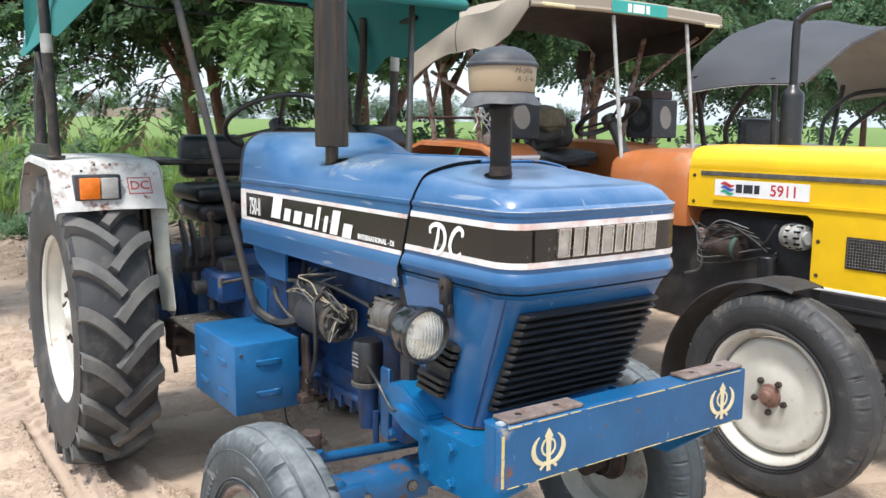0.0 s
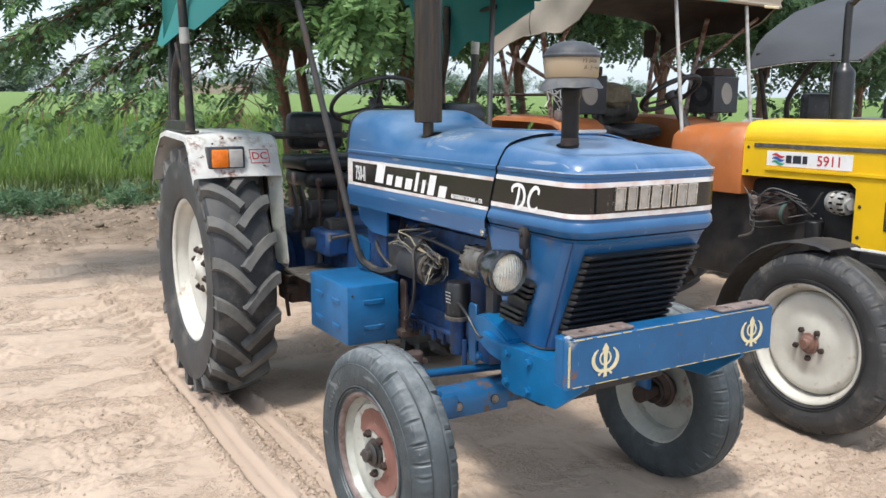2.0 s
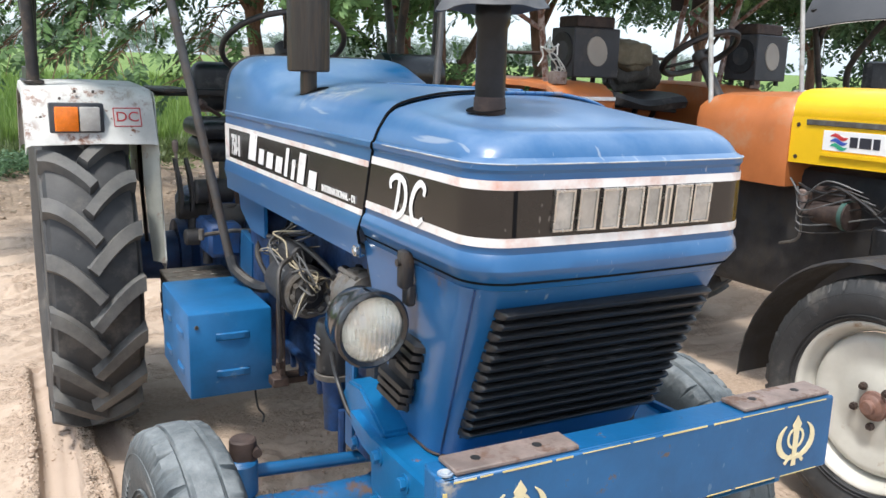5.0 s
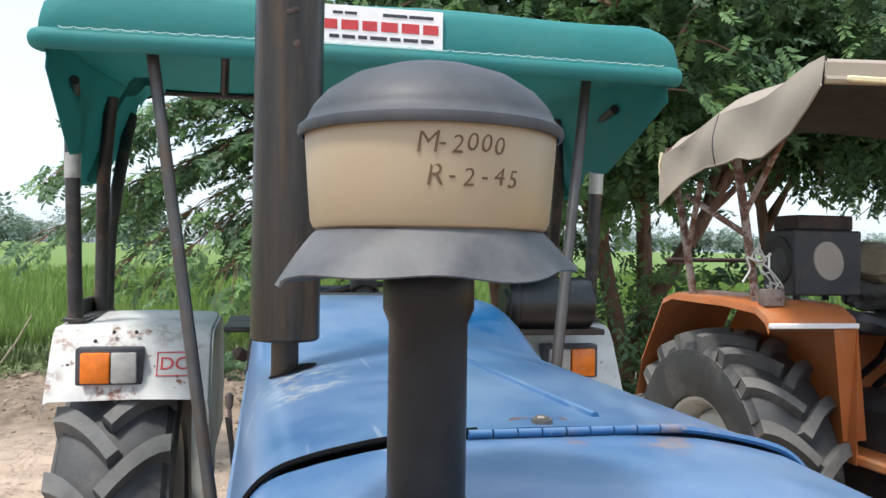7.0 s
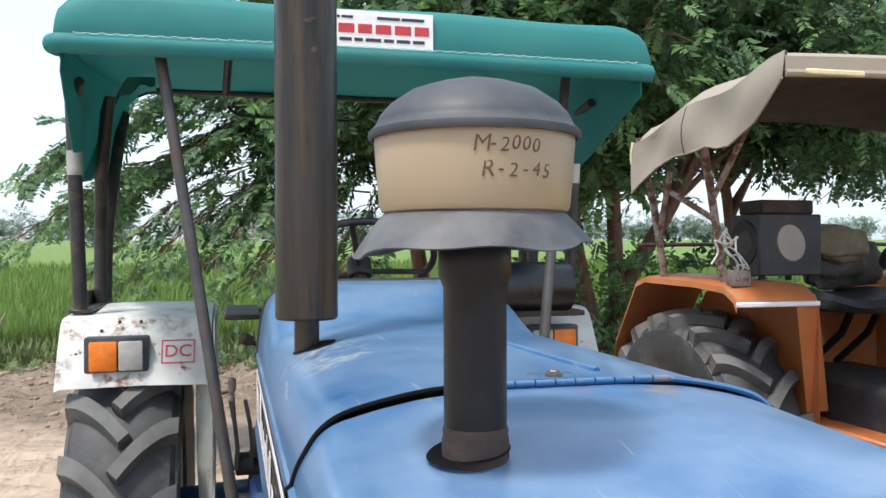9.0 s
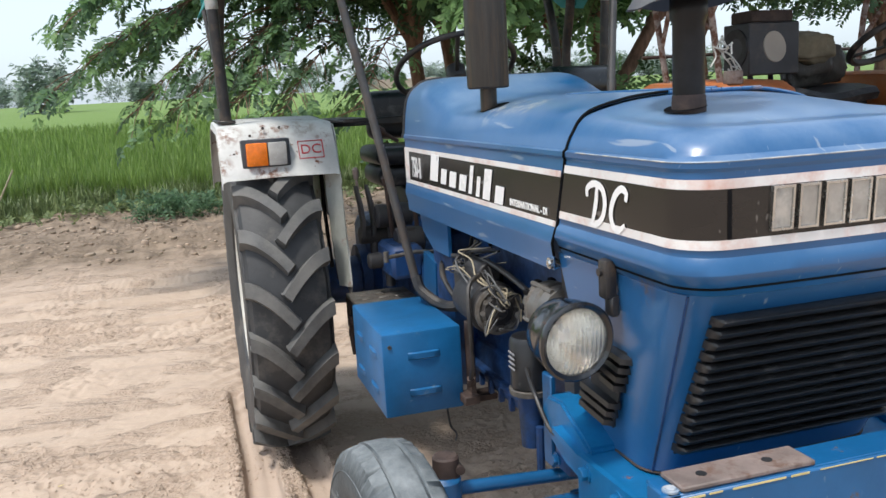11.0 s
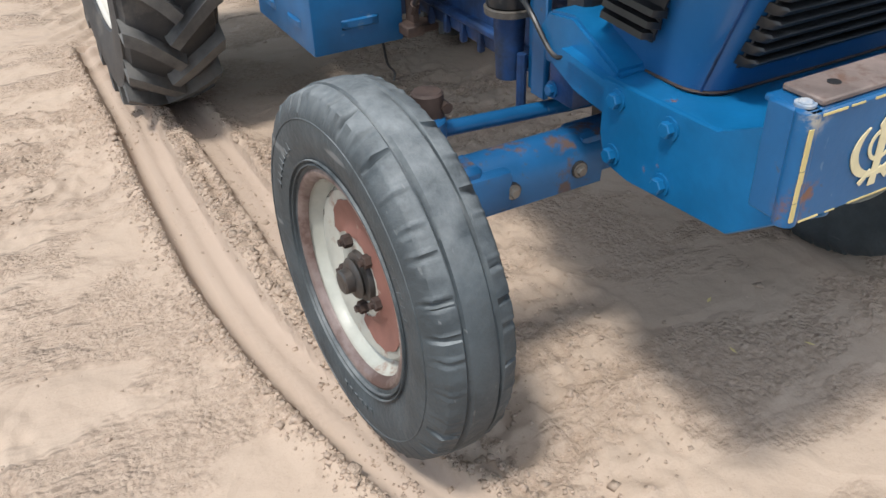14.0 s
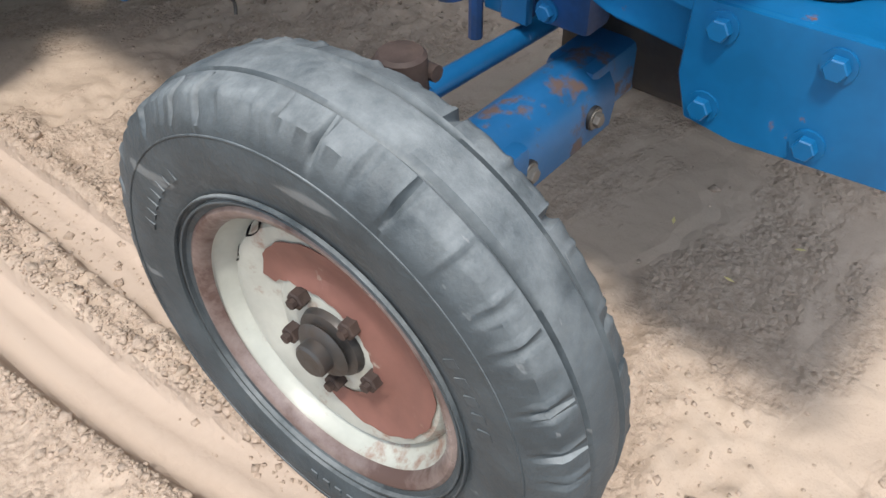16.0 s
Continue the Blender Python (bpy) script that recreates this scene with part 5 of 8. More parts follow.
for x in (-0.264, 0.337):
    khanda(facing((x, yb - 0.0008, 0.793), (1, 0, 0), (0, 0, 1)) @ Matrix.Diagonal((1.2, 1.0, 1, 1)), M_CREAMPAINT)
edge_rng = random.Random(4)
b = BM()
x = -0.378
while x < 0.42:
    w = edge_rng.uniform(0.015, 0.11)
    box(b, x, min(x + w, 0.425), yb - 0.0012, yb, 0.8585 + edge_rng.uniform(0, 0.002), 0.8615, 0)
    box(b, x, min(x + w - 0.006, 0.425), yb - 0.0012, yb, 0.7255, 0.7285 - edge_rng.uniform(0, 0.002), 0)
    x += w + edge_rng.uniform(0.004, 0.02)
z_ = 0.731
while z_ < 0.846:
    dz_ = edge_rng.uniform(0.014, 0.034)
    box(b, -0.3955 + edge_rng.uniform(-0.0004, 0.0008), -0.3892 + edge_rng.uniform(-0.001, 0.0006), yb - 0.0022, yb - 0.0002, z_, min(z_ + dz_, 0.848), 0)
    z_ += dz_ + edge_rng.choice((0.0, 0.0, 0.0, 0.0015))
part("yellow_edging", b, M_YELPAINT, bumper, "flaking yellow painted edging")
for s in (-1, 1):
    b = BM()
    out = [(-0.135, 0.742), (-0.375, 0.744), (-0.558, 0.840), (-0.558, 0.710), (-0.420, 0.608), (-0.210, 0.594), (-0.150, 0.600), (-0.134, 0.650)]
    slab(b, [(s * 0.322, y, z) for y, z in out], (-s * 0.012, 0, 0))
    bmesh.ops.bevel(b, geom=b.edges[:], offset=0.0025, segments=1, affect='EDGES')
    pl = part("side_plate", b, M_BLUE2, blue, "bright blue bolted side plate")
    for y, z in ((-0.172, 0.717), (-0.290, 0.717), (-0.170, 0.623), (-0.286, 0.624)):
        b = BM()
        bolt(b, (s * 0.322, y, z), (s, 0, 0), 0.0125, 0.014)
        part("bolt", b, M_BLUE2, pl)
b = BM()
# pan between the plates: it runs forward from under the shell and turns up to the bumper
rows = []
for y, z in ((-0.02, 0.757), (-0.14, 0.740), (-0.36, 0.728), (-0.47, 0.756), (-0.557, 0.806)):
    rows.append([Vector((x, y, z + (0.0 if abs(x) < 0.3 else -0.006))) for x in (-0.320, -0.30, -0.1, 0.1, 0.30, 0.320)])
skin(b, rows)
solid(b, 0.012)
part("front_pan", b, M_BLUE2, blue, "dusty blue front support pan")
b = BM()
box(b, -0.20, 0.20, -0.34, -0.06, 0.600, 0.700, 0.01)
box(b, -0.13, 0.13, -0.10, 0.14, 0.47, 0.72, 0.02, 2)
part("front_casting", b, M_DARKENG, blue)
for s in (-1, 1):
    # stepped frame horn beside the engine, rising behind the shell
    b = BM()
    slab(b, [(s * 0.30, y, z) for y, z in ((-0.14, 0.745), (-0.02, 0.800), (0.050, 0.792), (0.085, 0.745), (0.050, 0.705), (-0.03, 0.672), (-0.135, 0.660))], (-s * 0.085, 0, 0))
    bmesh.ops.bevel(b, geom=b.edges[:], offset=0.006, segments=2, affect='EDGES')
    part("frame_horn", b, M_BLUE2, blue)
    b = BM()
    box(b, *sorted((s * 0.215, s * 0.270)), 0.010, 0.085, 0.615, 0.735, 0.008, 2)
    part("mount_block", b, M_ENGINE, blue)
    b = BM()
    box(b, *sorted((s * 0.255, s * 0.268)), 0.100, 0.145, 0.60, 0.81, 0.003)
    box(b, *sorted((s * 0.232, s * 0.244)), 0.150, 0.190, 0.59, 0.79, 0.003)
    for y, z in ((0.07, 0.635), (0.07, 0.70)):
        bolt(b, (s * 0.270, y, z), (s, 0, 0), 0.011, 0.012)
    part("upright_plate", b, M_BLUE3, blue)

# ---- front axle ----
b = BM()
box(b, -0.24, 0.24, 0.010, 0.090, 0.468, 0.553, 0.012, 2)
part("axle_beam", b, M_AXLE, blue, "blue axle beam with flaking paint")
for s in (-1, 1):
    b = BM()
    slab(b, [(s * 0.20, y + 0.022, z - 0.004) for y, z in ((-0.022, 0.462), (-0.026, 0.500), (-0.023, 0.524), (-0.012, 0.544), (0.008, 0.557), (0.028, 0.561), (0.048, 0.557), (0.064, 0.544), (0.074, 0.524), (0.076, 0.500), (0.074, 0.462))], (s * 0.265, 0, 0))
    sleeve = part("axle_sleeve", b, M_AXLE, blue, "blue axle sleeve with rust patches")
    b = BM()
    box(b, *sorted((s * 0.40, s * 0.505)), -0.010, 0.064, 0.464, 0.542, 0.012, 2)
    part("axle_arm", b, M_AXLE, blue)
    for x, z in ((0.401, 0.498), (0.255, 0.500)):
        b = BM()
        cyl(b, (s * x, 0.000, z), (s * x, -0.0075, z), 0.017, n=18)
        part("washer", b, M_MATBLACK, sleeve)
        b = BM()
        bolt(b, (s * x, -0.0065, z), (0, -1, 0), 0.010, 0.011)
        part("bolt", b, M_ALU, sleeve)
    b = BM()
    cyl(b, (s * 0.522, 0.085, 0.345), (s * 0.522, 0.085, 0.640), 0.030, n=20, bevel=0.004)
    cyl(b, (s * 0.522, 0.085, 0.560), (s * 0.522, 0.085, 0.636), 0.036, n=20, bevel=0.004)
    box(b, *sorted((s * 0.455, s * 0.515)), 0.0, 0.07, 0.455, 0.56, 0.01)
    part("king_pin", b, M_AXLE, blue)
    b = BM()
    cyl(b, (s * 0.49, R_AXLE[1] - 0.01, R_AXLE[2]), (s * 0.60, R_AXLE[1], R_AXLE[2]), 0.034, 0.026, n=18)
    part("stub_axle", b, M_RUST, blue)
    b = BM()
    cyl(b, (s * 0.515, 0.090, 0.630), (s * 0.515, 0.090, 0.682), 0.029, 0.028, n=18, bevel=0.004)
    box(b, *sorted((s * 0.485, s * 0.535)), 0.085, 0.124, 0.645, 0.672, 0.006)
    cyl(b, (s * 0.492, 0.060, 0.655), (s * 0.492, 0.120, 0.655), 0.010, n=10)
    part("steering_arm", b, M_RUST, blue, "rusty clamped steering arm")
    b = BM()
    tube(b, [(s * 0.505, 0.118, 0.590), (s * 0.36, 0.120, 0.580), (s * 0.06, 0.120, 0.562)], 0.0150, n=14)
    part("tie_rod", b, M_BLUE3, blue)
b = BM()
box(b, -0.09, 0.09, 0.03, 0.16, 0.52, 0.64, 0.015)
part("pivot_bracket", b, M_DARKENG, blue)

# ---- engine ----
b = BM()
box(b, -0.165, 0.165, 0.10, 0.92, 0.66, 1.02, 0.02, 2)
box(b, -0.150, 0.150, 0.12, 0.90, 1.00, 1.08, 0.015, 2)
box(b, -0.185, 0.185, 0.10, 0.86, 0.565, 0.70, 0.03, 2)
for k in range(9):
    box(b, -0.196, -0.180, 0.14 + 0.078 * k, 0.155 + 0.078 * k, 0.565, 0.62, 0.003)
box(b, -0.205, 0.205, 0.10, 0.88, 0.615, 0.635, 0.006)
part("engine_block", b, M_ENGINE, blue, "oily blue engine block")
b = BM()
box(b, -0.24, 0.24, 0.86, 1.06, 0.53, 1.02, 0.03, 2)
box(b, -0.19, 0.19, 1.04, 1.82, 0.46, 0.86, 0.04, 2)
box(b, -0.25, 0.25, 1.80, 2.30, 0.45, 0.92, 0.05, 2)
for s in (-1, 1):
    cyl(b, (s * 0.24, 2.06, 0.655), (s * 0.56, 2.06, 0.655), 0.105, 0.085, n=24)
    cyl(b, (s * 0.25, 2.06, 0.655), (s * 0.29, 2.06, 0.655), 0.15, n=24)
part("gearbox", b, M_ENGINE, blue, "dirty blue gearbox and rear axle housing")
b = BM()
box(b, -0.25, 0.25, 0.01, 0.075, 0.76, 1.09, 0.01)
part("radiator", b, M_DARKENG, blue)
b = BM()
lathe(b, [(-0.005, 0.05), (0.0, 0.15), (0.01, 0.15), (0.01, 0.05)], (0, 0.085, 0.92), (0, 1, 0), 24)
part("fan", b, M_DARKENG, blue)
# alternator by the shell
b = BM()
A = Vector((-0.248, 0.110, 0.958))
lathe(b, [(-0.06, 0.03), (-0.056, 0.05), (-0.03, 0.056), (-0.026, 0.050), (-0.018, 0.050), (-0.014, 0.057), (0.014, 0.057), (0.018, 0.050), (0.028, 0.050), (0.032, 0.056), (0.056, 0.050), (0.062, 0.02), (0.062, 0)], A, (0, -1, 0.05), 30)
for k in range(4):
    a = k * math.pi / 2 + 0.5
    cyl(b, A + Vector((math.cos(a) * 0.055, 0.05, math.sin(a) * 0.055)), A + Vector((math.cos(a) * 0.055, -0.05, math.sin(a) * 0.055)), 0.006, n=8)
alt = part("alternator", b, M_ALU, blue, "dull ribbed aluminium alternator")
# black blocks stand for the dark inside the cooling slots
for k in range(10):
    a = 2 * math.pi * k / 10
    b = BM()
    q = A + Vector((math.cos(a) * 0.052, 0.045, math.sin(a) * 0.052))
    box(b, q.x - 0.006, q.x + 0.006, q.y - 0.012, q.y + 0.010, q.z - 0.006, q.z + 0.006, 0.002)
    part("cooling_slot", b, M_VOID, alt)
b = BM()
A = Vector((-0.255, 0.470, 0.880))
lathe(b, [(-0.16, 0.045), (-0.15, 0.060), (-0.02, 0.062), (-0.015, 0.068), (0.01, 0.068), (0.014, 0.058), (0.035, 0.056), (0.04, 0.040), (0.05, 0.036), (0.052, 0.015), (0.066, 0.012), (0.066, 0)], A, (0, -1, 0), 30)
cyl(b, A + Vector((0.01, 0.15, 0.075)), A + Vector((0.01, 0.04, 0.075)), 0.032, n=18, bevel=0.004)
part("starter_motor", b, M_DARKENG, blue, "greasy starter motor with bared end")
b = BM()
for k in range(10):
    a = 2 * math.pi * k / 10
    cyl(b, A + Vector((math.cos(a) * 0.042, -0.038, math.sin(a) * 0.042)), A + Vector((math.cos(a) * 0.046, -0.050, math.sin(a) * 0.046)), 0.007, n=8)
lathe(b, [(0.030, 0.055), (0.034, 0.062), (0.044, 0.062), (0.047, 0.054), (0.042, 0.046), (0.046, 0.034), (0.052, 0.02), (0.052, 0)], A, (0, -1, 0), 26)
part("end_cover", b, M_ALU, blue, "pale cast end cover with cooling holes")
for k in range(5):
    b = BM()
    q = [A + Vector((0.05 * math.cos(k * 1.3 + j), -0.055 - 0.01 * j, 0.05 * math.sin(k * 1.9 + j * 1.4))) for j in range(4)]
    tube(b, q, 0.0022, n=5, curve=4)
    part("wire", b, (M_WIREY, M_WIREG, M_HOSE)[k % 3], blue)
# oil filter with its stand
b = BM()
F = Vector((-0.256, 0.238, 0))
lathe(b, [(0.742, 0), (0.742, 0.040), (0.748, 0.046), (0.855, 0.046), (0.866, 0.040), (0.870, 0.02), (0.870, 0)], F, (0, 0, 1), 30)
filt = part("oil_filter", b, M_BLACK, blue, "black spin-on oil filter")
b = BM()
lathe(b, [(0.728, 0.03), (0.730, 0.049), (0.742, 0.050), (0.744, 0.044)], F, (0, 0, 1), 30)
part("filter_base", b, M_ALU, filt)
b = BM()
cyl(b, F + Vector((0, 0, 0.60)), F + Vector((0, 0, 0.73)), 0.026, 0.032, n=18)
tube(b, [F + Vector((0, 0.0, 0.62)), F + Vector((0.05, 0.0, 0.62)), F + Vector((0.1, 0.02, 0.62))], 0.014, n=10)
tube(b, [F + Vector((0.0, -0.045, 0.55)), F + Vector((0.0, -0.045, 0.66))], 0.010, n=8)
part("filter_stand", b, M_ENGINE, filt)
b = BM()
for k in range(4):
    box(b, -0.3055, -0.3035, 0.211, 0.246, 0.795 + 0.012 * k, 0.799 + 0.012 * k, 0)
tagged(part("filter_print", b, M_PRINTGREY, filt), kind="stuff")
# fuel pipes and wires
wr = random.Random(7)
for k in range(15):
    b = BM()
    y0 = 0.36 + 0.05 * wr.random()
    pts = [(-0.20 - 0.04 * wr.random(), 0.75 - 0.02 * k, 0.98 + 0.05 * wr.random())]
    for q in range(4):
        pts.append((-0.24 - 0.065 * wr.random(), 0.66 - 0.10 * q + 0.05 * wr.random(), 0.93 + 0.07 * wr.random() - 0.012 * q))
    pts.append((-0.26, y0, 0.89 + 0.04 * wr.random()))
    tube(b, pts, wr.choice((0.0018, 0.0025, 0.0035)), n=6, curve=5)
    part("wire", b, (M_HOSE, M_WIREY, M_WIREG, M_HOSE)[k % 4], blue)
for pts, r, m_ in (([(-0.21, 0.95, 0.94), (-0.25, 0.80, 0.96), (-0.24, 0.55, 0.985), (-0.25, 0.30, 0.975), (-0.262, 0.19, 0.965)], 0.007, M_HOSE),
                   ([(-0.26, 0.51, 0.965), (-0.318, 0.465, 0.945), (-0.332, 0.432, 0.87), (-0.325, 0.445, 0.79), (-0.30, 0.52, 0.71), (-0.285, 0.588, 0.655)], 0.0065, M_HOSE),
                   ([(-0.285, 0.585, 0.658), (-0.283, 0.592, 0.648), (-0.282, 0.602, 0.636)], 0.011, M_RUST),
                   ([(-0.17, 0.70, 1.00), (-0.20, 0.60, 1.03), (-0.19, 0.40, 1.04), (-0.18, 0.20, 1.03)], 0.006, M_HOSE),
                   ([(-0.28, 0.20, 0.80), (-0.305, 0.10, 0.78), (-0.30, 0.03, 0.72), (-0.29, -0.02, 0.74)], 0.005, M_HOSE),
                   ([(-0.326, 0.945, 0.875), (-0.315, 0.92, 0.835), (-0.27, 0.86, 0.80), (-0.24, 0.76, 0.82), (-0.20, 0.68, 0.86)], 0.017, M_HOSE),
                   ([(-0.17, 1.05, 0.95), (-0.25, 0.92, 0.90), (-0.25, 0.82, 0.84), (-0.22, 0.74, 0.80)], 0.008, M_HOSE),
                   ([(-0.16, 0.86, 1.04), (-0.20, 0.80, 0.95), (-0.22, 0.75, 0.88), (-0.20, 0.72, 0.80)], 0.005, M_ALU)):
    b = BM()
    tube(b, pts, r, n=8, curve=6)
    part("hose" if r > 0.0055 else "pipe", b, m_, blue)
# injection pump and blue ironwork behind
b = BM()
box(b, -0.24, -0.15, 0.62, 0.84, 0.80, 0.93, 0.012, 2)
for k in range(4):
    cyl(b, (-0.20, 0.65 + 0.05 * k, 0.92), (-0.20, 0.65 + 0.05 * k, 0.965), 0.011, n=10)
part("injection_pump", b, M_DARKENG, blue)
b = BM()
slab(b, [(-0.262, 0.80, 1.064), (-0.262, 1.09, 1.064), (-0.262, 1.06, 1.0), (-0.262, 0.95, 0.955), (-0.262, 0.80, 0.955)], (0.01, 0, 0))
part("lower_panel", b, M_BLUE, blue)
b = BM()
slab(b, [(-0.245, 1.00, 0.90), (-0.245, 1.13, 0.92), (-0.245, 1.16, 0.70), (-0.245, 1.02, 0.70)], (0.02, 0, 0))
part("steering_bracket", b, M_BLUE3, blue)
b = BM()
tube(b, [(-0.36, 1.16, 0.905), (-0.26, 1.18, 0.91), (-0.18, 1.20, 0.90)], 0.007, n=8)
cyl(b, (-0.365, 1.16, 0.89), (-0.365, 1.16, 0.925), 0.009, n=8)
part("pedal_rod", b, M_ALU, blue)

# ---- toolbox ----
b = BM()
box(b, -0.513, -0.288, 0.645, 1.035, 0.558, 0.794, 0.006, 2)
tool = part("toolbox", b, M_TOOLBOX, blue, "blue sheet-metal box with pressed louvres")


def louvre(at, right, w):
    m = facing(at, right, (0, 0, 1))
    bm = BM()
    rows = []
    for k in range(9):
        t = k / 8
        hgt = 0.007 * math.sin(math.pi * min(1, max(0, t))) ** 0.35
        x = (t - 0.5) * w
        rows.append([m @ Vector((x, 0.012, 0)), m @ Vector((x, 0.009, hgt)), m @ Vector((x, -0.006, hgt * 0.95)), m @ Vector((x, -0.010, 0))])
    skin(bm, rows, wrap=True)
    part("louvre", bm, M_TOOLBOX, tool)


for z in (0.724, 0.620):
    louvre((-0.396, 0.6445, z), (1, 0, 0), 0.092)
    for y in (0.755, 0.93):
        louvre((-0.5135, y, z - 0.006), (0, -1, 0), 0.085)
b = BM()
bolt(b, (-0.492, 0.645, 0.758), (0, -1, 0), 0.004, 0.003)
part("rivet", b, M_ALU, tool)
for y0, y1, x0, x1, z0, z1 in ((0.69, 0.75, -0.30, -0.17, 0.545, 0.565), (0.95, 1.00, -0.30, -0.17, 0.545, 0.565), (0.62, 0.665, -0.272, -0.258, 0.575, 0.80), (0.60, 0.665, -0.30, -0.255, 0.575, 0.60)):
    b = BM()
    box(b, x0, x1, y0, y1, z0, z1, 0.003)
    part("box_bracket", b, M_RUST, blue)
b = BM()
tube(b, [(-0.33, 0.68, 0.560), (-0.325, 0.67, 0.50), (-0.31, 0.665, 0.475), (-0.315, 0.66, 0.455)], 0.003, n=6, curve=4)
part("loose_strap", b, M_MATBLACK, blue)

# ---- fenders ----
for s in (-1, 1):
    fs = lambda x: s * x
    b = BM()
    # shell: front apron, flat top, sloping back, with a turned-down outer lip
    prof = [(1.606, 1.150), (1.614, 1.165), (1.690, 1.300), (1.715, 1.332), (1.745, 1.346), (2.150, 1.362), (2.260, 1.345), (2.420, 1.230), (2.520, 1.080)]
    rows = []
    for y, z in [(q + 0.035, w + 0.004) for q, w in prof]:
        rows.append([Vector((fs(0.840), y + 0.004, z - 0.030)), Vector((fs(0.836), y, z - 0.006)), Vector((fs(0.822), y, z)), Vector((fs(0.60), y, z + 0.004)), Vector((fs(0.424), y, z)), Vector((fs(0.408), y, z - 0.006)), Vector((fs(0.402), y + 0.004, z - 0.04))])
    skin(b, rows)
    solid(b, 0.003)
    fender = part("fender", b, M_WHITE, blue, "chipped white sheet-metal fender with rust spots")
    b = BM()
    slab(b, [(fs(0.403), y + 0.03, z) for y, z in ((1.600, 0.690), (1.575, 0.730), (1.660, 1.160), (1.700, 1.300), (1.735, 1.335), (2.150, 1.352), (2.260, 1.335), (2.40, 1.22), (2.40, 0.95), (1.92, 0.95), (1.78, 0.72))], (-s * 0.004, 0, 0))
    part("inner_panel", b, M_WHITE, fender)
    b = BM()
    tube(b, [(fs(0.418), 1.90, 1.33), (fs(0.420), 1.88, 1.15), (fs(0.418), 1.83, 0.90), (fs(0.415), 1.79, 0.72)], 0.010, n=8)
    tube(b, [(fs(0.43), 1.97, 1.33), (fs(0.43), 1.95, 1.0), (fs(0.425), 1.89, 0.75)], 0.008, n=8)
    part("fender_stay", b, M_RUST, fender)
    # front flange in worn grey paint, the tyre-side shade put into its colour
    b = BM()
    rows = []
    for t_, wd in ((0, 0.050), (0.25, 0.050), (0.6, 0.046), (1.0, 0.034)):
        y_, z_ = 1.672 - 0.055 * t_, 1.175 - 0.455 * t_
        rows.append([Vector((fs(0.402), y_ - 0.004, z_)), Vector((fs(0.402 + wd * 0.35), y_ + 0.014, z_)), Vector((fs(0.402 + wd), y_ + 0.055, z_))])
    skin(b, rows)
    solid(b, 0.003)
    part("front_flange", b, M_RIMOLD, fender, "grey-white front flange, dirt and shade in its colour")
    # indicator
    ix0, ix1, iz0, iz1, iy = 0.584, 0.760, 1.194, 1.297, 1.660
    b = BM()
    box(b, *sorted((fs(ix0), fs(ix1))), iy, iy + 0.055, iz0, iz1, 0.006, 2)
    ind = part("indicator", b, M_GREYPL, blue, "amber and clear indicator lamp in a grey housing")
    b = BM()
    box(b, *sorted((fs(ix0 + 0.084), fs(ix1 - 0.016))), iy - 0.020, iy + 0.004, iz0 + 0.007, iz1 - 0.012, 0.005, 2)
    part("amber_lens", b, M_AMBER, ind)
    b = BM()
    box(b, *sorted((fs(ix0 + 0.014), fs(ix0 + 0.081))), iy - 0.018, iy + 0.004, iz0 + 0.007, iz1 - 0.012, 0.005, 2)
    part("clear_lens", b, M_CLEARLENS, ind)
# red boxed letters on the right fender's apron
m = facing((-0.503, 1.696, 1.248), (1, 0, 0), (0, 0.56, 1))
m = Matrix.Translation((0, -0.006, 0)) @ m
part("lettering", mesh_text("DC", 0.055, m, 0.0006), M_RED, blue, "red painted letters DC in a red outline")
b = BM()
for x0, x1, y0, y1 in ((-0.047, 0.047, 0.034, 0.037), (-0.047, 0.047, -0.037, -0.034), (-0.047, -0.044, -0.037, 0.037), (0.044, 0.047, -0.037, 0.037)):
    box(b, x0, x1, y0, y1, -0.0005, 0.0008, 0, m=m)
part("letter_outline", b, M_RED, blue)
for x, z in ((-0.61, 1.339), (-0.67, 1.339), (-0.72, 1.314), (-0.555, 1.24), (-0.785, 1.25)):
    b = BM()
    bolt(b, (x, 1.727 if z > 1.3 else 1.647 + (z - 1.165) * 0.563, z - 0.004), (0, -1, 0.3), 0.0035, 0.003)
    part("fender_bolt", b, M_RUST, blue)

# ---- seat, wheel, levers ----
b = BM()
box(b, -0.17, 0.16, 2.17, 2.27, 1.24, 1.455, 0.045, 4)
seat_back = part("seat_backrest", b, M_VINYL, blue, "black vinyl backrest")
b = BM()
box(b, -0.21, 0.20, 1.84, 2.18, 1.06, 1.15, 0.04, 4)
box(b, -0.22, 0.21, 1.82, 2.20, 1.15, 1.225, 0.032, 3)
part("seat_cushion", b, M_VINYL, blue, "black vinyl seat cushion")
b = BM()
box(b, -0.08, 0.16, 1.90, 2.16, 0.92, 1.06, 0.02)
part("seat_base", b, M_DARKENG, blue)
b = BM()
box(b, -0.36, 0.36, 2.13, 2.17, 1.310, 1.340, 0.004)
box(b, -0.37, -0.26, 1.70, 2.20, 1.335, 1.350, 0.004)
part("cross_rail", b, M_POST, blue)
SW = Vector((0.0, 1.44, 1.512))
sd = Vector((0, 0.50, 0.86)).normalized()
u_, w_ = axes(sd)
b = BM()
tube(b, [SW + (u_ * math.cos(a) + w_ * math.sin(a)) * 0.215 for a in [2 * math.pi * k / 40 for k in range(41)]], 0.0105, n=10)
swheel = part("steering_wheel", b, M_HOSE, blue, "thin black steering wheel")
b = BM()
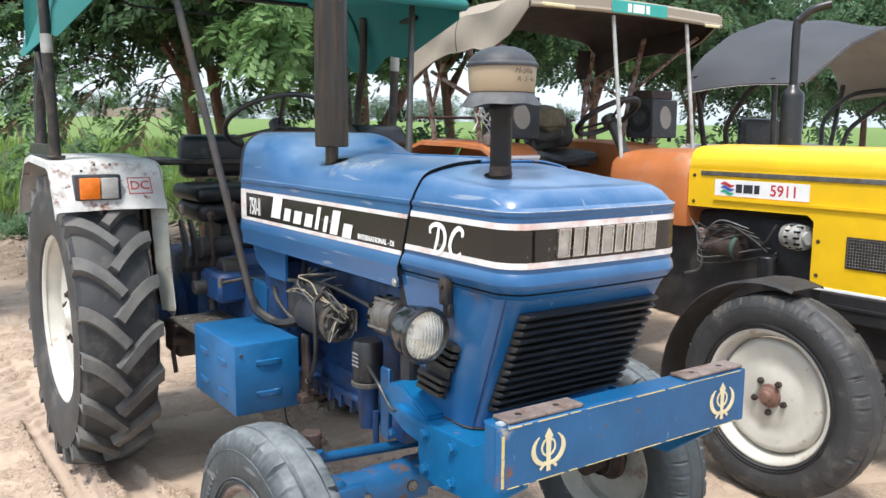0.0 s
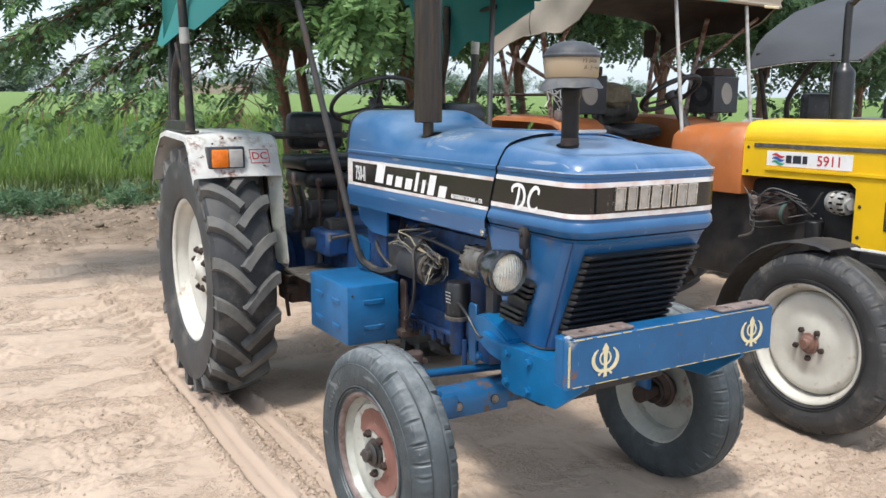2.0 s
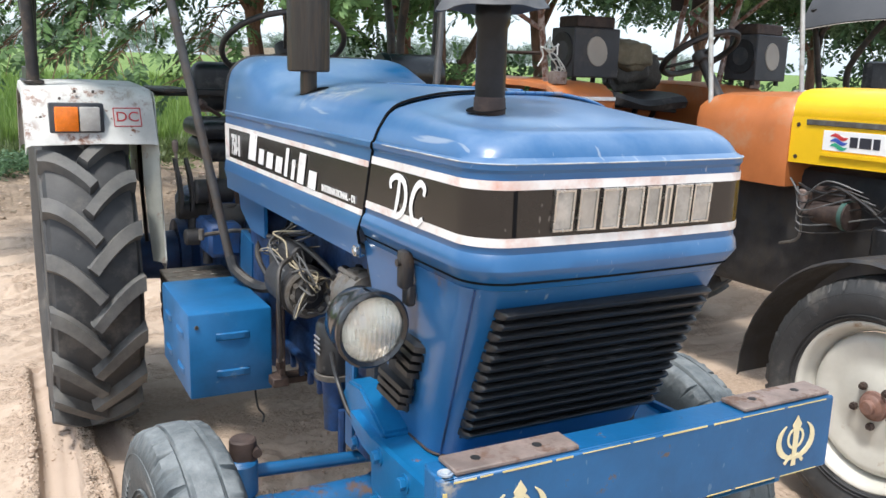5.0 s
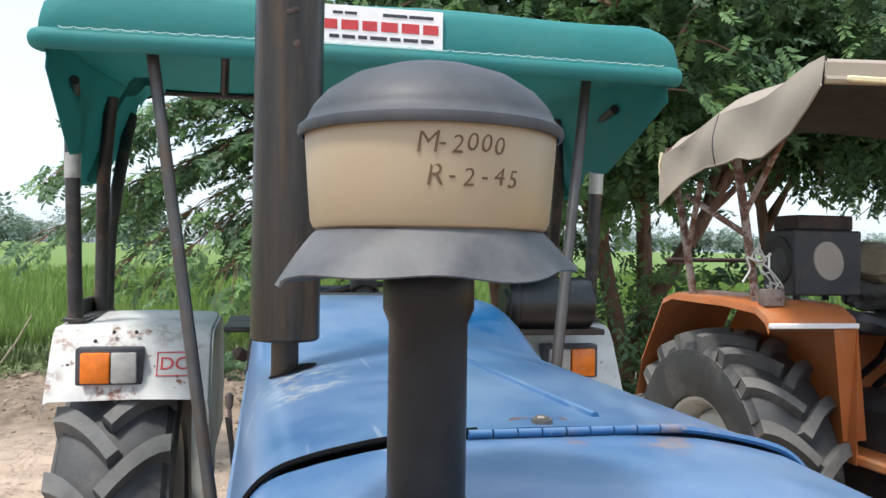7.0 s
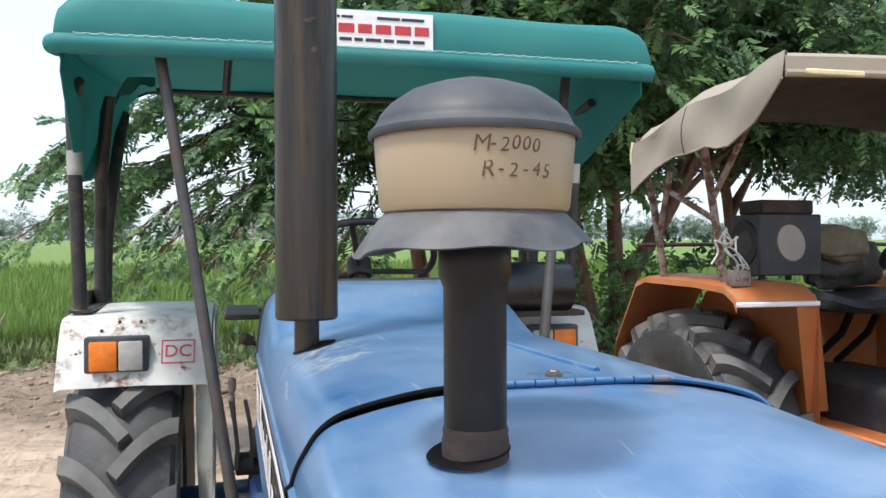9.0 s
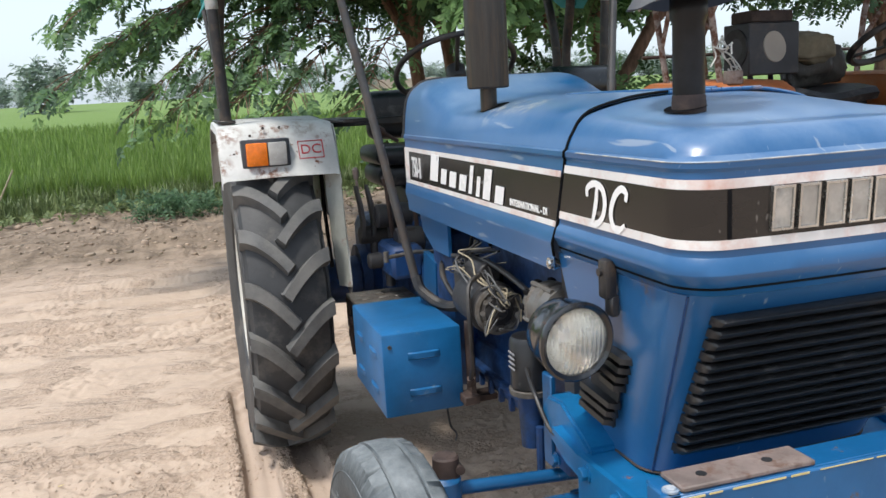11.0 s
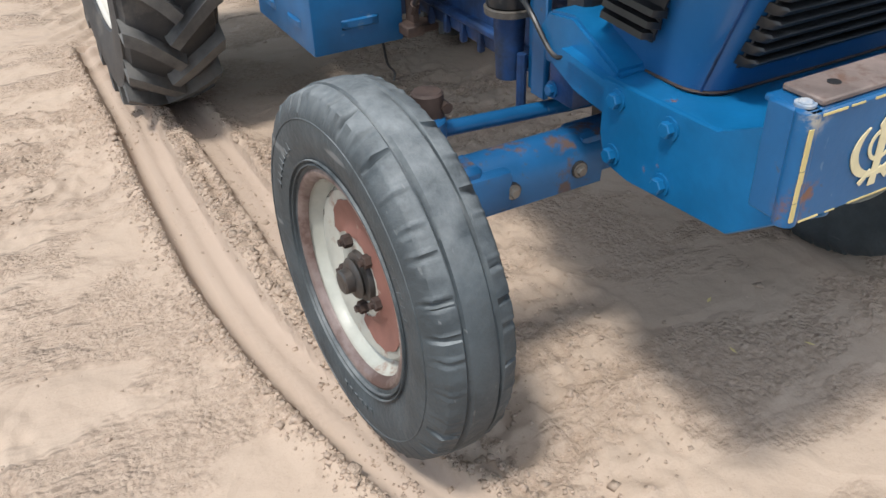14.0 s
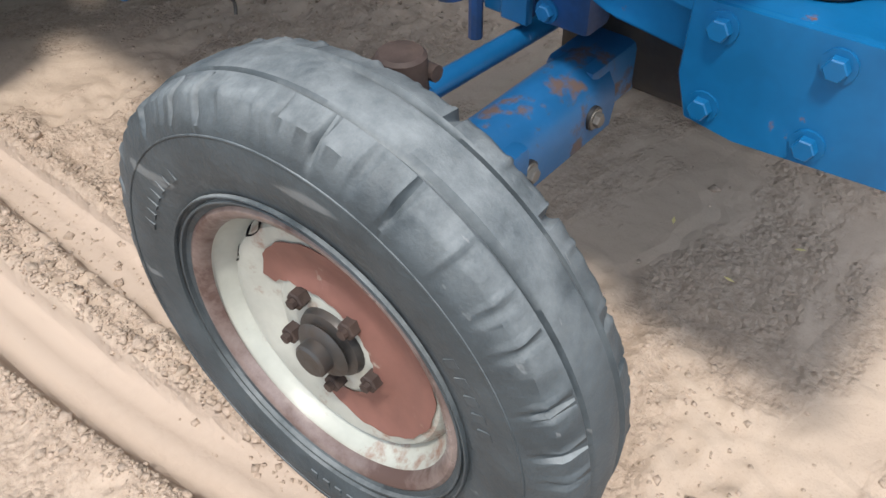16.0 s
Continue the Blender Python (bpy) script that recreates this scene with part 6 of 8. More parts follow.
for a in (0.3, 2.4, 4.5):
    tube(b, [SW - sd * 0.03, SW + (u_ * math.cos(a) + w_ * math.sin(a)) * 0.21], 0.008, n=8)
cyl(b, SW - sd * 0.05, SW + sd * 0.005, 0.035, n=18, bevel=0.004)
cyl(b, SW - sd * 0.40, SW - sd * 0.03, 0.022, n=14)
part("steering_column", b, M_HOSE, swheel)
for pts, r in (([(-0.14, 1.55, 0.86), (-0.17, 1.50, 1.05), (-0.18, 1.48, 1.16)], 0.009), ([(-0.22, 1.62, 0.84), (-0.25, 1.56, 1.02), (-0.26, 1.54, 1.12)], 0.008), ([(-0.24, 1.40, 1.27), (-0.31, 1.36, 1.31)], 0.007)):
    b = BM()
    tube(b, pts, r, n=8, curve=4)
    e = Vector(pts[-1])
    lathe(b, [(-0.02, 0.006), (-0.012, 0.015), (0.012, 0.016), (0.022, 0.008), (0.024, 0)], e, Vector(pts[-1]) - Vector(pts[-2]), 12)
    part("lever", b, M_RUST, blue)
# two curved control arms and a knobbed lever
for x, y in ((-0.345, 1.65), (-0.302, 1.66)):
    b = BM()
    rows = [[Vector((x + e_, y + dy, z)) for e_, dy in ((-0.006, -hw_), (0.006, -hw_), (0.006, hw_), (-0.006, hw_))] for z, hw_ in ((0.90, 0.020), (0.96, 0.026), (1.03, 0.028), (1.08, 0.020), (1.10, 0.008))]
    rows = [[p + Vector((0.012 * math.sin((p.z - 0.86) * 16), 0, 0)) for p in r_] for r_ in rows]
    skin(b, rows, wrap=True, caps=True)
    part("control_arm", b, M_DARKENG, blue)
b = BM()
tube(b, [(-0.340, 1.66, 1.02), (-0.347, 1.65, 1.12)], 0.006, n=8)
lathe(b, [(-0.022, 0.007), (-0.010, 0.011), (0.016, 0.012), (0.024, 0.006), (0.025, 0)], (-0.348, 1.65, 1.145), (0, 0, 1), 12)
part("knob_lever", b, M_RUSTPLATE, blue, "lever with a worn tan knob")
# hydraulic clutter between seat and wheel
b = BM()
for x, y, z, r, l_ in ((-0.22, 1.62, 0.98, 0.045, 0.14), (-0.28, 1.70, 0.90, 0.035, 0.12), (-0.20, 1.48, 0.90, 0.05, 0.10), (-0.27, 1.52, 0.83, 0.03, 0.16)):
    cyl(b, (x - l_ / 2, y, z), (x + l_ / 2, y, z), r, n=16, bevel=0.006)
    cyl(b, (x, y, z - 0.1), (x, y, z + r), r * 0.6, n=12)
# valve block in dark iron, the canopy's shade put into its colour
part("valve_block", b, M_DARKENG, blue)
b = BM()
box(b, -0.30, -0.18, 1.36, 1.58, 0.78, 0.90, 0.015)
part("hydraulic_housing", b, M_ENGINE, blue, "blue painted hydraulic housing")
# footboards
for s in (-1, 1):
    b = BM()
    box(b, *sorted((s * 0.20, s * 0.43)), 1.06, 1.60, 0.690, 0.702, 0.003)
    for k in range(7):
        for q in range(3):
            box(b, *sorted((s * (0.235 + 0.06 * q), s * (0.275 + 0.06 * q))), 1.10 + 0.07 * k, 1.115 + 0.07 * k, 0.701, 0.706, 0.002)
    part("footboard", b, M_ALU, blue, "worn chequered steel footboard")
    b = BM()
    box(b, *sorted((s * 0.30, s * 0.40)), 1.60, 1.78, 0.52, 0.66, 0.01)
    tube(b, [(s * 0.40, 1.62, 0.62), (s * 0.42, 1.60, 0.55), (s * 0.41, 1.60, 0.46)], 0.010, n=8)
    cyl(b, (s * 0.37, 1.58, 0.60), (s * 0.43, 1.58, 0.60), 0.022, n=12)
    part("brake_linkage", b, M_RUST, blue)
# black drum on the left fender
b = BM()
lathe(b, [(-0.13, 0), (-0.13, 0.078), (-0.120, 0.084), (-0.105, 0.084), (-0.100, 0.080), (0.12, 0.080), (0.13, 0.074), (0.13, 0)], (0.575, 1.62, 1.425), (1, 0, 0), 32)
lathe(b, [(-0.137, 0), (-0.137, 0.045), (-0.130, 0.05)], (0.575, 1.62, 1.425), (1, 0, 0), 24)
part("drum", b, M_BLACK, blue, "black plastic cylinder on the fender")
b = BM()
box(b, 0.38, 0.74, 1.56, 1.70, 1.335, 1.352, 0.003)
part("drum_shelf", b, M_RUST, blue)

# ---- roof frame and canopy ----
CF, CB, CT = 1.110, 2.46, 2.128       # front, back and height of the cloth
canopy = root("tractor_canopy", (0, 1.85, 1.36), "teal canvas canopy with stitched edges on dark steel tubes", "canopy")
for s in (-1, 1):
    for pts, r in (([(0.793, 1.822, 1.355), (0.804, 1.811, 1.72), (0.815, 1.80, 2.08)], 0.021),
                   ([(0.785, 2.16, 1.36), (0.782, 2.15, 1.60), (0.765, 2.06, 1.80), (0.735, 2.00, 2.05)], 0.021),
                   ([(0.780, 2.25, 1.36), (0.772, 2.24, 1.62), (0.75, 2.28, 1.85), (0.73, 2.36, 2.05)], 0.021)):
        b = BM()
        tube(b, [(s * x, y, z) for x, y, z in pts], r, n=14, curve=5)
        part("post", b, M_POST, canopy, "dark steel tube post")
    b = BM()
    cyl(b, (s * 0.8055, 1.8095, 1.775), (s * 0.8078, 1.8072, 1.848), 0.0232, n=16)
    part("white_tape", b, M_PALEPOLE, canopy)
    b = BM()
    box(b, *sorted((s * 0.760, s * 0.826)), 1.80, 2.29, 1.358, 1.370, 0.003)
    box(b, *sorted((s * 0.806, s * 0.816)), 1.82, 2.27, 1.366, 1.416, 0.003)
    part("foot_plate", b, M_POST, canopy)
    b = BM()
    tube(b, [(s * 0.513, 1.169, 2.03), (s * 0.424, 1.064, 1.48), (s * 0.325, 0.945, 0.86)] if s < 0 else [(s * 0.549, 1.248, 2.03), (s * 0.406, 1.054, 1.30), (s * 0.34, 0.97, 0.95)], 0.0135, n=12)
    part("front_pole", b, M_POLE, canopy, "slanting grey steel front pole")
    b = BM()
    tube(b, [(s * 0.745, 1.52, 2.004), (s * 0.800, 1.81, 2.000)], 0.013, n=10)
    part("roof_rail", b, M_POST, canopy)
    b = BM()
    tube(b, [(s * 0.83, 1.88, 1.78), (s * 0.815, 1.83, 1.62), (s * 0.80, 1.82, 1.50)], 0.010, n=8)
    part("flap_strut", b, M_POST, canopy)
for y, z in ((CF + 0.06, 2.075), (CB - 0.05, 2.148)):
    b = BM()
    tube(b, [(-0.62, y, z), (0.62, y, z)], 0.012, n=8)
    part("roof_cross_tube", b, M_POST, canopy)
b = BM()
tube(b, [(-0.35, CF + 0.06, 2.05), (-0.36, CF + 0.22, 1.955)], 0.010, n=8)
part("roof_strut", b, M_POST, canopy)


def roof_row(y, t):
    """Cross-section of the roof cloth at depth y; t from 0 at the front to 1 at the back."""
    out = []
    wide = 0.715 + 0.055 * math.sin(math.pi * min(1, t * 1.3 + 0.1))
    for k in range(25):
        u = math.sin((k / 24 * 2 - 1) * math.pi / 2)
        z = CT + 0.012 + 0.03 * (1 - u * u) * math.sin(math.pi * t) + 0.022 * t
        if abs(u) > 0.86:
            z -= 0.060 * (1 - math.sqrt(max(0.0, 1 - ((abs(u) - 0.86) / 0.14) ** 2)))
        out.append(Vector((u * wide, y, z + 0.004 * math.sin(7 * u + 3 * t))))
    return out


b = BM()
rows = []
n_ = 18
front_lip = roof_row(CF, 0)
for dy, z in ((0.012, 2.010), (0.0, 2.020), (-0.004, 2.030)):
    rows.append([Vector((p.x, p.y + dy, z)) for p in front_lip])
rows.append([p + Vector((0, 0.000, -0.04)) * 0.75 for p in front_lip])
rows.append([p + Vector((0, 0.014, -0.008)) for p in front_lip])
for k in range(n_ + 1):
    t = k / n_
    rows.append(roof_row(CF + 0.03 + (CB - CF - 0.03) * t, t))
rows.append([p + Vector((0, 0.006, -0.008)) for p in rows[-1]])
skin(b, rows)
solid(b, 0.004)
part("roof_cloth", b, M_TEAL, canopy, "teal canvas roof")
# padded roll along the front edge with white stitching
b = BM()
bead = [Vector((p.x, p.y + 0.004, 2.017 - 0.006 * abs(p.x))) for p in front_lip[1:-1]]
for s, at_end in ((-1, 0), (1, len(bead))):
    wrap_ = [Vector((s * 0.734, CF + 0.010, 2.012)), Vector((s * 0.738, CF + 0.030, 2.014)), Vector((s * 0.736, CF + 0.075, 2.020))]
    bead[at_end:at_end] = wrap_[::-1] if s < 0 else wrap_
tube(b, bead, 0.023, n=14)
part("edge_roll", b, M_TEAL, canopy)
b = BM()
for k in range(44):
    x0 = -0.69 + k * 0.0314
    y_, z = CF - 0.0115, 2.0395 - 0.006 * abs(x0)
    tube(b, [(x0, y_, z), (x0 + 0.007, y_ - 0.003, z - 0.0035), (x0 + 0.021, y_ - 0.003, z - 0.0035), (x0 + 0.029, y_, z)], 0.0012, n=5)
part("stitching", b, M_STITCH, canopy)
# side flaps, drawn in to the posts, with a ragged inner edge
for s in (-1, 1):
    b = BM()
    rows = []
    for k in range(29):
        t = k / 28
        y = CF + 0.035 + (CB - CF - 0.075) * t
        hem = Vector((s * float(np.interp(y, (1.11, 1.68, 1.85, 2.10, 2.30, 2.43), (0.722, 0.790, 0.790, 0.850, 0.830, 0.76))), y,
                      float(np.interp(y, (1.11, 1.68, 1.85, 2.10, 2.30, 2.43), (1.965, 1.828, 1.852, 1.775, 1.80, 1.95)))))
        top = roof_row(y, (y - CF - 0.03) / (CB - CF - 0.03))[-1 if s > 0 else 0] + Vector((0, 0, 0.004))
        rows.append([top.lerp(hem, q) + Vector((s * 0.006 * math.sin(9 * t + 5 * q), 0, 0)) * q * (1 - q) * 4 for q in (0, 0.2, 0.4, 0.6, 0.8, 1)])
    skin(b, rows)
    solid(b, 0.003)
    part("side_flap", b, M_TEAL, canopy, "drooping teal side flap")
# back lining with an arched opening, ragged where it hangs down beside the posts
yb_ = CB - 0.02
b = BM()
hem = [p + Vector((0, 0.004, -0.010)) for p in roof_row(CB, 1)]
tube(b, hem[2:-2], 0.0048, n=6)
part("back_hem", b, M_MATBLACK, canopy, "black bound hem of the roof's back edge")
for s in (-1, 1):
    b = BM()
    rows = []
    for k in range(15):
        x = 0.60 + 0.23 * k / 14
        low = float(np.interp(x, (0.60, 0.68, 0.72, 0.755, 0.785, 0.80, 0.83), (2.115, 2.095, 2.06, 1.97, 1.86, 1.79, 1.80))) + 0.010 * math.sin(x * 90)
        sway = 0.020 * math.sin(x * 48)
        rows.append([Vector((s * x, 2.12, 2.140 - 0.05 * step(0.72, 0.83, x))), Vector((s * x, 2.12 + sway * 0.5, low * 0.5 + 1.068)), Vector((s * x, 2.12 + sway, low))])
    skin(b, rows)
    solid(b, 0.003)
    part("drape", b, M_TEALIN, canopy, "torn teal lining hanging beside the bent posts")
b = BM()
tube(b, [(-0.36, yb_ - 0.03, 2.10), (-0.33, yb_ - 0.04, 2.072), (-0.26, yb_ - 0.04, 2.062), (0.08, yb_ - 0.04, 2.058), (0.15, yb_ - 0.04, 2.07), (0.18, yb_ - 0.03, 2.10)], 0.006, n=8, curve=4)
part("wire_loop", b, M_MATBLACK, canopy)
# sticker on the front valance
b = BM()
box(b, -0.144, 0.138, CF - 0.0075, CF - 0.0045, 2.036, 2.126, 0)
stk = part("sticker", b, M_STICKER, canopy, "white vinyl sticker with rows of red and dark bars")
m = Matrix.Scale(1.13, 4, (1, 0, 0)) @ facing((-0.003, CF - 0.008, 2.082), (1, 0, 0), (0, 0, 1))
b = BM()
plain_bars(b, m, [0.026, 0.034, 0.030, 0.034, 0.036, 0.032], 0.022, 0.008, 0.001)
tagged(part("sticker_print", b, M_RED, stk), kind="stuff")
b = BM()
plain_bars(b, Matrix.Translation((0, 0, -0.027)) @ m, [0.020, 0.026, 0.018, 0.034, 0.022, 0.030, 0.026], 0.008, 0.006, 0.001)
plain_bars(b, Matrix.Translation((0.060, 0, 0.027)) @ m, [0.05, 0.05], 0.007, 0.004, 0.001)
plain_bars(b, Matrix.Translation((-0.085, 0, 0.027)) @ m, [0.02, 0.024], 0.006, 0.004, 0.001)
tagged(part("sticker_print", b, M_INK, stk), kind="stuff")

# ---- yellow and orange tractor beside it ----
BX = 2.36                      # its middle line
yel = root("tractor", (BX, 1.1, 0), "yellow and orange tractor with beige canopy, parked beside the blue one", "tractor")
for s in (-1, 1):
    wheel(yel, (BX + s * 0.717, 0.123, 0.415), 0.42, 0.205, 0.268, s, "front", M_RUBBERB, M_RIMWHITE, M_RIMWHITE, "white steel front wheel", M_HUBTIP)
    wheel(yel, (BX + s * 0.570, 2.567, 0.63), 0.635, 0.34, 0.33, s, "rear", M_RUBBER, M_RIMWHITE, M_RIMWHITE, "pale steel rear wheel")
    b = BM()
    rows = []
    for k in range(13):
        a = math.radians(12 - 108 * k / 12)
        r = 0.46 + 0.07 * k / 12
        c = Vector((BX + s * 0.700, 0.123, 0.415))
        rows.append([c + Vector((x, math.cos(a + math.pi / 2 - 0.0) * -r * -1, math.sin(a + math.pi / 2) * r)) * 1.0 + Vector((0, 0, dz)) for x, dz in ((-0.112, -0.010), (-0.10, 0.0), (0.10, 0.0), (0.112, -0.010))])
    skin(b, rows)
    solid(b, 0.004)
    part("front_mudguard", b, M_DARKENG, yel, "dusty dark steel front mudguard")
# bonnet: flat-sided, gently crowned, with a tinwork skirt cut out over the engine
b = BM()
rows = []
for y in [0.95 - 1.55 * k / 14 for k in range(15)]:
    f = step(-0.30, -0.62, y)
    hw = 0.295 - 0.02 * f
    top = 1.412 - 0.05 * f
    sec = [(hw, 1.285), (hw + 0.004, 1.300), (hw + 0.001, 1.335), (hw - 0.012, 1.368), (hw - 0.04, 1.392), (hw - 0.09, 1.404)]
    pts = [Vector((BX - x, y, z - (1.412 - top) * (z - 1.285) / 0.12)) for x, z in sec] + [Vector((BX, y, top))]
    rows.append(pts + [Vector((2 * BX - p.x, y, p.z)) for p in pts[-2::-1]])
skin(b, rows, caps=False)
b.faces.new([v for v in b.verts[:][-len(rows[0]):]])
solid(b, 0.003)
yhood = part("bonnet", b, M_YELLOW, yel, "glossy yellow bonnet top")
for s in (-1, 1):
    x = BX + s * 0.298
    b = BM()
    slab(b, [(x, y, z) for y, z in ((0.955, 1.105), (0.955, 1.292), (-0.60, 1.292), (-0.60, 0.800), (0.268, 0.800), (0.268, 1.085), (0.300, 1.110))], (-s * 0.004, 0, 0))
    side = part("side_panel", b, M_YELLOW, yel, "yellow bonnet side panel")
    b = BM()
    box(b, *sorted((x, x + s * 0.006)), -0.60, 0.88, 1.262, 1.284, 0.002)
    part("trim_strip", b, M_ALU, side)
    b = BM()
    slab(b, [(x, 0.80, 1.145), (x, 0.80, 1.160), (x, -0.60, 1.160), (x, -0.60, 1.145)], (s * 0.010, 0, 0))
    part("pressed_rib", b, M_YELLOW, side)
    b = BM()
    box(b, *sorted((x, x + s * 0.003)), 0.295, 0.795, 1.168, 1.246, 0)
    dec = part("decal", b, M_STICKER, side, "white decal with coloured waves and bars")
    if s < 0:
        m = facing((x - 0.0035, 0.545, 1.207), (0, -1, 0), (0, 0, 1))
        for col, widths, dx in ((M_INK, [0.034, 0.050, 0.028], -0.065),):
            b = BM()
            plain_bars(b, Matrix.Translation((0, -dx - 0.0, 0)) @ m, widths, 0.040, 0.008, 0.0008)
            tagged(part("decal_print", b, col, dec), kind="stuff")
        part("decal_print", mesh_text("5911", 0.072, Matrix.Translation((0, -0.125, -0.002)) @ m, 0.0008, fat=0.0008), M_RED, dec)
        for k, col in enumerate((M_RED, M_BLUEINK, M_GREEN)):
            b = BM()
            rows = []
            for q in range(9):
                t = q / 8
                yy = 0.018 - 0.019 * k + 0.006 * math.sin(t * 6.3) - 0.004 * t
                wv = 0.006 * (0.4 + math.sin(math.pi * t))
                rows.append([m @ Vector((-0.215 + 0.075 * t, yy - wv, 0)), m @ Vector((-0.215 + 0.075 * t, yy + wv, 0)), m @ Vector((-0.215 + 0.075 * t, yy + wv, 0.0012)), m @ Vector((-0.215 + 0.075 * t, yy - wv, 0.0012))])
            skin(b, rows, wrap=True, caps=True)
            tagged(part("decal_print", b, col, dec), kind="stuff")
    b = BM()
    box(b, *sorted((x + s * 0.002, x + s * 0.006)), -0.28, 0.110, 0.900, 1.035, 0.01)
    msh = part("mesh_grille", b, M_MATBLACK, side, "black wire-mesh side grille")
    b = BM()
    for k in range(30):
        yy = -0.27 + 0.0128 * k
        cyl(b, (x + s * 0.007, yy, 0.905), (x + s * 0.007, yy, 1.03), 0.0015, n=4)
    for k in range(10):
        cyl(b, (x + s * 0.007, -0.275, 0.91 + 0.013 * k), (x + s * 0.007, 0.105, 0.91 + 0.013 * k), 0.0015, n=4)
    part("wire_mesh", b, M_ALU, msh)
    for y, z in ((0.92, 1.13), (0.92, 1.26), (0.24, 1.00), (0.24, 0.85)):
        b = BM()
        bolt(b, (x, y, z), (s, 0, 0), 0.006, 0.005)
        part("bolt", b, M_RUST, side)
    b = BM()
    box(b, *sorted((x - s * 0.02, x + s * 0.03)), -0.70, 0.20, 0.67, 0.79, 0.006)
    box(b, *sorted((x + s * 0.028, x + s * 0.036)), -0.66, 0.16, 0.725, 0.742, 0.003)
    part("frame_rail", b, M_MATBLACK, yel)
    b = BM()
    box(b, *sorted((x - s * 0.01, x + s * 0.004)), -0.62, 0.268, 0.787, 0.802, 0.002)
    part("white_strip", b, M_STICKER, side)
b = BM()
box(b, BX - 0.285, BX + 0.285, -0.60, -0.56, 0.78, 1.36, 0.02)
part("nose_panel", b, M_YELLOW, yel)
# orange cowl and tank
b = BM()
rows = []
for y, g in ((0.955, 0.0), (0.975, 0.012), (1.05, 0.014), (1.25, 0.014), (1.42, 0.008), (1.50, -0.015)):
    sec = [(0.300 + g, 1.000), (0.306 + g, 1.06), (0.306 + g, 1.25), (0.292 + g, 1.308), (0.25 + g, 1.352 + g), (0.16, 1.366 + g), (0, 1.372 + g)]
    pts = [Vector((BX - x, y, z)) for x, z in sec]
    rows.append(pts + [Vector((2 * BX - p.x, y, p.z)) for p in pts[-2::-1]])
skin(b, rows, wrap=True, caps=True)
part("cowl", b, M_ORANGE, yel, "faded orange fuel-tank cowl")
b = BM()
box(b, BX - 0.20, BX + 0.20, -0.55, 1.45, 0.50, 1.08, 0.04, 2)
box(b, BX - 0.26, BX + 0.26, 1.40, 2.80, 0.55, 1.00, 0.05, 2)
cyl(b, (BX - 0.62, 0.123, 0.415), (BX + 0.62, 0.123, 0.415), 0.05, n=14)
cyl(b, (BX - 0.5, 2.567, 0.63), (BX + 0.5, 2.567, 0.63), 0.10, n=18)
box(b, BX - 0.55, BX + 0.55, 0.04, 0.16, 0.40, 0.52, 0.02)
part("engine_block", b, M_DARKENG, yel, "greasy black engine and gearbox")
b = BM()
A = Vector((BX - 0.275, 0.72, 0.92))
lathe(b, [(-0.09, 0.03), (-0.085, 0.05), (0.05, 0.05), (0.055, 0.058), (0.075, 0.058), (0.08, 0.03), (0.085, 0)], A, (0, -1, 0), 26)
box(b, A.x - 0.03, A.x + 0.06, A.y - 0.06, A.y + 0.10, A.z + 0.04, A.z + 0.10, 0.01)
part("fuel_pump", b, M_RUST, yel, "dull metal pump with green cap")
b = BM()
lathe(b, [(0.046, 0.05), (0.050, 0.0595), (0.068, 0.0595), (0.070, 0.05)], A, (0, -1, 0), 26)
part("green_cap", b, mat("green_enamel", (0.025, 0.11, 0.09), 0.45, vary=0.4, dust=(0.06, 0.055, 0.05), dust_amount=0.4), yel)
b = BM()
A = Vector((BX - 0.26, 0.36, 1.005))
lathe(b, [(-0.07, 0.02), (-0.065, 0.055), (-0.03, 0.062), (-0.02, 0.054), (0.0, 0.054), (0.01, 0.062), (0.045, 0.055), (0.05, 0.03), (0.07, 0.03), (0.07, 0)], A, (-0.3, -1, 0), 28)
alt = part("alternator", b, M_PALEPOLE, yel, "ribbed grey alternator")
# slot openings drawn as black blocks, their inner dark put into the colour
for k in range(12):
    a = 2 * math.pi * k / 12
    for yy in (0.035, -0.028):
        b = BM()
        q = A + Vector((math.cos(a) * 0.055 + 0.3 * yy, yy, math.sin(a) * 0.055))
        box(b, q.x - 0.005, q.x + 0.005, q.y - 0.014, q.y + 0.014, q.z - 0.005, q.z + 0.005, 0.001)
        part("cooling_slot", b, M_VOID, alt)
for k in range(6):
    b = BM()
    tube(b, [(BX - 0.30, 0.93 - 0.02 * k, 1.04 - 0.015 * k), (BX - 0.325, 0.84, 0.98 - 0.03 * k), (BX - 0.32 + 0.01 * k, 0.74 - 0.05 * k, 1.05 - 0.03 * k), (BX - 0.29, 0.60 - 0.03 * k, 1.02 - 0.02 * k)], 0.0035, n=5, curve=5)
    part("wire", b, (M_WIREG, M_HOSE)[k % 2], yel)
b = BM()
cyl(b, (BX - 0.285, 0.86, 0.90), (BX - 0.285, 0.86, 1.00), 0.028, n=14, bevel=0.005)
part("filter_bowl", b, M_RUSTPLATE, yel)
b = BM()
cyl(b, (BX - 0.27, 0.50, 0.78), (BX - 0.27, 0.50, 0.90), 0.045, n=20, bevel=0.006)
part("oil_filter", b, M_BLACK, yel)
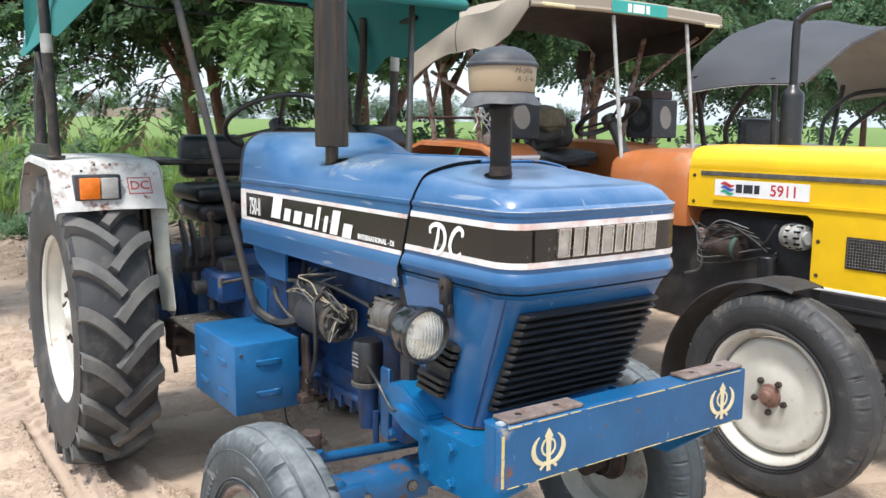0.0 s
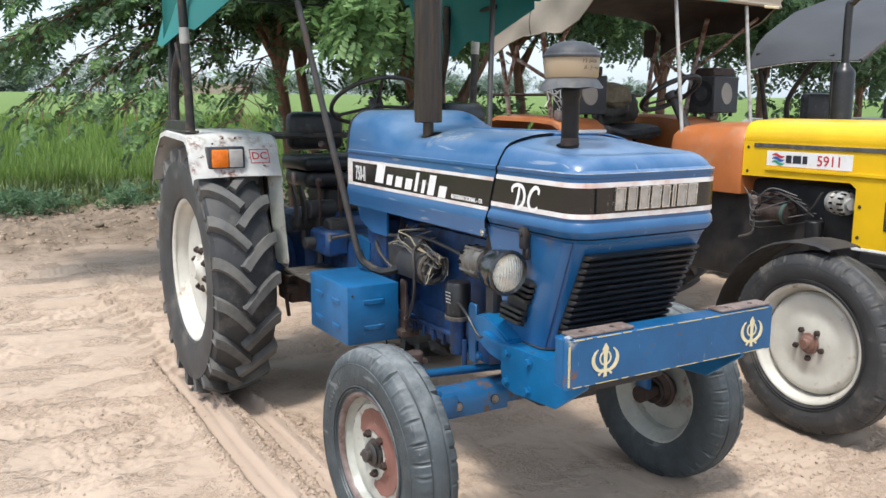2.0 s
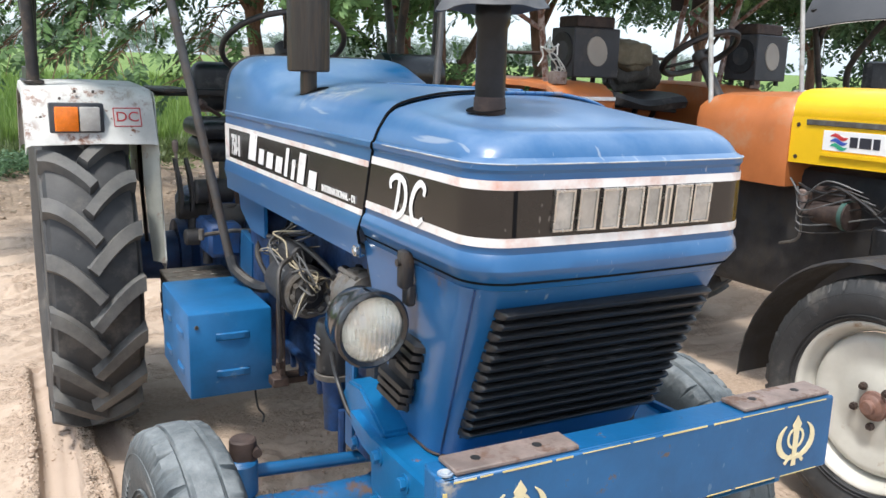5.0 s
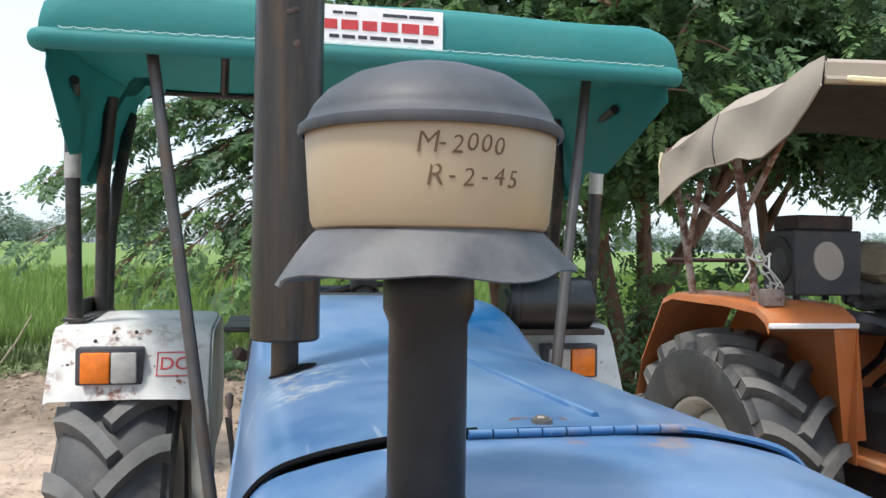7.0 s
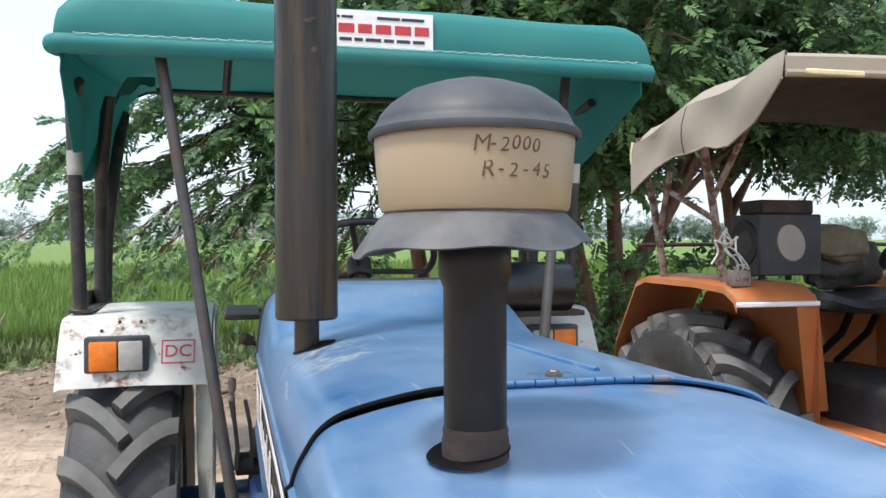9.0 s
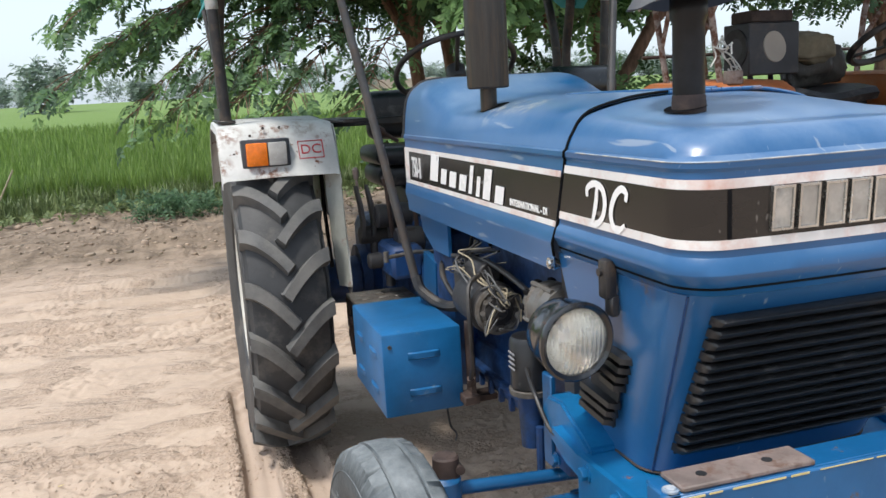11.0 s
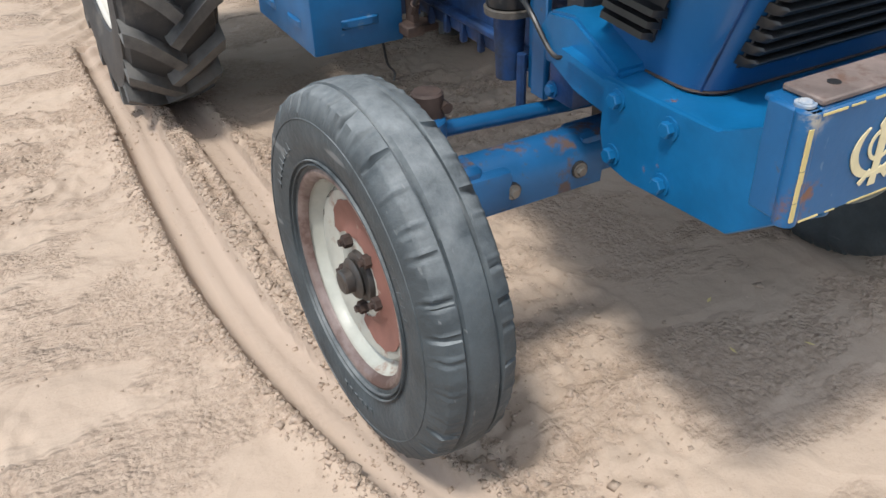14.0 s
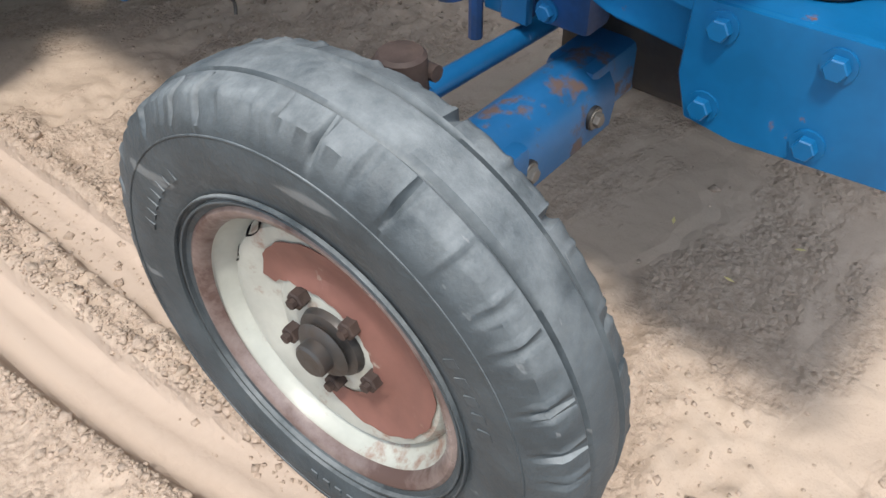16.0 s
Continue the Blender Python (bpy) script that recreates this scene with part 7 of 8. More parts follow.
for k, pts in enumerate(([(-0.30, 0.86, 0.90), (-0.30, 0.86, 0.80), (-0.30, 0.95, 0.76)], [(-0.29, 0.80, 1.00), (-0.31, 0.70, 1.03), (-0.30, 0.58, 0.98), (-0.28, 0.50, 0.92)],
                         [(-0.28, 0.90, 1.02), (-0.31, 0.80, 1.00), (-0.30, 0.66, 1.00)], [(-0.27, 0.60, 0.96), (-0.29, 0.52, 0.95), (-0.28, 0.46, 1.05)])):
    b = BM()
    tube(b, [(BX + x, y, z) for x, y, z in pts], 0.006, n=6, curve=5)
    part("pipe", b, M_HOSE if k else M_ALU, yel)
# exhaust with a bent top
b = BM()
tube(b, [(BX + 0.33, 0.815, 1.72), (BX + 0.33, 0.815, 2.02), (BX + 0.335, 0.80, 2.05), (BX + 0.36, 0.75, 2.10), (BX + 0.41, 0.68, 2.125)], 0.022, n=14, curve=4)
lathe(b, [(1.20, 0), (1.20, 0.058), (1.66, 0.060), (1.68, 0.055), (1.70, 0.035), (1.72, 0.024)], (BX + 0.33, 0.815, 0), (0, 0, 1), 28)
part("exhaust_muffler", b, M_BLACK, yel, "black exhaust muffler with a bent tail pipe")
# fenders, seat, wheel
for s in (-1, 1):
    b = BM()
    prof = [(2.00, 1.318), (2.02, 1.355), (2.087, 1.388), (2.30, 1.403), (2.74, 1.410), (2.83, 1.385), (3.05, 1.090), (3.11, 0.90)]
    rows = []
    for y, z in prof:
        rows.append([Vector((BX + s * x, y, z + dz)) for x, dz in ((0.750, -0.030), (0.745, -0.006), (0.728, 0.0), (0.57, 0.012), (0.395, 0.004), (0.38, -0.006))])
    skin(b, rows)
    solid(b, 0.004)
    fen = part("fender", b, M_ORANGE, yel, "orange fender with white front edge")
    b = BM()
    slab(b, [(BX + s * 0.382, y, z) for y, z in ((2.00, 0.80), (2.00, 1.31), (2.08, 1.383), (2.74, 1.405), (3.03, 1.08), (3.03, 0.85))], (-s * 0.004, 0, 0))
    part("inner_panel", b, M_ORANGE, fen)
    b = BM()
    slab(b, [(BX + s * 0.48, 2.002, 1.312), (BX + s * 0.38, 2.002, 1.312), (BX + s * 0.30, 2.05, 0.88), (BX + s * 0.40, 2.05, 0.88)], (0, 0.004, 0))
    part("apron", b, M_ORANGE, fen)
    b = BM()
    box(b, *sorted((BX + s * 0.380, BX + s * 0.750)), 1.988, 2.004, 1.308, 1.328, 0.004)
    part("white_edge", b, M_STICKER, fen)
    b = BM()
    box(b, *sorted((BX + s * 0.640, BX + s * 0.725)), 2.06, 2.11, 1.385, 1.450, 0.008, 2)
    for q in (0.667, 0.700):
        cyl(b, (BX + s * q, 2.063, 1.418), (BX + s * q, 2.056, 1.418), 0.010, n=10)
    part("side_lamp", b, M_RUSTPLATE, fen, "small brown side lamp")
b = BM()
rows = []
for k in range(13):
    t = k / 12
    x = BX - 0.33 + 0.60 * t
    sag = 0.030 * math.sin(math.pi * t) + 0.035 * t
    lump = 0.008 * math.sin(9 * t)
    rows.append([Vector((x, y, z - sag + lump * (z > 1.33))) for y, z in ((2.17, 1.305), (2.155, 1.335), (2.18, 1.365), (2.30, 1.385), (2.47, 1.39), (2.53, 1.37), (2.53, 1.305))])
skin(b, rows, wrap=True, caps=True)
part("seat_cushion", b, M_VINYL, yel, "sagging black vinyl seat cushion")
b = BM()
for dx in (-0.20, 0.0, 0.14):
    tube(b, [(BX + dx, 2.25, 1.30), (BX + dx + 0.05, 2.40, 1.15), (BX + dx, 2.55, 1.0)], 0.016, n=8)
tube(b, [(BX - 0.28, 2.20, 1.285), (BX + 0.22, 2.20, 1.25)], 0.012, n=8)
part("seat_frame", b, M_MATBLACK, yel)
def crumpled(name, at, size, material, label, seed):
    bm = BM()
    bmesh.ops.create_icosphere(bm, subdivisions=4, radius=1.0)
    for v in bm.verts:
        q = 1 + 0.26 * noise.noise(v.co * 1.7 + Vector((seed, 0, 0))) - 0.24 * abs(noise.noise(v.co * 4.0 + Vector((0, seed, 0))))
        w = Vector([math.copysign(abs(a_) ** 0.72, a_) for a_ in v.co])
        v.co = Vector((at[0] + w.x * size[0] * q, at[1] + w.y * size[1] * q, at[2] + w.z * size[2] * q))
    return part(name, bm, material, yel, label, smooth=60)


crumpled("seat_backrest", (BX + 0.13, 2.51, 1.475), (0.205, 0.075, 0.135), mat("crumpled_dark_sheet", (0.055, 0.05, 0.042), 0.5, vary=0.5, scale=12, bump=0.9, bump_scale=16), "worn padded backrest wrapped in crumpled sheeting", 1.0)
crumpled("torn_cover", (BX + 0.06, 2.445, 1.555), (0.150, 0.070, 0.085), mat("khaki_cover", (0.21, 0.175, 0.115), 0.8, vary=0.3, scale=14, bump=0.6, bump_scale=24), "torn khaki cover", 4.0)
b = BM()
box(b, BX - 0.38, BX + 0.38, 2.55, 2.58, 0.80, 1.335, 0.01)
box(b, BX - 0.38, BX + 0.38, 1.60, 2.57, 0.80, 0.84, 0.01)
part("rear_panel", b, M_ORANGE, yel, "orange panel behind the seat")
SB = Vector((BX + 0.04, 1.86, 1.56))
sd = Vector((-0.09, 0.52, 0.85)).normalized()
u_, w_ = axes(sd)
b = BM()
tube(b, [SB + (u_ * math.cos(a) + w_ * math.sin(a)) * 0.20 for a in [2 * math.pi * k / 36 for k in range(37)]], 0.017, n=8)
for a in (0.2, 2.3, 4.4):
    tube(b, [SB - sd * 0.03, SB + (u_ * math.cos(a) + w_ * math.sin(a)) * 0.195], 0.009, n=6)
sw2 = part("steering_wheel", b, M_HOSE, yel, "thick black steering wheel")
b = BM()
cyl(b, SB - sd * 0.40, SB - sd * 0.02, 0.034, 0.026, n=14)
cyl(b, SB - sd * 0.05, SB + sd * 0.005, 0.045, n=16, bevel=0.006)
part("steering_column", b, M_POLE, sw2)
b = BM()
tube(b, [(BX - 0.72, 2.86, 1.555), (BX, 2.86, 1.56), (BX + 0.72, 2.86, 1.555)], 0.010, n=8)
part("rear_rail", b, M_RUST, yel)

yel.location = (BX - 0.08, 1.04, 0.01)

# its canopy
BX = 2.20
can2 = root("tractor_canopy", (BX, 2.15, 1.42), "beige canvas canopy with brown lining on flaking steel tubes", "canopy")
F2, B2, T2 = 1.50, 2.58, 2.185
W2 = 0.77


def roof2(y, t):
    out = []
    for k in range(19):
        u = k / 18 * 2 - 1
        z = T2 + 0.012 - 0.10 * step(0.5, 1.0, t) + (0.015 + 0.045 * t) * (1 - u * u)
        if abs(u) > 0.85:
            z -= (abs(u) - 0.85) ** 1.3 * 0.9 * step(0.0, 0.35, t)
        out.append(Vector((BX + u * W2, y, z)))
    return out


b = BM()
base = roof2(F2, 0)
rows = [[p + Vector((0, 0.01, -0.075)) for p in base], [p + Vector((0, -0.002, -0.06)) for p in base], [p + Vector((0, 0.0, -0.015)) for p in base]]
rows += [roof2(F2 + 0.02 + (B2 - F2 - 0.02) * k / 12, k / 12) for k in range(13)]
skin(b, rows)
solid(b, 0.004)
part("roof_cloth", b, M_BEIGE, can2, "beige canvas roof")
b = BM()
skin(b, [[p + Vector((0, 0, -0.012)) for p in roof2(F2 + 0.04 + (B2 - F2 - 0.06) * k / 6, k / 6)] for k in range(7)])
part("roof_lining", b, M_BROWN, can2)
b = BM()
tube(b, [p + Vector((0, 0.004, -0.07)) for p in base], 0.014, n=8)
part("edge_roll", b, M_BEIGE, can2)
b = BM()
box(b, BX - 0.70, BX - 0.47, F2 - 0.018, F2 - 0.005, 2.122, 2.142, 0.005)
part("foam_strip", b, M_CREAMPAINT, can2, "bare yellow foam at the torn edge")
b = BM()
box(b, BX + 0.60, BX + 0.74, F2 - 0.018, F2 - 0.005, 2.110, 2.128, 0.005)
part("foam_strip", b, M_CREAMPAINT, can2, "bare yellow foam at the torn edge")
b = BM()
box(b, BX - 0.19, BX + 0.26, F2 - 0.010, F2 - 0.004, 2.132, 2.200, 0.002)
sgn = part("name_sign", b, M_TEALSIGN, can2, "teal sign with white bars")
b = BM()
plain_bars(b, facing((BX + 0.02, F2 - 0.011, 2.164), (1, 0, 0), (0, 0, 1)), [0.03, 0.09, 0.03], 0.046, 0.014, 0.001)
tagged(part("sign_print", b, M_STICKER, sgn), kind="stuff")
for s in (-1, 1):
    b = BM()
    rows = []
    for k in range(15):
        t = k / 14
        y = F2 + (B2 - F2) * t
        low = float(np.interp(y, (1.50, 1.64, 1.84, 1.95, 2.07, 2.20, 2.34, 2.48, 2.58), (2.11, 1.99, 1.910, 1.94, 1.925, 1.925, 1.895, 1.845, 1.80))) + (0.06 if s > 0 else 0.0)
        top = roof2(y, t)[-1 if s > 0 else 0]
        rows.append([top.lerp(Vector((top.x + s * 0.012, y, low)), q) + Vector((s * 0.022 * math.sin(math.pi * q) * math.sin(13 * t), 0, 0.004 if q == 0 else 0)) for q in (0, 0.2, 0.4, 0.6, 0.8, 1)])
    skin(b, rows)
    solid(b, 0.003)
    part("side_flap", b, M_BEIGE, can2, "sagging beige side flap")
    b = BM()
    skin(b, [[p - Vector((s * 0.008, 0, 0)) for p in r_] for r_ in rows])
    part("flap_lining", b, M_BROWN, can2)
    b = BM()
    tube(b, [p + Vector((s * 0.003, 0, 0)) for p in rows[8]], 0.0032, n=5)
    part("flap_seam", b, M_SPKBOX, can2)
    b = BM()
    tube(b, [p_ + Vector((s * 0.002, 0, 0.0)) for p_ in [r_[-1] for r_ in rows]], 0.0045, n=6)
    part("flap_hem", b, M_BEIGE, can2)
    b = BM()
    tube(b, [rows[-1][0] + Vector((s * 0.004, 0.004, 0.006)), rows[-1][1] + Vector((s * 0.006, 0.006, 0)), rows[-1][2] + Vector((s * 0.002, 0.002, 0))], 0.0075, n=7, taper=0.003)
    part("foam_edge", b, M_CREAMPAINT, can2, "bare yellow foam at the worn corner")
    for pts in ([(0.60, 2.13, 1.405), (0.66, 2.12, 1.75), (0.74, 2.09, 2.10)], [(0.63, 2.56, 1.41), (0.68, 2.57, 1.75), (0.75, 2.57, 2.05)]):
        b = BM()
        tube(b, [(BX + s * x, y, z) for x, y, z in pts], 0.017, n=10)
        part("post", b, M_RUSTPOLE, can2, "flaking steel post")
    b = BM()
    tube(b, [(BX + s * 0.65, 2.11, 1.66), (BX + s * 0.70, 2.50, 1.84)], 0.013, n=8)
    tube(b, [(BX + s * 0.66, 2.56, 1.60), (BX + s * 0.71, 2.36, 1.89)], 0.013, n=8)
    tube(b, [(BX + s * 0.66, 2.12, 1.74), (BX + s * 0.75, 1.66, 2.07)], 0.012, n=8)
    part("brace", b, M_RUSTPOLE, can2)
for x0, x1, y1, z1 in ((-0.140, -0.190, 1.36, 1.15), (0.480, 0.430, 1.40, 1.385)):
    b = BM()
    tube(b, [(BX + x0, F2 + 0.03, 2.12), (BX + x1, y1, z1)], 0.0115, n=10)
    part("front_pole", b, M_PALEPOLE, can2, "pale grey front pole")
for x0, x1, z0, z1 in ((-0.72, -0.65, 1.92, 2.05), (0.60, 0.72, 1.85, 2.05)):
    b = BM()
    box(b, BX + x0, BX + x1, B2 - 0.01, B2 - 0.004, z0, z1, 0.002)
    part("back_cloth", b, M_BROWN, can2)


def loudspeaker(c, rz, k=1.15):
    e = root("loudspeaker", c, "dark box loudspeaker with a pale round patch, on the orange fender", "speaker", "loudspeakers on the tractor")
    mm = Matrix.Translation(c) @ Matrix.Rotation(radians(rz), 4, 'Z') @ Matrix.Scale(k, 4)
    b = BM()
    box(b, -0.13, 0.13, -0.09, 0.09, 0, 0.222, 0.006, m=mm)
    for fx in (-0.1, 0.1):
        for fy in (-0.06, 0.06):
            ft = BM()
            cyl(ft, mm @ Vector((fx, fy, -0.022)), mm @ Vector((fx, fy, 0.002)), 0.014, n=8)
            part("foot", ft, M_MATBLACK, e)
    part("cabinet", b, M_SPKBOX, e)
    b = BM()
    box(b, -0.10, 0.12, -0.06, 0.08, 0.223, 0.275, 0.006, m=mm)
    part("top_box", b, M_RUST, e, "small brown box on top")
    b = BM()
    lathe(b, [(0.0, 0.062), (0.004, 0.060), (0.004, 0)], (0, 0, 0), (0, 0, 1), 26, wave=lambda k_, a: 0.006 * math.sin(a * 2 + 0.8))
    b.transform(mm @ facing((0.0, -0.0905, 0.118), (1, 0, 0), (0, 0, 1)))
    part("round_patch", b, M_PALELIN, e)
    b = BM()
    lathe(b, [(0, 0.085), (0.006, 0.083), (0.006, 0.07), (-0.004, 0.03), (-0.004, 0)], (0, 0, 0), (0, 0, 1), 26)
    b.transform(mm @ facing((-0.1305, 0.0, 0.118), (0, -1, 0), (0, 0, 1)))
    part("cone", b, M_MATBLACK, e)
    return e


loudspeaker((1.893, 2.205, 1.432), 0)
loudspeaker((3.00, 2.05, 1.440), 8)
sr = random.Random(11)
for k in range(5):
    b = BM()
    p = Vector((1.595, 2.11, 1.62))
    pts = [p]
    for q in range(8):
        p = p + Vector((sr.uniform(-0.035, 0.042), sr.uniform(-0.03, 0.02), sr.uniform(-0.055, 0.015)))
        pts.append(p)
    tube(b, pts, 0.0042, n=5, curve=4)
    tagged(part("cord", b, M_STRING), "tangle of white cord tied round the rusty post", "cord")

# ---- third tractor, mostly hidden ----
TX = 4.75
third = root("tractor", (TX, 1.6, 0), "tractor with dark grey tarpaulin roof, behind the yellow one", "tractor")
for s in (-1, 1):
    wheel(third, (TX + s * 0.68, 0.35, 0.38), 0.385, 0.17, 0.225, s, "front", M_RUBBERB, M_RIMWHITE, M_RIMWHITE, "white front wheel")
    wheel(third, (TX + s * 0.66, 2.45, 0.66), 0.67, 0.34, 0.36, s, "rear", M_RUBBER, M_RIMWHITE, M_RIMWHITE, "rear wheel")
    b = BM()
    rows = []
    for y, z in ((2.0, 1.25), (2.08, 1.36), (2.5, 1.39), (2.85, 1.2)):
        rows.append([Vector((TX + s * x, y, z + dz)) for x, dz in ((0.86, -0.03), (0.85, 0), (0.50, 0), (0.49, -0.03))])
    skin(b, rows)
    solid(b, 0.004)
    part("fender", b, M_WHITE, third)
b = BM()
box(b, TX - 0.26, TX + 0.26, -0.15, 1.40, 1.02, 1.38, 0.05, 3)
part("bonnet", b, M_WHITE, third, "pale painted bonnet")
b = BM()
box(b, TX - 0.2, TX + 0.2, 0.0, 2.6, 0.5, 1.05, 0.04)
cyl(b, (TX - 0.6, 0.35, 0.38), (TX + 0.6, 0.35, 0.38), 0.05)
cyl(b, (TX - 0.6, 2.45, 0.66), (TX + 0.6, 2.45, 0.66), 0.09)
part("engine_block", b, M_DARKENG, third)
b = BM()
box(b, TX - 0.25, TX + 0.25, 2.0, 2.4, 1.15, 1.26, 0.04, 2)
box(b, TX - 0.24, TX + 0.24, 2.38, 2.48, 1.25, 1.6, 0.04, 2)
part("seat", b, M_VINYL, third)
can3 = root("tractor_canopy", (TX, 2.2, 1.38), "slack dark grey tarpaulin roof on bent dark tubes", "canopy")
b = BM()
rows = []
for k in range(15):
    t = k / 14
    y = 1.38 + 0.97 * t
    row = []
    for q in range(21):
        u = q / 20 * 2 - 1
        front = float(np.interp(abs(u), (0, 0.5, 0.9, 1.0), (2.25, 2.09, 1.87, 1.80)))
        back = float(np.interp(abs(u), (0, 0.5, 0.88, 1.0), (2.40, 2.24, 2.01, 1.77)))
        z = front + (back - front) * t + 0.030 * math.sin(math.pi * t) * step(0.8, 1.0, abs(u)) - 0.012 * math.sin(math.pi * t * 3) * (1 - u * u)
        row.append(Vector((TX + u * 1.07, y, z)))
    rows.append(row)
skin(b, rows)
solid(b, 0.004)
part("roof_cloth", b, M_GREYCAN, can3, "dark grey tarpaulin")
b = BM()
skin(b, [[p - Z * 0.010 for p in r_] for r_ in rows])
part("roof_lining", b, M_PALELIN, can3, "pale lining under the tarpaulin")
for x, pts in ((-1, [(0.80, 2.15, 1.38), (0.86, 2.10, 1.55), (1.0, 1.80, 1.80), (1.02, 1.62, 1.84)]), (-1, [(0.80, 2.35, 1.38), (0.85, 2.36, 1.60), (0.97, 2.22, 1.80), (1.0, 2.0, 1.84), (1.0, 1.9, 1.84)]),
               (-1, [(1.00, 1.62, 1.38), (1.02, 1.62, 1.85)]), (-1, [(0.86, 2.30, 1.36), (1.0, 2.3, 1.9)]),
               (1, [(0.80, 2.15, 1.38), (0.86, 2.10, 1.55), (1.0, 1.80, 1.80), (1.02, 1.62, 1.84)]), (1, [(0.80, 2.35, 1.38), (0.85, 2.36, 1.60), (0.97, 2.22, 1.80), (1.0, 2.0, 1.84), (1.0, 1.9, 1.84)]),
               (1, [(1.00, 1.62, 1.38), (1.02, 1.62, 1.85)]), (1, [(0.86, 2.30, 1.36), (1.0, 2.3, 1.9)])):
    b = BM()
    tube(b, [(TX + x * a, y, z) for a, y, z in pts], 0.020, n=10, curve=4)
    part("post", b, M_POST, can3)
for s in (-1, 1):
    b = BM()
    tube(b, [(TX + s * 1.06, 1.385, 1.80), (TX + s * 0.535, 1.380, 2.085), (TX + s * 0.10, 1.38, 2.225)], 0.016, n=8)
    part("roof_hoop", b, M_POLE, can3)

# ---- plants ----
def leaf_cloud(name, centres, dirs, size, leaflets, seed, spread=0.55):
    """Feathery leaves as one mesh: at each centre a drooping stalk with leaflets on both sides."""
    g = np.random.default_rng(seed)
    n = len(centres)
    d = dirs / np.linalg.norm(dirs, axis=1, keepdims=True)
    upv = np.tile([0.0, 0.0, 1.0], (n, 1)) + g.normal(0, 0.35, (n, 3))
    side = np.cross(d, upv)
    side /= np.linalg.norm(side, axis=1, keepdims=True)
    nor = np.cross(side, d)
    L = size * g.uniform(0.7, 1.3, n)
    vs = []
    for k in range(leaflets):
        t = (k // 2 + 1) / (leaflets // 2 + 0.5)
        s = 1 if k % 2 else -1
        base = centres + d * (L * t)[:, None] - np.array([0, 0, 1.0]) * (L * 0.22 * t * t)[:, None]
        ll = L * 0.40 * (1 - 0.35 * abs(t - 0.5)) * g.uniform(0.8, 1.2, n)
        out = side * s * 0.86 + d * 0.5 + nor * g.normal(-0.15, 0.25, n)[:, None]
        out /= np.linalg.norm(out, axis=1, keepdims=True)
        wid = np.cross(out, nor)
        wid /= np.linalg.norm(wid, axis=1, keepdims=True)
        wd = ll * 0.23
        a = base
        b_ = base + out * (ll * 0.5)[:, None] + wid * wd[:, None] - nor * (ll * 0.04)[:, None]
        c = base + out * ll[:, None] - nor * (ll * 0.14)[:, None]
        e = base + out * (ll * 0.5)[:, None] - wid * wd[:, None] - nor * (ll * 0.04)[:, None]
        vs.append(np.stack([a, b_, c, e], 1))
    v = np.concatenate(vs).reshape(-1, 3)
    me = bpy.data.meshes.new(name)
    q = np.arange(len(v)).reshape(-1, 4)
    me.from_pydata(v.tolist(), [], q.tolist())
    return me


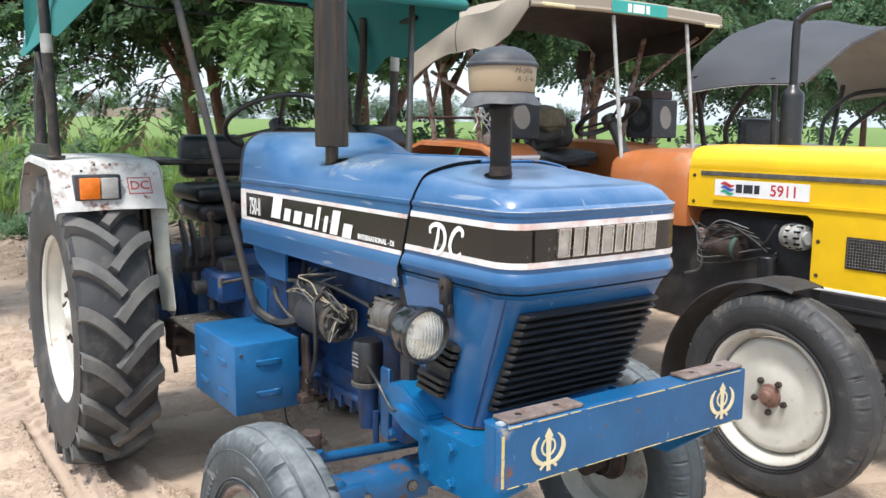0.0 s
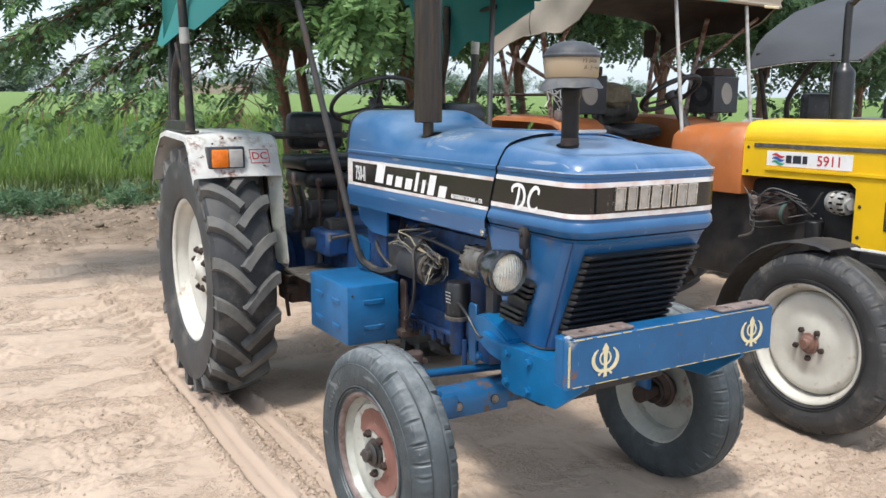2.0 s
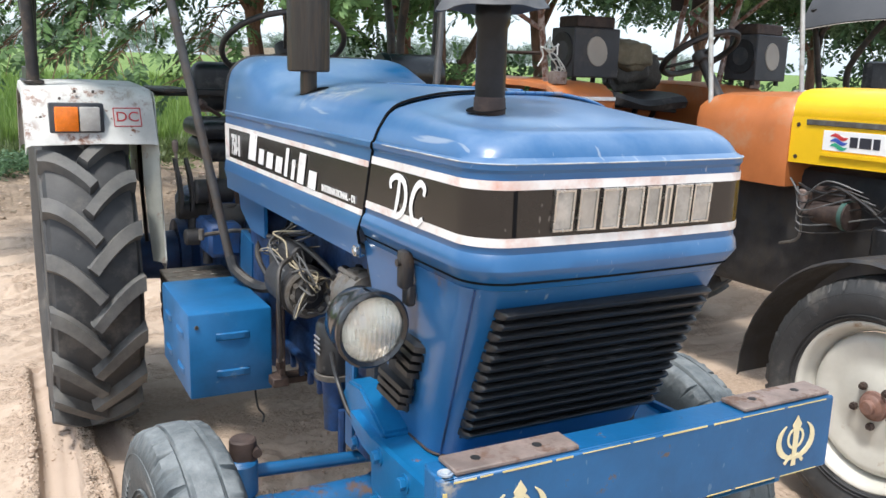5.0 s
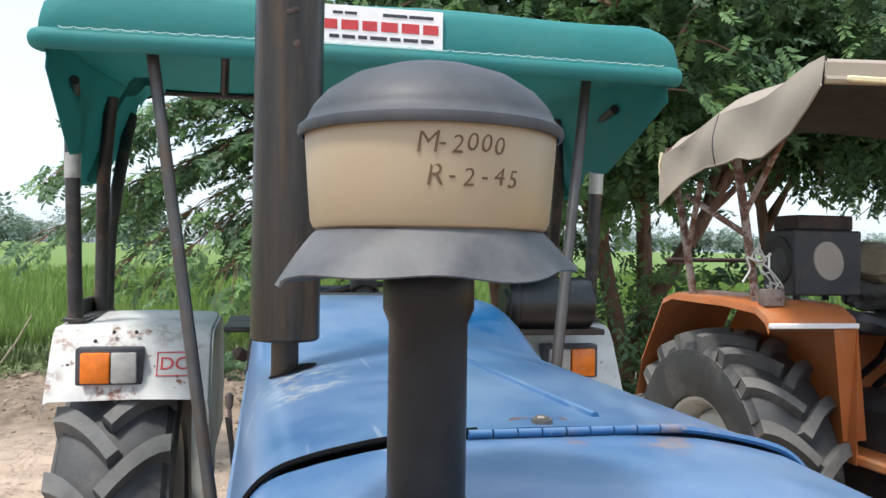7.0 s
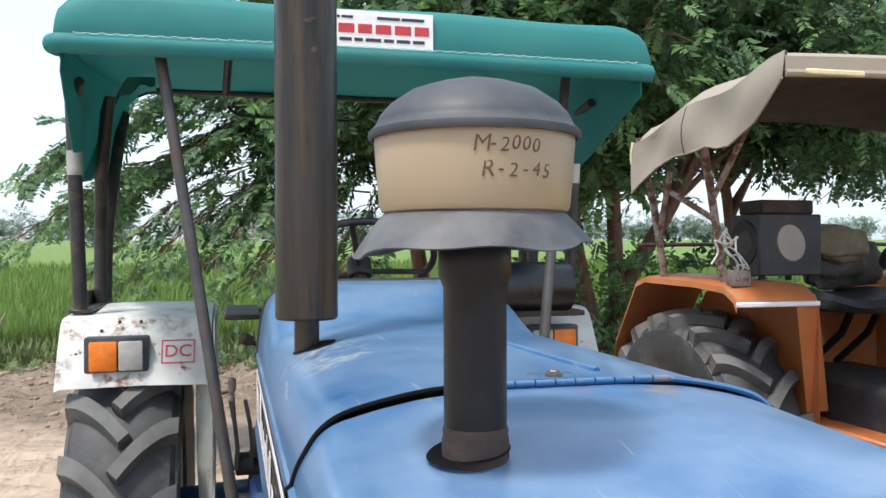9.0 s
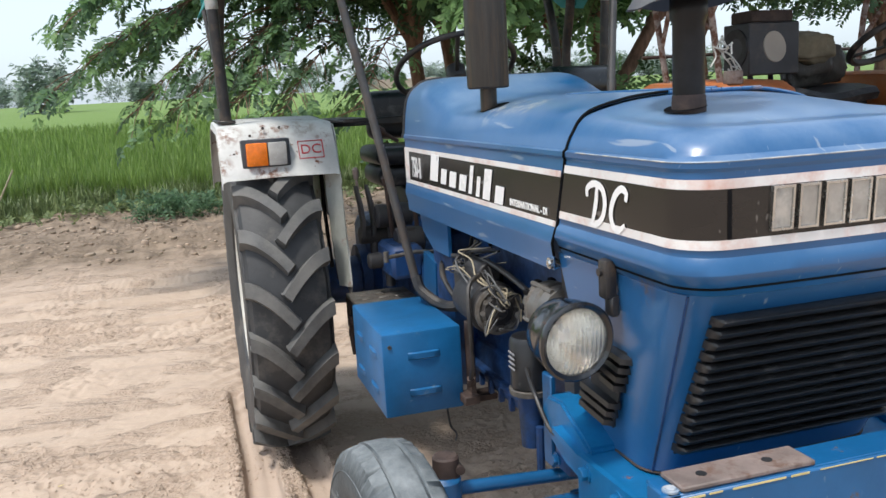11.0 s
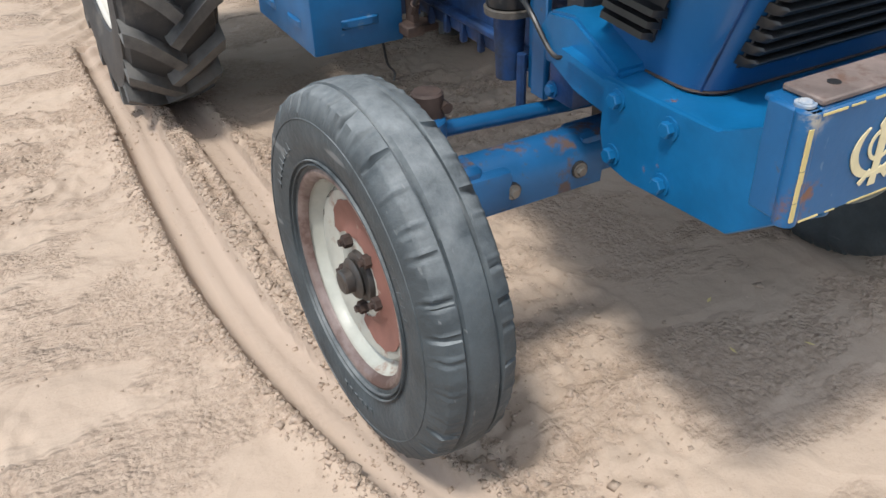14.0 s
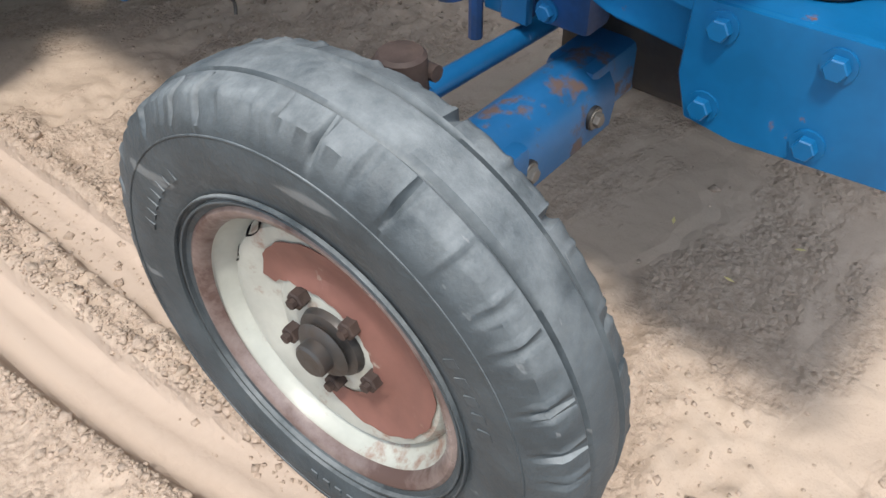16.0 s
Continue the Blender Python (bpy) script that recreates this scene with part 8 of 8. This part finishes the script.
def tree(at, trunk_h, crown_r, crown_c, n_leaves, seed, lean=(0, 0), size=0.26, leaflets=12, low=0.0, young=0.0, leaf=None, label="leafy roadside tree with a dark feathery crown"):
    """Tapered trunk, forking limbs, and leaves gathered in clumps round the limb ends."""
    rng = random.Random(seed)
    g = np.random.default_rng(seed)
    at = Vector(at)
    e = root("tree", at, label, "tree", "trees behind the tractors")
    b = BM()
    top = at + Vector((lean[0], lean[1], trunk_h))
    tube(b, [at - Z * 0.2, at + Vector((lean[0] * 0.2, lean[1] * 0.2, trunk_h * 0.35)), at + Vector((lean[0] * 0.7, lean[1] * 0.6, trunk_h * 0.75)), top], 0.085, n=10, curve=4, taper=0.05)
    part("trunk", b, M_BARK, e)
    ends = []
    cc = Vector(crown_c)
    b = BM()
    for k in range(14):
        a = 2 * math.pi * k * 0.382 + rng.uniform(-0.3, 0.3)
        el = rng.uniform(-0.55, 1.0)
        tip = cc + Vector((math.cos(a) * math.cos(el) * crown_r[0], math.sin(a) * math.cos(el) * crown_r[1], math.sin(el) * crown_r[2])) * rng.uniform(0.75, 0.98)
        mid = top.lerp(tip, 0.5) + Vector((rng.uniform(-0.2, 0.2), rng.uniform(-0.2, 0.2), rng.uniform(0.1, 0.45)))
        start = at.lerp(top, rng.uniform(0.72, 1.0)) + Vector((lean[0], lean[1], 0)) * -0.05
        line = smooth_line([start, start.lerp(mid, 0.5) + Vector((0, 0, 0.12)), mid, tip], 5)
        tube(b, line, 0.034, n=7, taper=0.008)
        ends += [(line[i], (line[i] - line[i - 1]).normalized()) for i in range(6, len(line))]
        for j in range(4):
            p = line[rng.randrange(6, len(line))]
            q = p + Vector((rng.gauss(0, 0.5), rng.gauss(0, 0.5), rng.gauss(-0.05, 0.35)))
            tube(b, [p, p.lerp(q, 0.5) + Z * 0.06, q], 0.014, n=5, taper=0.004)
            ends += [(p.lerp(q, f), (q - p).normalized()) for f in (0.5, 0.8, 1.0)]
    part("branchwork", b, M_BARK, e)
    P = np.array([p for p, _ in ends])
    D = np.array([d for _, d in ends])
    idx = g.integers(0, len(P), n_leaves)
    c = P[idx] + g.normal(0, 0.20, (n_leaves, 3)) * np.array([1, 1, 0.8])
    dd = D[idx] * 0.5 + g.normal(0, 0.6, (n_leaves, 3)) + np.array([0, 0, -0.15])
    keep = c[:, 2] > low
    # share of paler leaves, some of it sunlight put into the green
    ny = int(young * n_leaves)
    for nm, sel, m_ in (("crown", keep & (np.arange(n_leaves) >= ny), leaf or M_LEAF), ("young_leaves", keep & (np.arange(n_leaves) < ny), M_LEAFY)):
        if sel.sum() < 5:
            continue
        me = leaf_cloud(nm, c[sel], dd[sel], size, leaflets, seed)
        me.materials.append(m_)
        ob = new(nm, me)
        ob.parent = e
        ob.matrix_parent_inverse = home(e).inverted()
    return e


tree((1.30, 6.0, 0.05), 2.2, (1.25, 1.2, 1.2), (0.85, 5.9, 2.75), 4300, 21, lean=(-0.22, 0.0), low=1.45, young=0.25, size=0.18, leaflets=16)
tree((2.2, 7.6, 0.05), 2.3, (1.8, 1.2, 1.5), (1.3, 7.3, 3.4), 2600, 29, lean=(-0.3, 0.0), low=2.0, size=0.20, leaflets=16)
tree((2.66, 5.6, 0.05), 1.9, (1.4, 1.3, 1.3), (2.0, 5.3, 3.05), 3900, 22, lean=(-0.34, -0.1), low=1.75, young=0.25, size=0.18, leaflets=16)
tree((2.86, 5.7, 0.05), 2.4, (1.7, 1.4, 1.4), (3.1, 6.0, 3.4), 3900, 23, lean=(-0.06, 0.0), low=2.1, young=0.22, size=0.19, leaflets=16)
tree((2.60, 5.85, 0.05), 2.5, (1.9, 1.4, 1.5), (4.5, 6.2, 3.3), 3900, 24, lean=(1.25, 0.1), low=2.2, young=0.2, size=0.20, leaflets=14)
tree((4.9, 6.9, 0.05), 2.3, (2.0, 1.4, 1.5), (5.0, 6.8, 3.5), 2400, 30, lean=(-0.2, 0.1), low=2.3, young=0.15, leaf=M_LEAFM, size=0.20, leaflets=14)
tree((6.9, 6.6, 0.05), 2.2, (2.1, 1.5, 1.7), (6.9, 6.4, 3.2), 3600, 25, lean=(0.2, 0.1), low=2.2, young=0.15, leaf=M_LEAFM, size=0.20, leaflets=14)
tree((9.3, 6.8, 0.05), 2.2, (2.4, 1.6, 1.8), (9.2, 6.6, 3.1), 3200, 26, low=0.9, leaf=M_LEAFM, size=0.25)
tree((12.4, 7.2, 0.05), 2.2, (2.8, 1.8, 1.9), (12.3, 7.0, 3.1), 3200, 27, low=0.8, leaf=M_LEAFM, size=0.28)
tree((16.5, 8.0, 0.05), 2.2, (3.2, 1.8, 2.0), (16.3, 7.8, 3.0), 3000, 28, low=0.7, leaf=M_LEAFM, size=0.32)
# a low bough of fresh leaves that reaches over the tractors
bough = root("bough", (2.05, 5.5, 1.85), "low bough of bright young leaves reaching from the tree", "branch")
b = BM()
tube(b, [(2.05, 5.5, 1.85), (1.75, 5.0, 2.25), (1.4, 4.5, 2.40), (1.05, 4.1, 2.30)], 0.025, n=7, curve=4, taper=0.006)
part("branch", b, M_BARK, bough)
gb = np.random.default_rng(8)
k_ = gb.random(170)
c_ = np.array([1.75, 4.9, 2.3]) * (1 - k_)[:, None] + np.array([0.95, 4.0, 2.2]) * k_[:, None] + gb.normal(0, 0.17, (170, 3))
me_ = leaf_cloud("young_leaves", c_, gb.normal(0, 0.6, (170, 3)) + np.array([-0.5, -0.5, -0.5]), 0.25, 16, 9)
me_.materials.append(M_LEAFY)
ob_ = new("young_leaves", me_)
ob_.parent, ob_.matrix_parent_inverse = bough, home(bough).inverted()

# long light boughs whose flat sprays hang over the field's edge
def hanging_bough(start, end, seed, young=0.45, leaves=8, size=0.15):
    rg_, gb = random.Random(seed), np.random.default_rng(seed)
    a, z = Vector(start), Vector(end)
    rise = 0.16 * (z - a).length
    line = smooth_line([a, a.lerp(z, 0.35) + Z * rise, a.lerp(z, 0.72) + Z * rise * 0.75, z], 6)
    hang = root("bough", a, "long light-green feathery bough hanging over the field's edge", "branch", "boughs over the field")
    b = BM()
    tube(b, line, 0.009, n=6, taper=0.0025)
    cs, ds = [], []
    for i in range(5, len(line)):
        along = (line[i] - line[i - 1]).normalized()
        for s in (-1, 1):
            out = (along * rg_.uniform(0.5, 0.9) + along.cross(Z).normalized() * s * rg_.uniform(0.5, 1.0) + Z * rg_.gauss(-0.05, 0.18)).normalized()
            tip = line[i] + out * rg_.uniform(0.18, 0.42) - Z * 0.05
            tube(b, [line[i], line[i].lerp(tip, 0.5) + Z * 0.025, tip], 0.005, n=4, taper=0.002)
            for k in range(leaves // 2):
                f = (k + 1) / (leaves // 2)
                sd = out.cross(Z).normalized() * (1 if k % 2 else -1)
                cs.append(line[i].lerp(tip, f) + Vector((rg_.gauss(0, 0.03), rg_.gauss(0, 0.03), rg_.gauss(0, 0.03))))
                ds.append(out * 0.8 + sd * rg_.uniform(0.1, 0.9) + Z * rg_.gauss(-0.22, 0.22))
    part("branch", b, M_BARK, hang)
    cs, ds = np.array(cs), np.array(ds)
    pick = gb.random(len(cs)) < young
    for nm, sel, m_ in (("leaves", ~pick, M_LEAFM), ("young_leaves", pick, M_LEAFY)):
        if sel.sum() < 3:
            continue
        me_ = leaf_cloud(nm, cs[sel], ds[sel], size, 16, seed + 20)
        me_.materials.append(m_)
        ob_ = new(nm, me_)
        ob_.parent, ob_.matrix_parent_inverse = hang, home(hang).inverted()


for i, (start, end) in enumerate((((0.45, 5.9, 2.55), (-1.36, 5.5, 2.42)), ((0.40, 5.8, 2.40), (-1.60, 5.4, 2.15)), ((0.35, 5.8, 2.20), (-1.72, 5.4, 1.68)), ((0.30, 5.7, 2.15), (-1.22, 5.3, 1.46)),
                                  ((0.40, 5.6, 2.05), (-0.92, 5.2, 1.44)), ((0.55, 5.6, 2.05), (-0.50, 5.1, 1.46)), ((0.70, 5.6, 2.0), (-0.20, 5.0, 1.36)), ((0.50, 6.0, 2.75), (-0.80, 5.7, 2.72)),
                                  ((0.35, 5.9, 2.45), (-1.05, 5.6, 2.05)), ((0.60, 5.9, 2.6), (-0.55, 5.5, 2.35)), ((0.95, 5.6, 1.95), (0.40, 5.0, 1.36)), ((0.5, 6.1, 2.3), (-1.40, 5.9, 1.95)), ((0.6, 5.8, 2.25), (-0.35, 5.4, 1.85)))):
    hanging_bough(start, end, 210 + i, leaves=4 if end[2] < 1.75 else 8)
for i, (start, end) in enumerate((((2.4, 5.5, 3.3), (2.05, 4.9, 3.35)), ((2.7, 5.6, 3.2), (2.75, 4.9, 2.85)), ((2.6, 5.5, 2.6), (2.35, 4.8, 2.15)))):
    hanging_bough(start, end, 240 + i, young=0.9, leaves=10, size=0.19)

# hedge plants low behind the tractors
g = np.random.default_rng(5)


def shrub(at, r, h, n, seed, mat_=None):
    gg = np.random.default_rng(seed)
    c = np.stack([at[0] + gg.normal(0, r * 0.5, n), at[1] + gg.normal(0, r * 0.4, n), at[2] + h * gg.beta(1.6, 1.4, n)], 1)
    me = leaf_cloud("shrub", c, gg.normal(0, 1, (n, 3)) + np.array([0, 0, 0.2]), 0.20, 8, seed)
    me.materials.append(mat_ or M_LEAF)
    return tagged(new("shrub", me), "low green roadside shrub", "shrub", "shrubs behind the tractors")


for i, (x, y, h, n) in enumerate(((1.5, 5.7, 1.1, 200), (2.25, 5.5, 1.35, 230), (2.95, 5.6, 1.55, 260), (3.7, 5.8, 1.5, 260), (4.6, 5.9, 1.2, 240), (7.0, 6.0, 1.3, 300), (9.6, 6.2, 1.3, 300))):
    shrub((x, y, 0.05), 0.55, h, n, 40 + i, M_LEAFY if i in (2, 4) else M_LEAFM if i == 1 else None)

# rice: upright blades thinning into the distance
def blades(name, n, y0, y1, hgt, seed, x_of, label, category, material, width=0.010, bend=0.35, power=1.0):
    gg = np.random.default_rng(seed)
    y = y0 + (y1 - y0) * gg.random(n) ** power
    x = x_of(gg, y)
    z = np.array([height(a, b) for a, b in zip(x, y)])
    h = hgt * gg.uniform(0.6, 1.15, n)
    a = gg.uniform(0, 2 * np.pi, n)
    dx, dy = np.cos(a), np.sin(a)
    k = bend * gg.uniform(0.2, 1.0, n) * h
    w = width * (1 + 0.06 * (y - y0)) * gg.uniform(0.7, 1.3, n)
    px, py = -dy * w, dx * w
    v = np.stack([np.stack([x - px, y - py, z - 0.02], 1), np.stack([x + px, y + py, z - 0.02], 1),
                  np.stack([x + dx * k * 0.35 + px * 0.8, y + dy * k * 0.35 + py * 0.8, z + h * 0.6], 1), np.stack([x + dx * k * 0.35 - px * 0.8, y + dy * k * 0.35 - py * 0.8, z + h * 0.6], 1),
                  np.stack([x + dx * k, y + dy * k, z + h], 1)], 1).reshape(-1, 3)
    i = np.arange(n) * 5
    f = [(a_, a_ + 1, a_ + 2, a_ + 3) for a_ in i.tolist()] + [(a_ + 3, a_ + 2, a_ + 4) for a_ in i.tolist()]
    me = bpy.data.meshes.new(name)
    me.from_pydata(v.tolist(), [], f)
    me.materials.append(material)
    return tagged(new(name, me), label, category, kind="stuff")


wide = lambda gg, y: gg.uniform(-1.0, 1.0, len(y)) * (6 + (y - 9) * 0.75) + 2.0 + (y - 9) * 0.25
blades("rice_field", 60000, 10.6, 42.0, 0.55, 61, wide, "dense green rice growing in the field", "crop", M_GRASS, power=1.7)
blades("verge_grass", 10000, 10.0, 11.6, 0.32, 62, wide, "paler rough grass along the earth bank", "grass", M_WEED, bend=0.8)

# weeds and clods on the bank
gg = np.random.default_rng(77)
n = 900
c = np.stack([gg.uniform(-5, 4, n), gg.normal(9.9, 0.35, n), np.zeros(n)], 1)
c[:, 2] = [height(a, b) + 0.03 for a, b in c[:, :2]]
me = leaf_cloud("bank_weeds", c, gg.normal(0, 1, (n, 3)) + np.array([0, 0, 0.9]), 0.16, 8, 78)
me.materials.append(M_WEED)
tagged(new("bank_weeds", me), "straggling weeds on the bank", "weeds", kind="stuff")
for i, (x, y) in enumerate(((-1.25, 9.0), (-0.9, 9.3), (0.2, 9.2))):
    gg = np.random.default_rng(90 + i)
    n = 130
    c = np.stack([x + gg.normal(0, 0.2, n), y + gg.normal(0, 0.15, n), height(x, y) + 0.02 + 0.22 * gg.random(n)], 1)
    me = leaf_cloud("weed", c, gg.normal(0, 1, (n, 3)) + np.array([0, 0, 0.5]), 0.15, 8, 95 + i)
    me.materials.append(M_LEAFM)
    tagged(new("weed", me), "green weed on the earth bank", "weed", "weeds on the bank")


def clods(name, n, place, size, seed, label, material):
    """Lumps of earth: small uneven eight-cornered stones in one mesh."""
    gg = np.random.default_rng(seed)
    xy = place(gg, n)
    cube = np.array([[a, b_, c_] for a in (-1, 1) for b_ in (-1, 1) for c_ in (-1, 1)], float)
    quad = np.array([[0, 1, 3, 2], [4, 6, 7, 5], [0, 4, 5, 1], [2, 3, 7, 6], [0, 2, 6, 4], [1, 5, 7, 3]])
    s = size * gg.lognormal(0, 0.55, n)
    v = cube[None] * gg.uniform(0.45, 1.1, (n, 8, 3)) * s[:, None, None]
    a = gg.uniform(0, 6.28, n)
    ca, sa = np.cos(a)[:, None], np.sin(a)[:, None]
    x, y = v[:, :, 0] * ca - v[:, :, 1] * sa, v[:, :, 0] * sa + v[:, :, 1] * ca
    z0 = np.array([height(p, q) for p, q in xy])
    v = np.stack([x + xy[:, :1], y + xy[:, 1:], v[:, :, 2] * 0.6 + z0[:, None] + (s * 0.02)[:, None]], 2).reshape(-1, 3)
    f = (quad[None] + (np.arange(n) * 8)[:, None, None]).reshape(-1, 4)
    me = bpy.data.meshes.new(name)
    me.from_pydata(v.tolist(), [], f.tolist())
    me.materials.append(material)
    me.shade_smooth()
    return tagged(new(name, me), label, "soil", kind="stuff")


M_CLOD = mat("crumbled_soil", (0.44, 0.338, 0.26), 0.95, vary=0.25, scale=60, bump=0.6, bump_scale=150, island=0.10)
M_CLODD = mat("dark_turned_soil", (0.32, 0.25, 0.185), 0.95, vary=0.4, scale=9, bump=0.4, island=0.35)
clods("bank_clods", 3500, lambda g_, n_: np.stack([g_.uniform(-6, 4, n_), 6.8 + 3.6 * g_.random(n_) ** 0.9], 1), 0.012, 101, "heaped clods of dark turned earth", M_CLODD)


def yard(g_, n_):
    p = np.stack([g_.uniform(-2.2, 1.6, n_ * 4), g_.uniform(-0.9, 2.8, n_ * 4)], 1)
    w_ = np.array([step(0.0, 0.3, noise.noise(Vector((a * 1.3 + 5, b_ * 1.3, 4.0)))) for a, b_ in p])
    return p[g_.random(len(p)) < 0.06 + 0.9 * w_][:n_]


def clods_yard(n):
    gg = np.random.default_rng(102)
    pts = yard(gg, n)
    return clods("sand_crumbs", len(pts), lambda g_, n_: pts, 0.0022, 103, "loose crumbs of sand on the yard", M_CLOD)


clods_yard(15000)
for x, y, a in ((0.18, 0.02, 0.4), (0.10, -0.14, 1.6), (0.26, -0.21, 2.2), (-1.55, 1.9, 0.2)):
    b = BM()
    z = height(x, y) + 0.008
    u, v = Vector((math.cos(a), math.sin(a), 0.1)), Vector((-math.sin(a), math.cos(a), 0.15))
    slab(b, [Vector((x, y, z)) - u * 0.011, Vector((x, y, z)) + v * 0.004, Vector((x, y, z)) + u * 0.011, Vector((x, y, z)) - v * 0.004], (0, 0, 0.0012))
    tagged(part("fallen_leaf", b, M_YELPAINT, smooth=0), "small yellow leaf fallen on the sand", "leaf")
# a dry stalk leaning at the field's edge
b = BM()
tube(b, [(-3.35, 9.9, 0.12), (-3.1, 9.9, 0.5), (-2.93, 9.9, 0.82)], 0.012, n=6)
tagged(part("dry_stalk", b, M_WIREY), "bleached dry stalk leaning in the grass", "stalk")


# ---- distance ----
def far_trees(name, n_trees, y, x0, x1, hmin, hmax, seed, per, label):
    gg = np.random.default_rng(seed)
    cs, ds = [], []
    for k in range(n_trees):
        x = gg.uniform(x0, x1)
        yy = y + gg.normal(0, 8)
        h = gg.uniform(hmin, hmax)
        p = gg.normal(0, 1, (per, 3))
        p /= np.linalg.norm(p, axis=1, keepdims=True)
        p *= (gg.random(per) ** 0.4)[:, None] * np.array([h * 0.6, h * 0.5, h * 0.5]) * gg.uniform(0.7, 1.2)
        p += np.array([x, yy, height(x, yy) + h * 0.5])
        cs.append(p)
        ds.append(gg.normal(0, 1, (per, 3)))
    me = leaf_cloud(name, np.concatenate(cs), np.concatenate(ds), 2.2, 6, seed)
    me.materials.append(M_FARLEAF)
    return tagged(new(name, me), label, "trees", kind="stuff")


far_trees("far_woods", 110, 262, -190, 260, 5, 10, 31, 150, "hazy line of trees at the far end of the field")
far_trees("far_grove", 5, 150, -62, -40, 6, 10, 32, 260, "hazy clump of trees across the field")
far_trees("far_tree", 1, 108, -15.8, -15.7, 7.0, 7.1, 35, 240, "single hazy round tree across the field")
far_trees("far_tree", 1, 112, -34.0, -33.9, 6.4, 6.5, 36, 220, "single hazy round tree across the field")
for x in (-58.0, -49.0):
    b = BM()
    z = height(x, 150)
    cyl(b, (x, 150, z - 0.3), (x, 150, z + 7), 0.14, 0.09, n=8)
    box(b, x - 0.9, x + 0.9, 149.95, 150.05, z + 6.4, z + 6.5, 0.01)
    tagged(part("power_pole", b, M_CONCRETE), "slim pale power pole far across the field", "pole", "power poles")
b = BM()
z = height(62, 255)
box(b, 55, 78, 250, 256, z - 1, z + 2.6, 0.05)
tagged(part("far_building", b, M_CONCRETE), "low pale brick building far beyond the field", "building")


def beside_tracks(g_, n_):
    """Crumbs thrown up along both edges of the pressed tracks."""
    y = g_.uniform(-0.6, 2.6, n_)
    pick = g_.random(n_)
    mids = np.array([track_lines(v) for v in y])
    x = np.where(pick < 0.65, mids[:, 0], mids[:, 1]) + g_.choice([-1, 1], n_) * (0.072 + np.abs(g_.normal(0, 0.028, n_)))
    return np.stack([x, y], 1)


clods("track_crumbs", 10000, beside_tracks, 0.0024, 131, "crumbs of sand pushed up along the wheel tracks", M_CLOD)
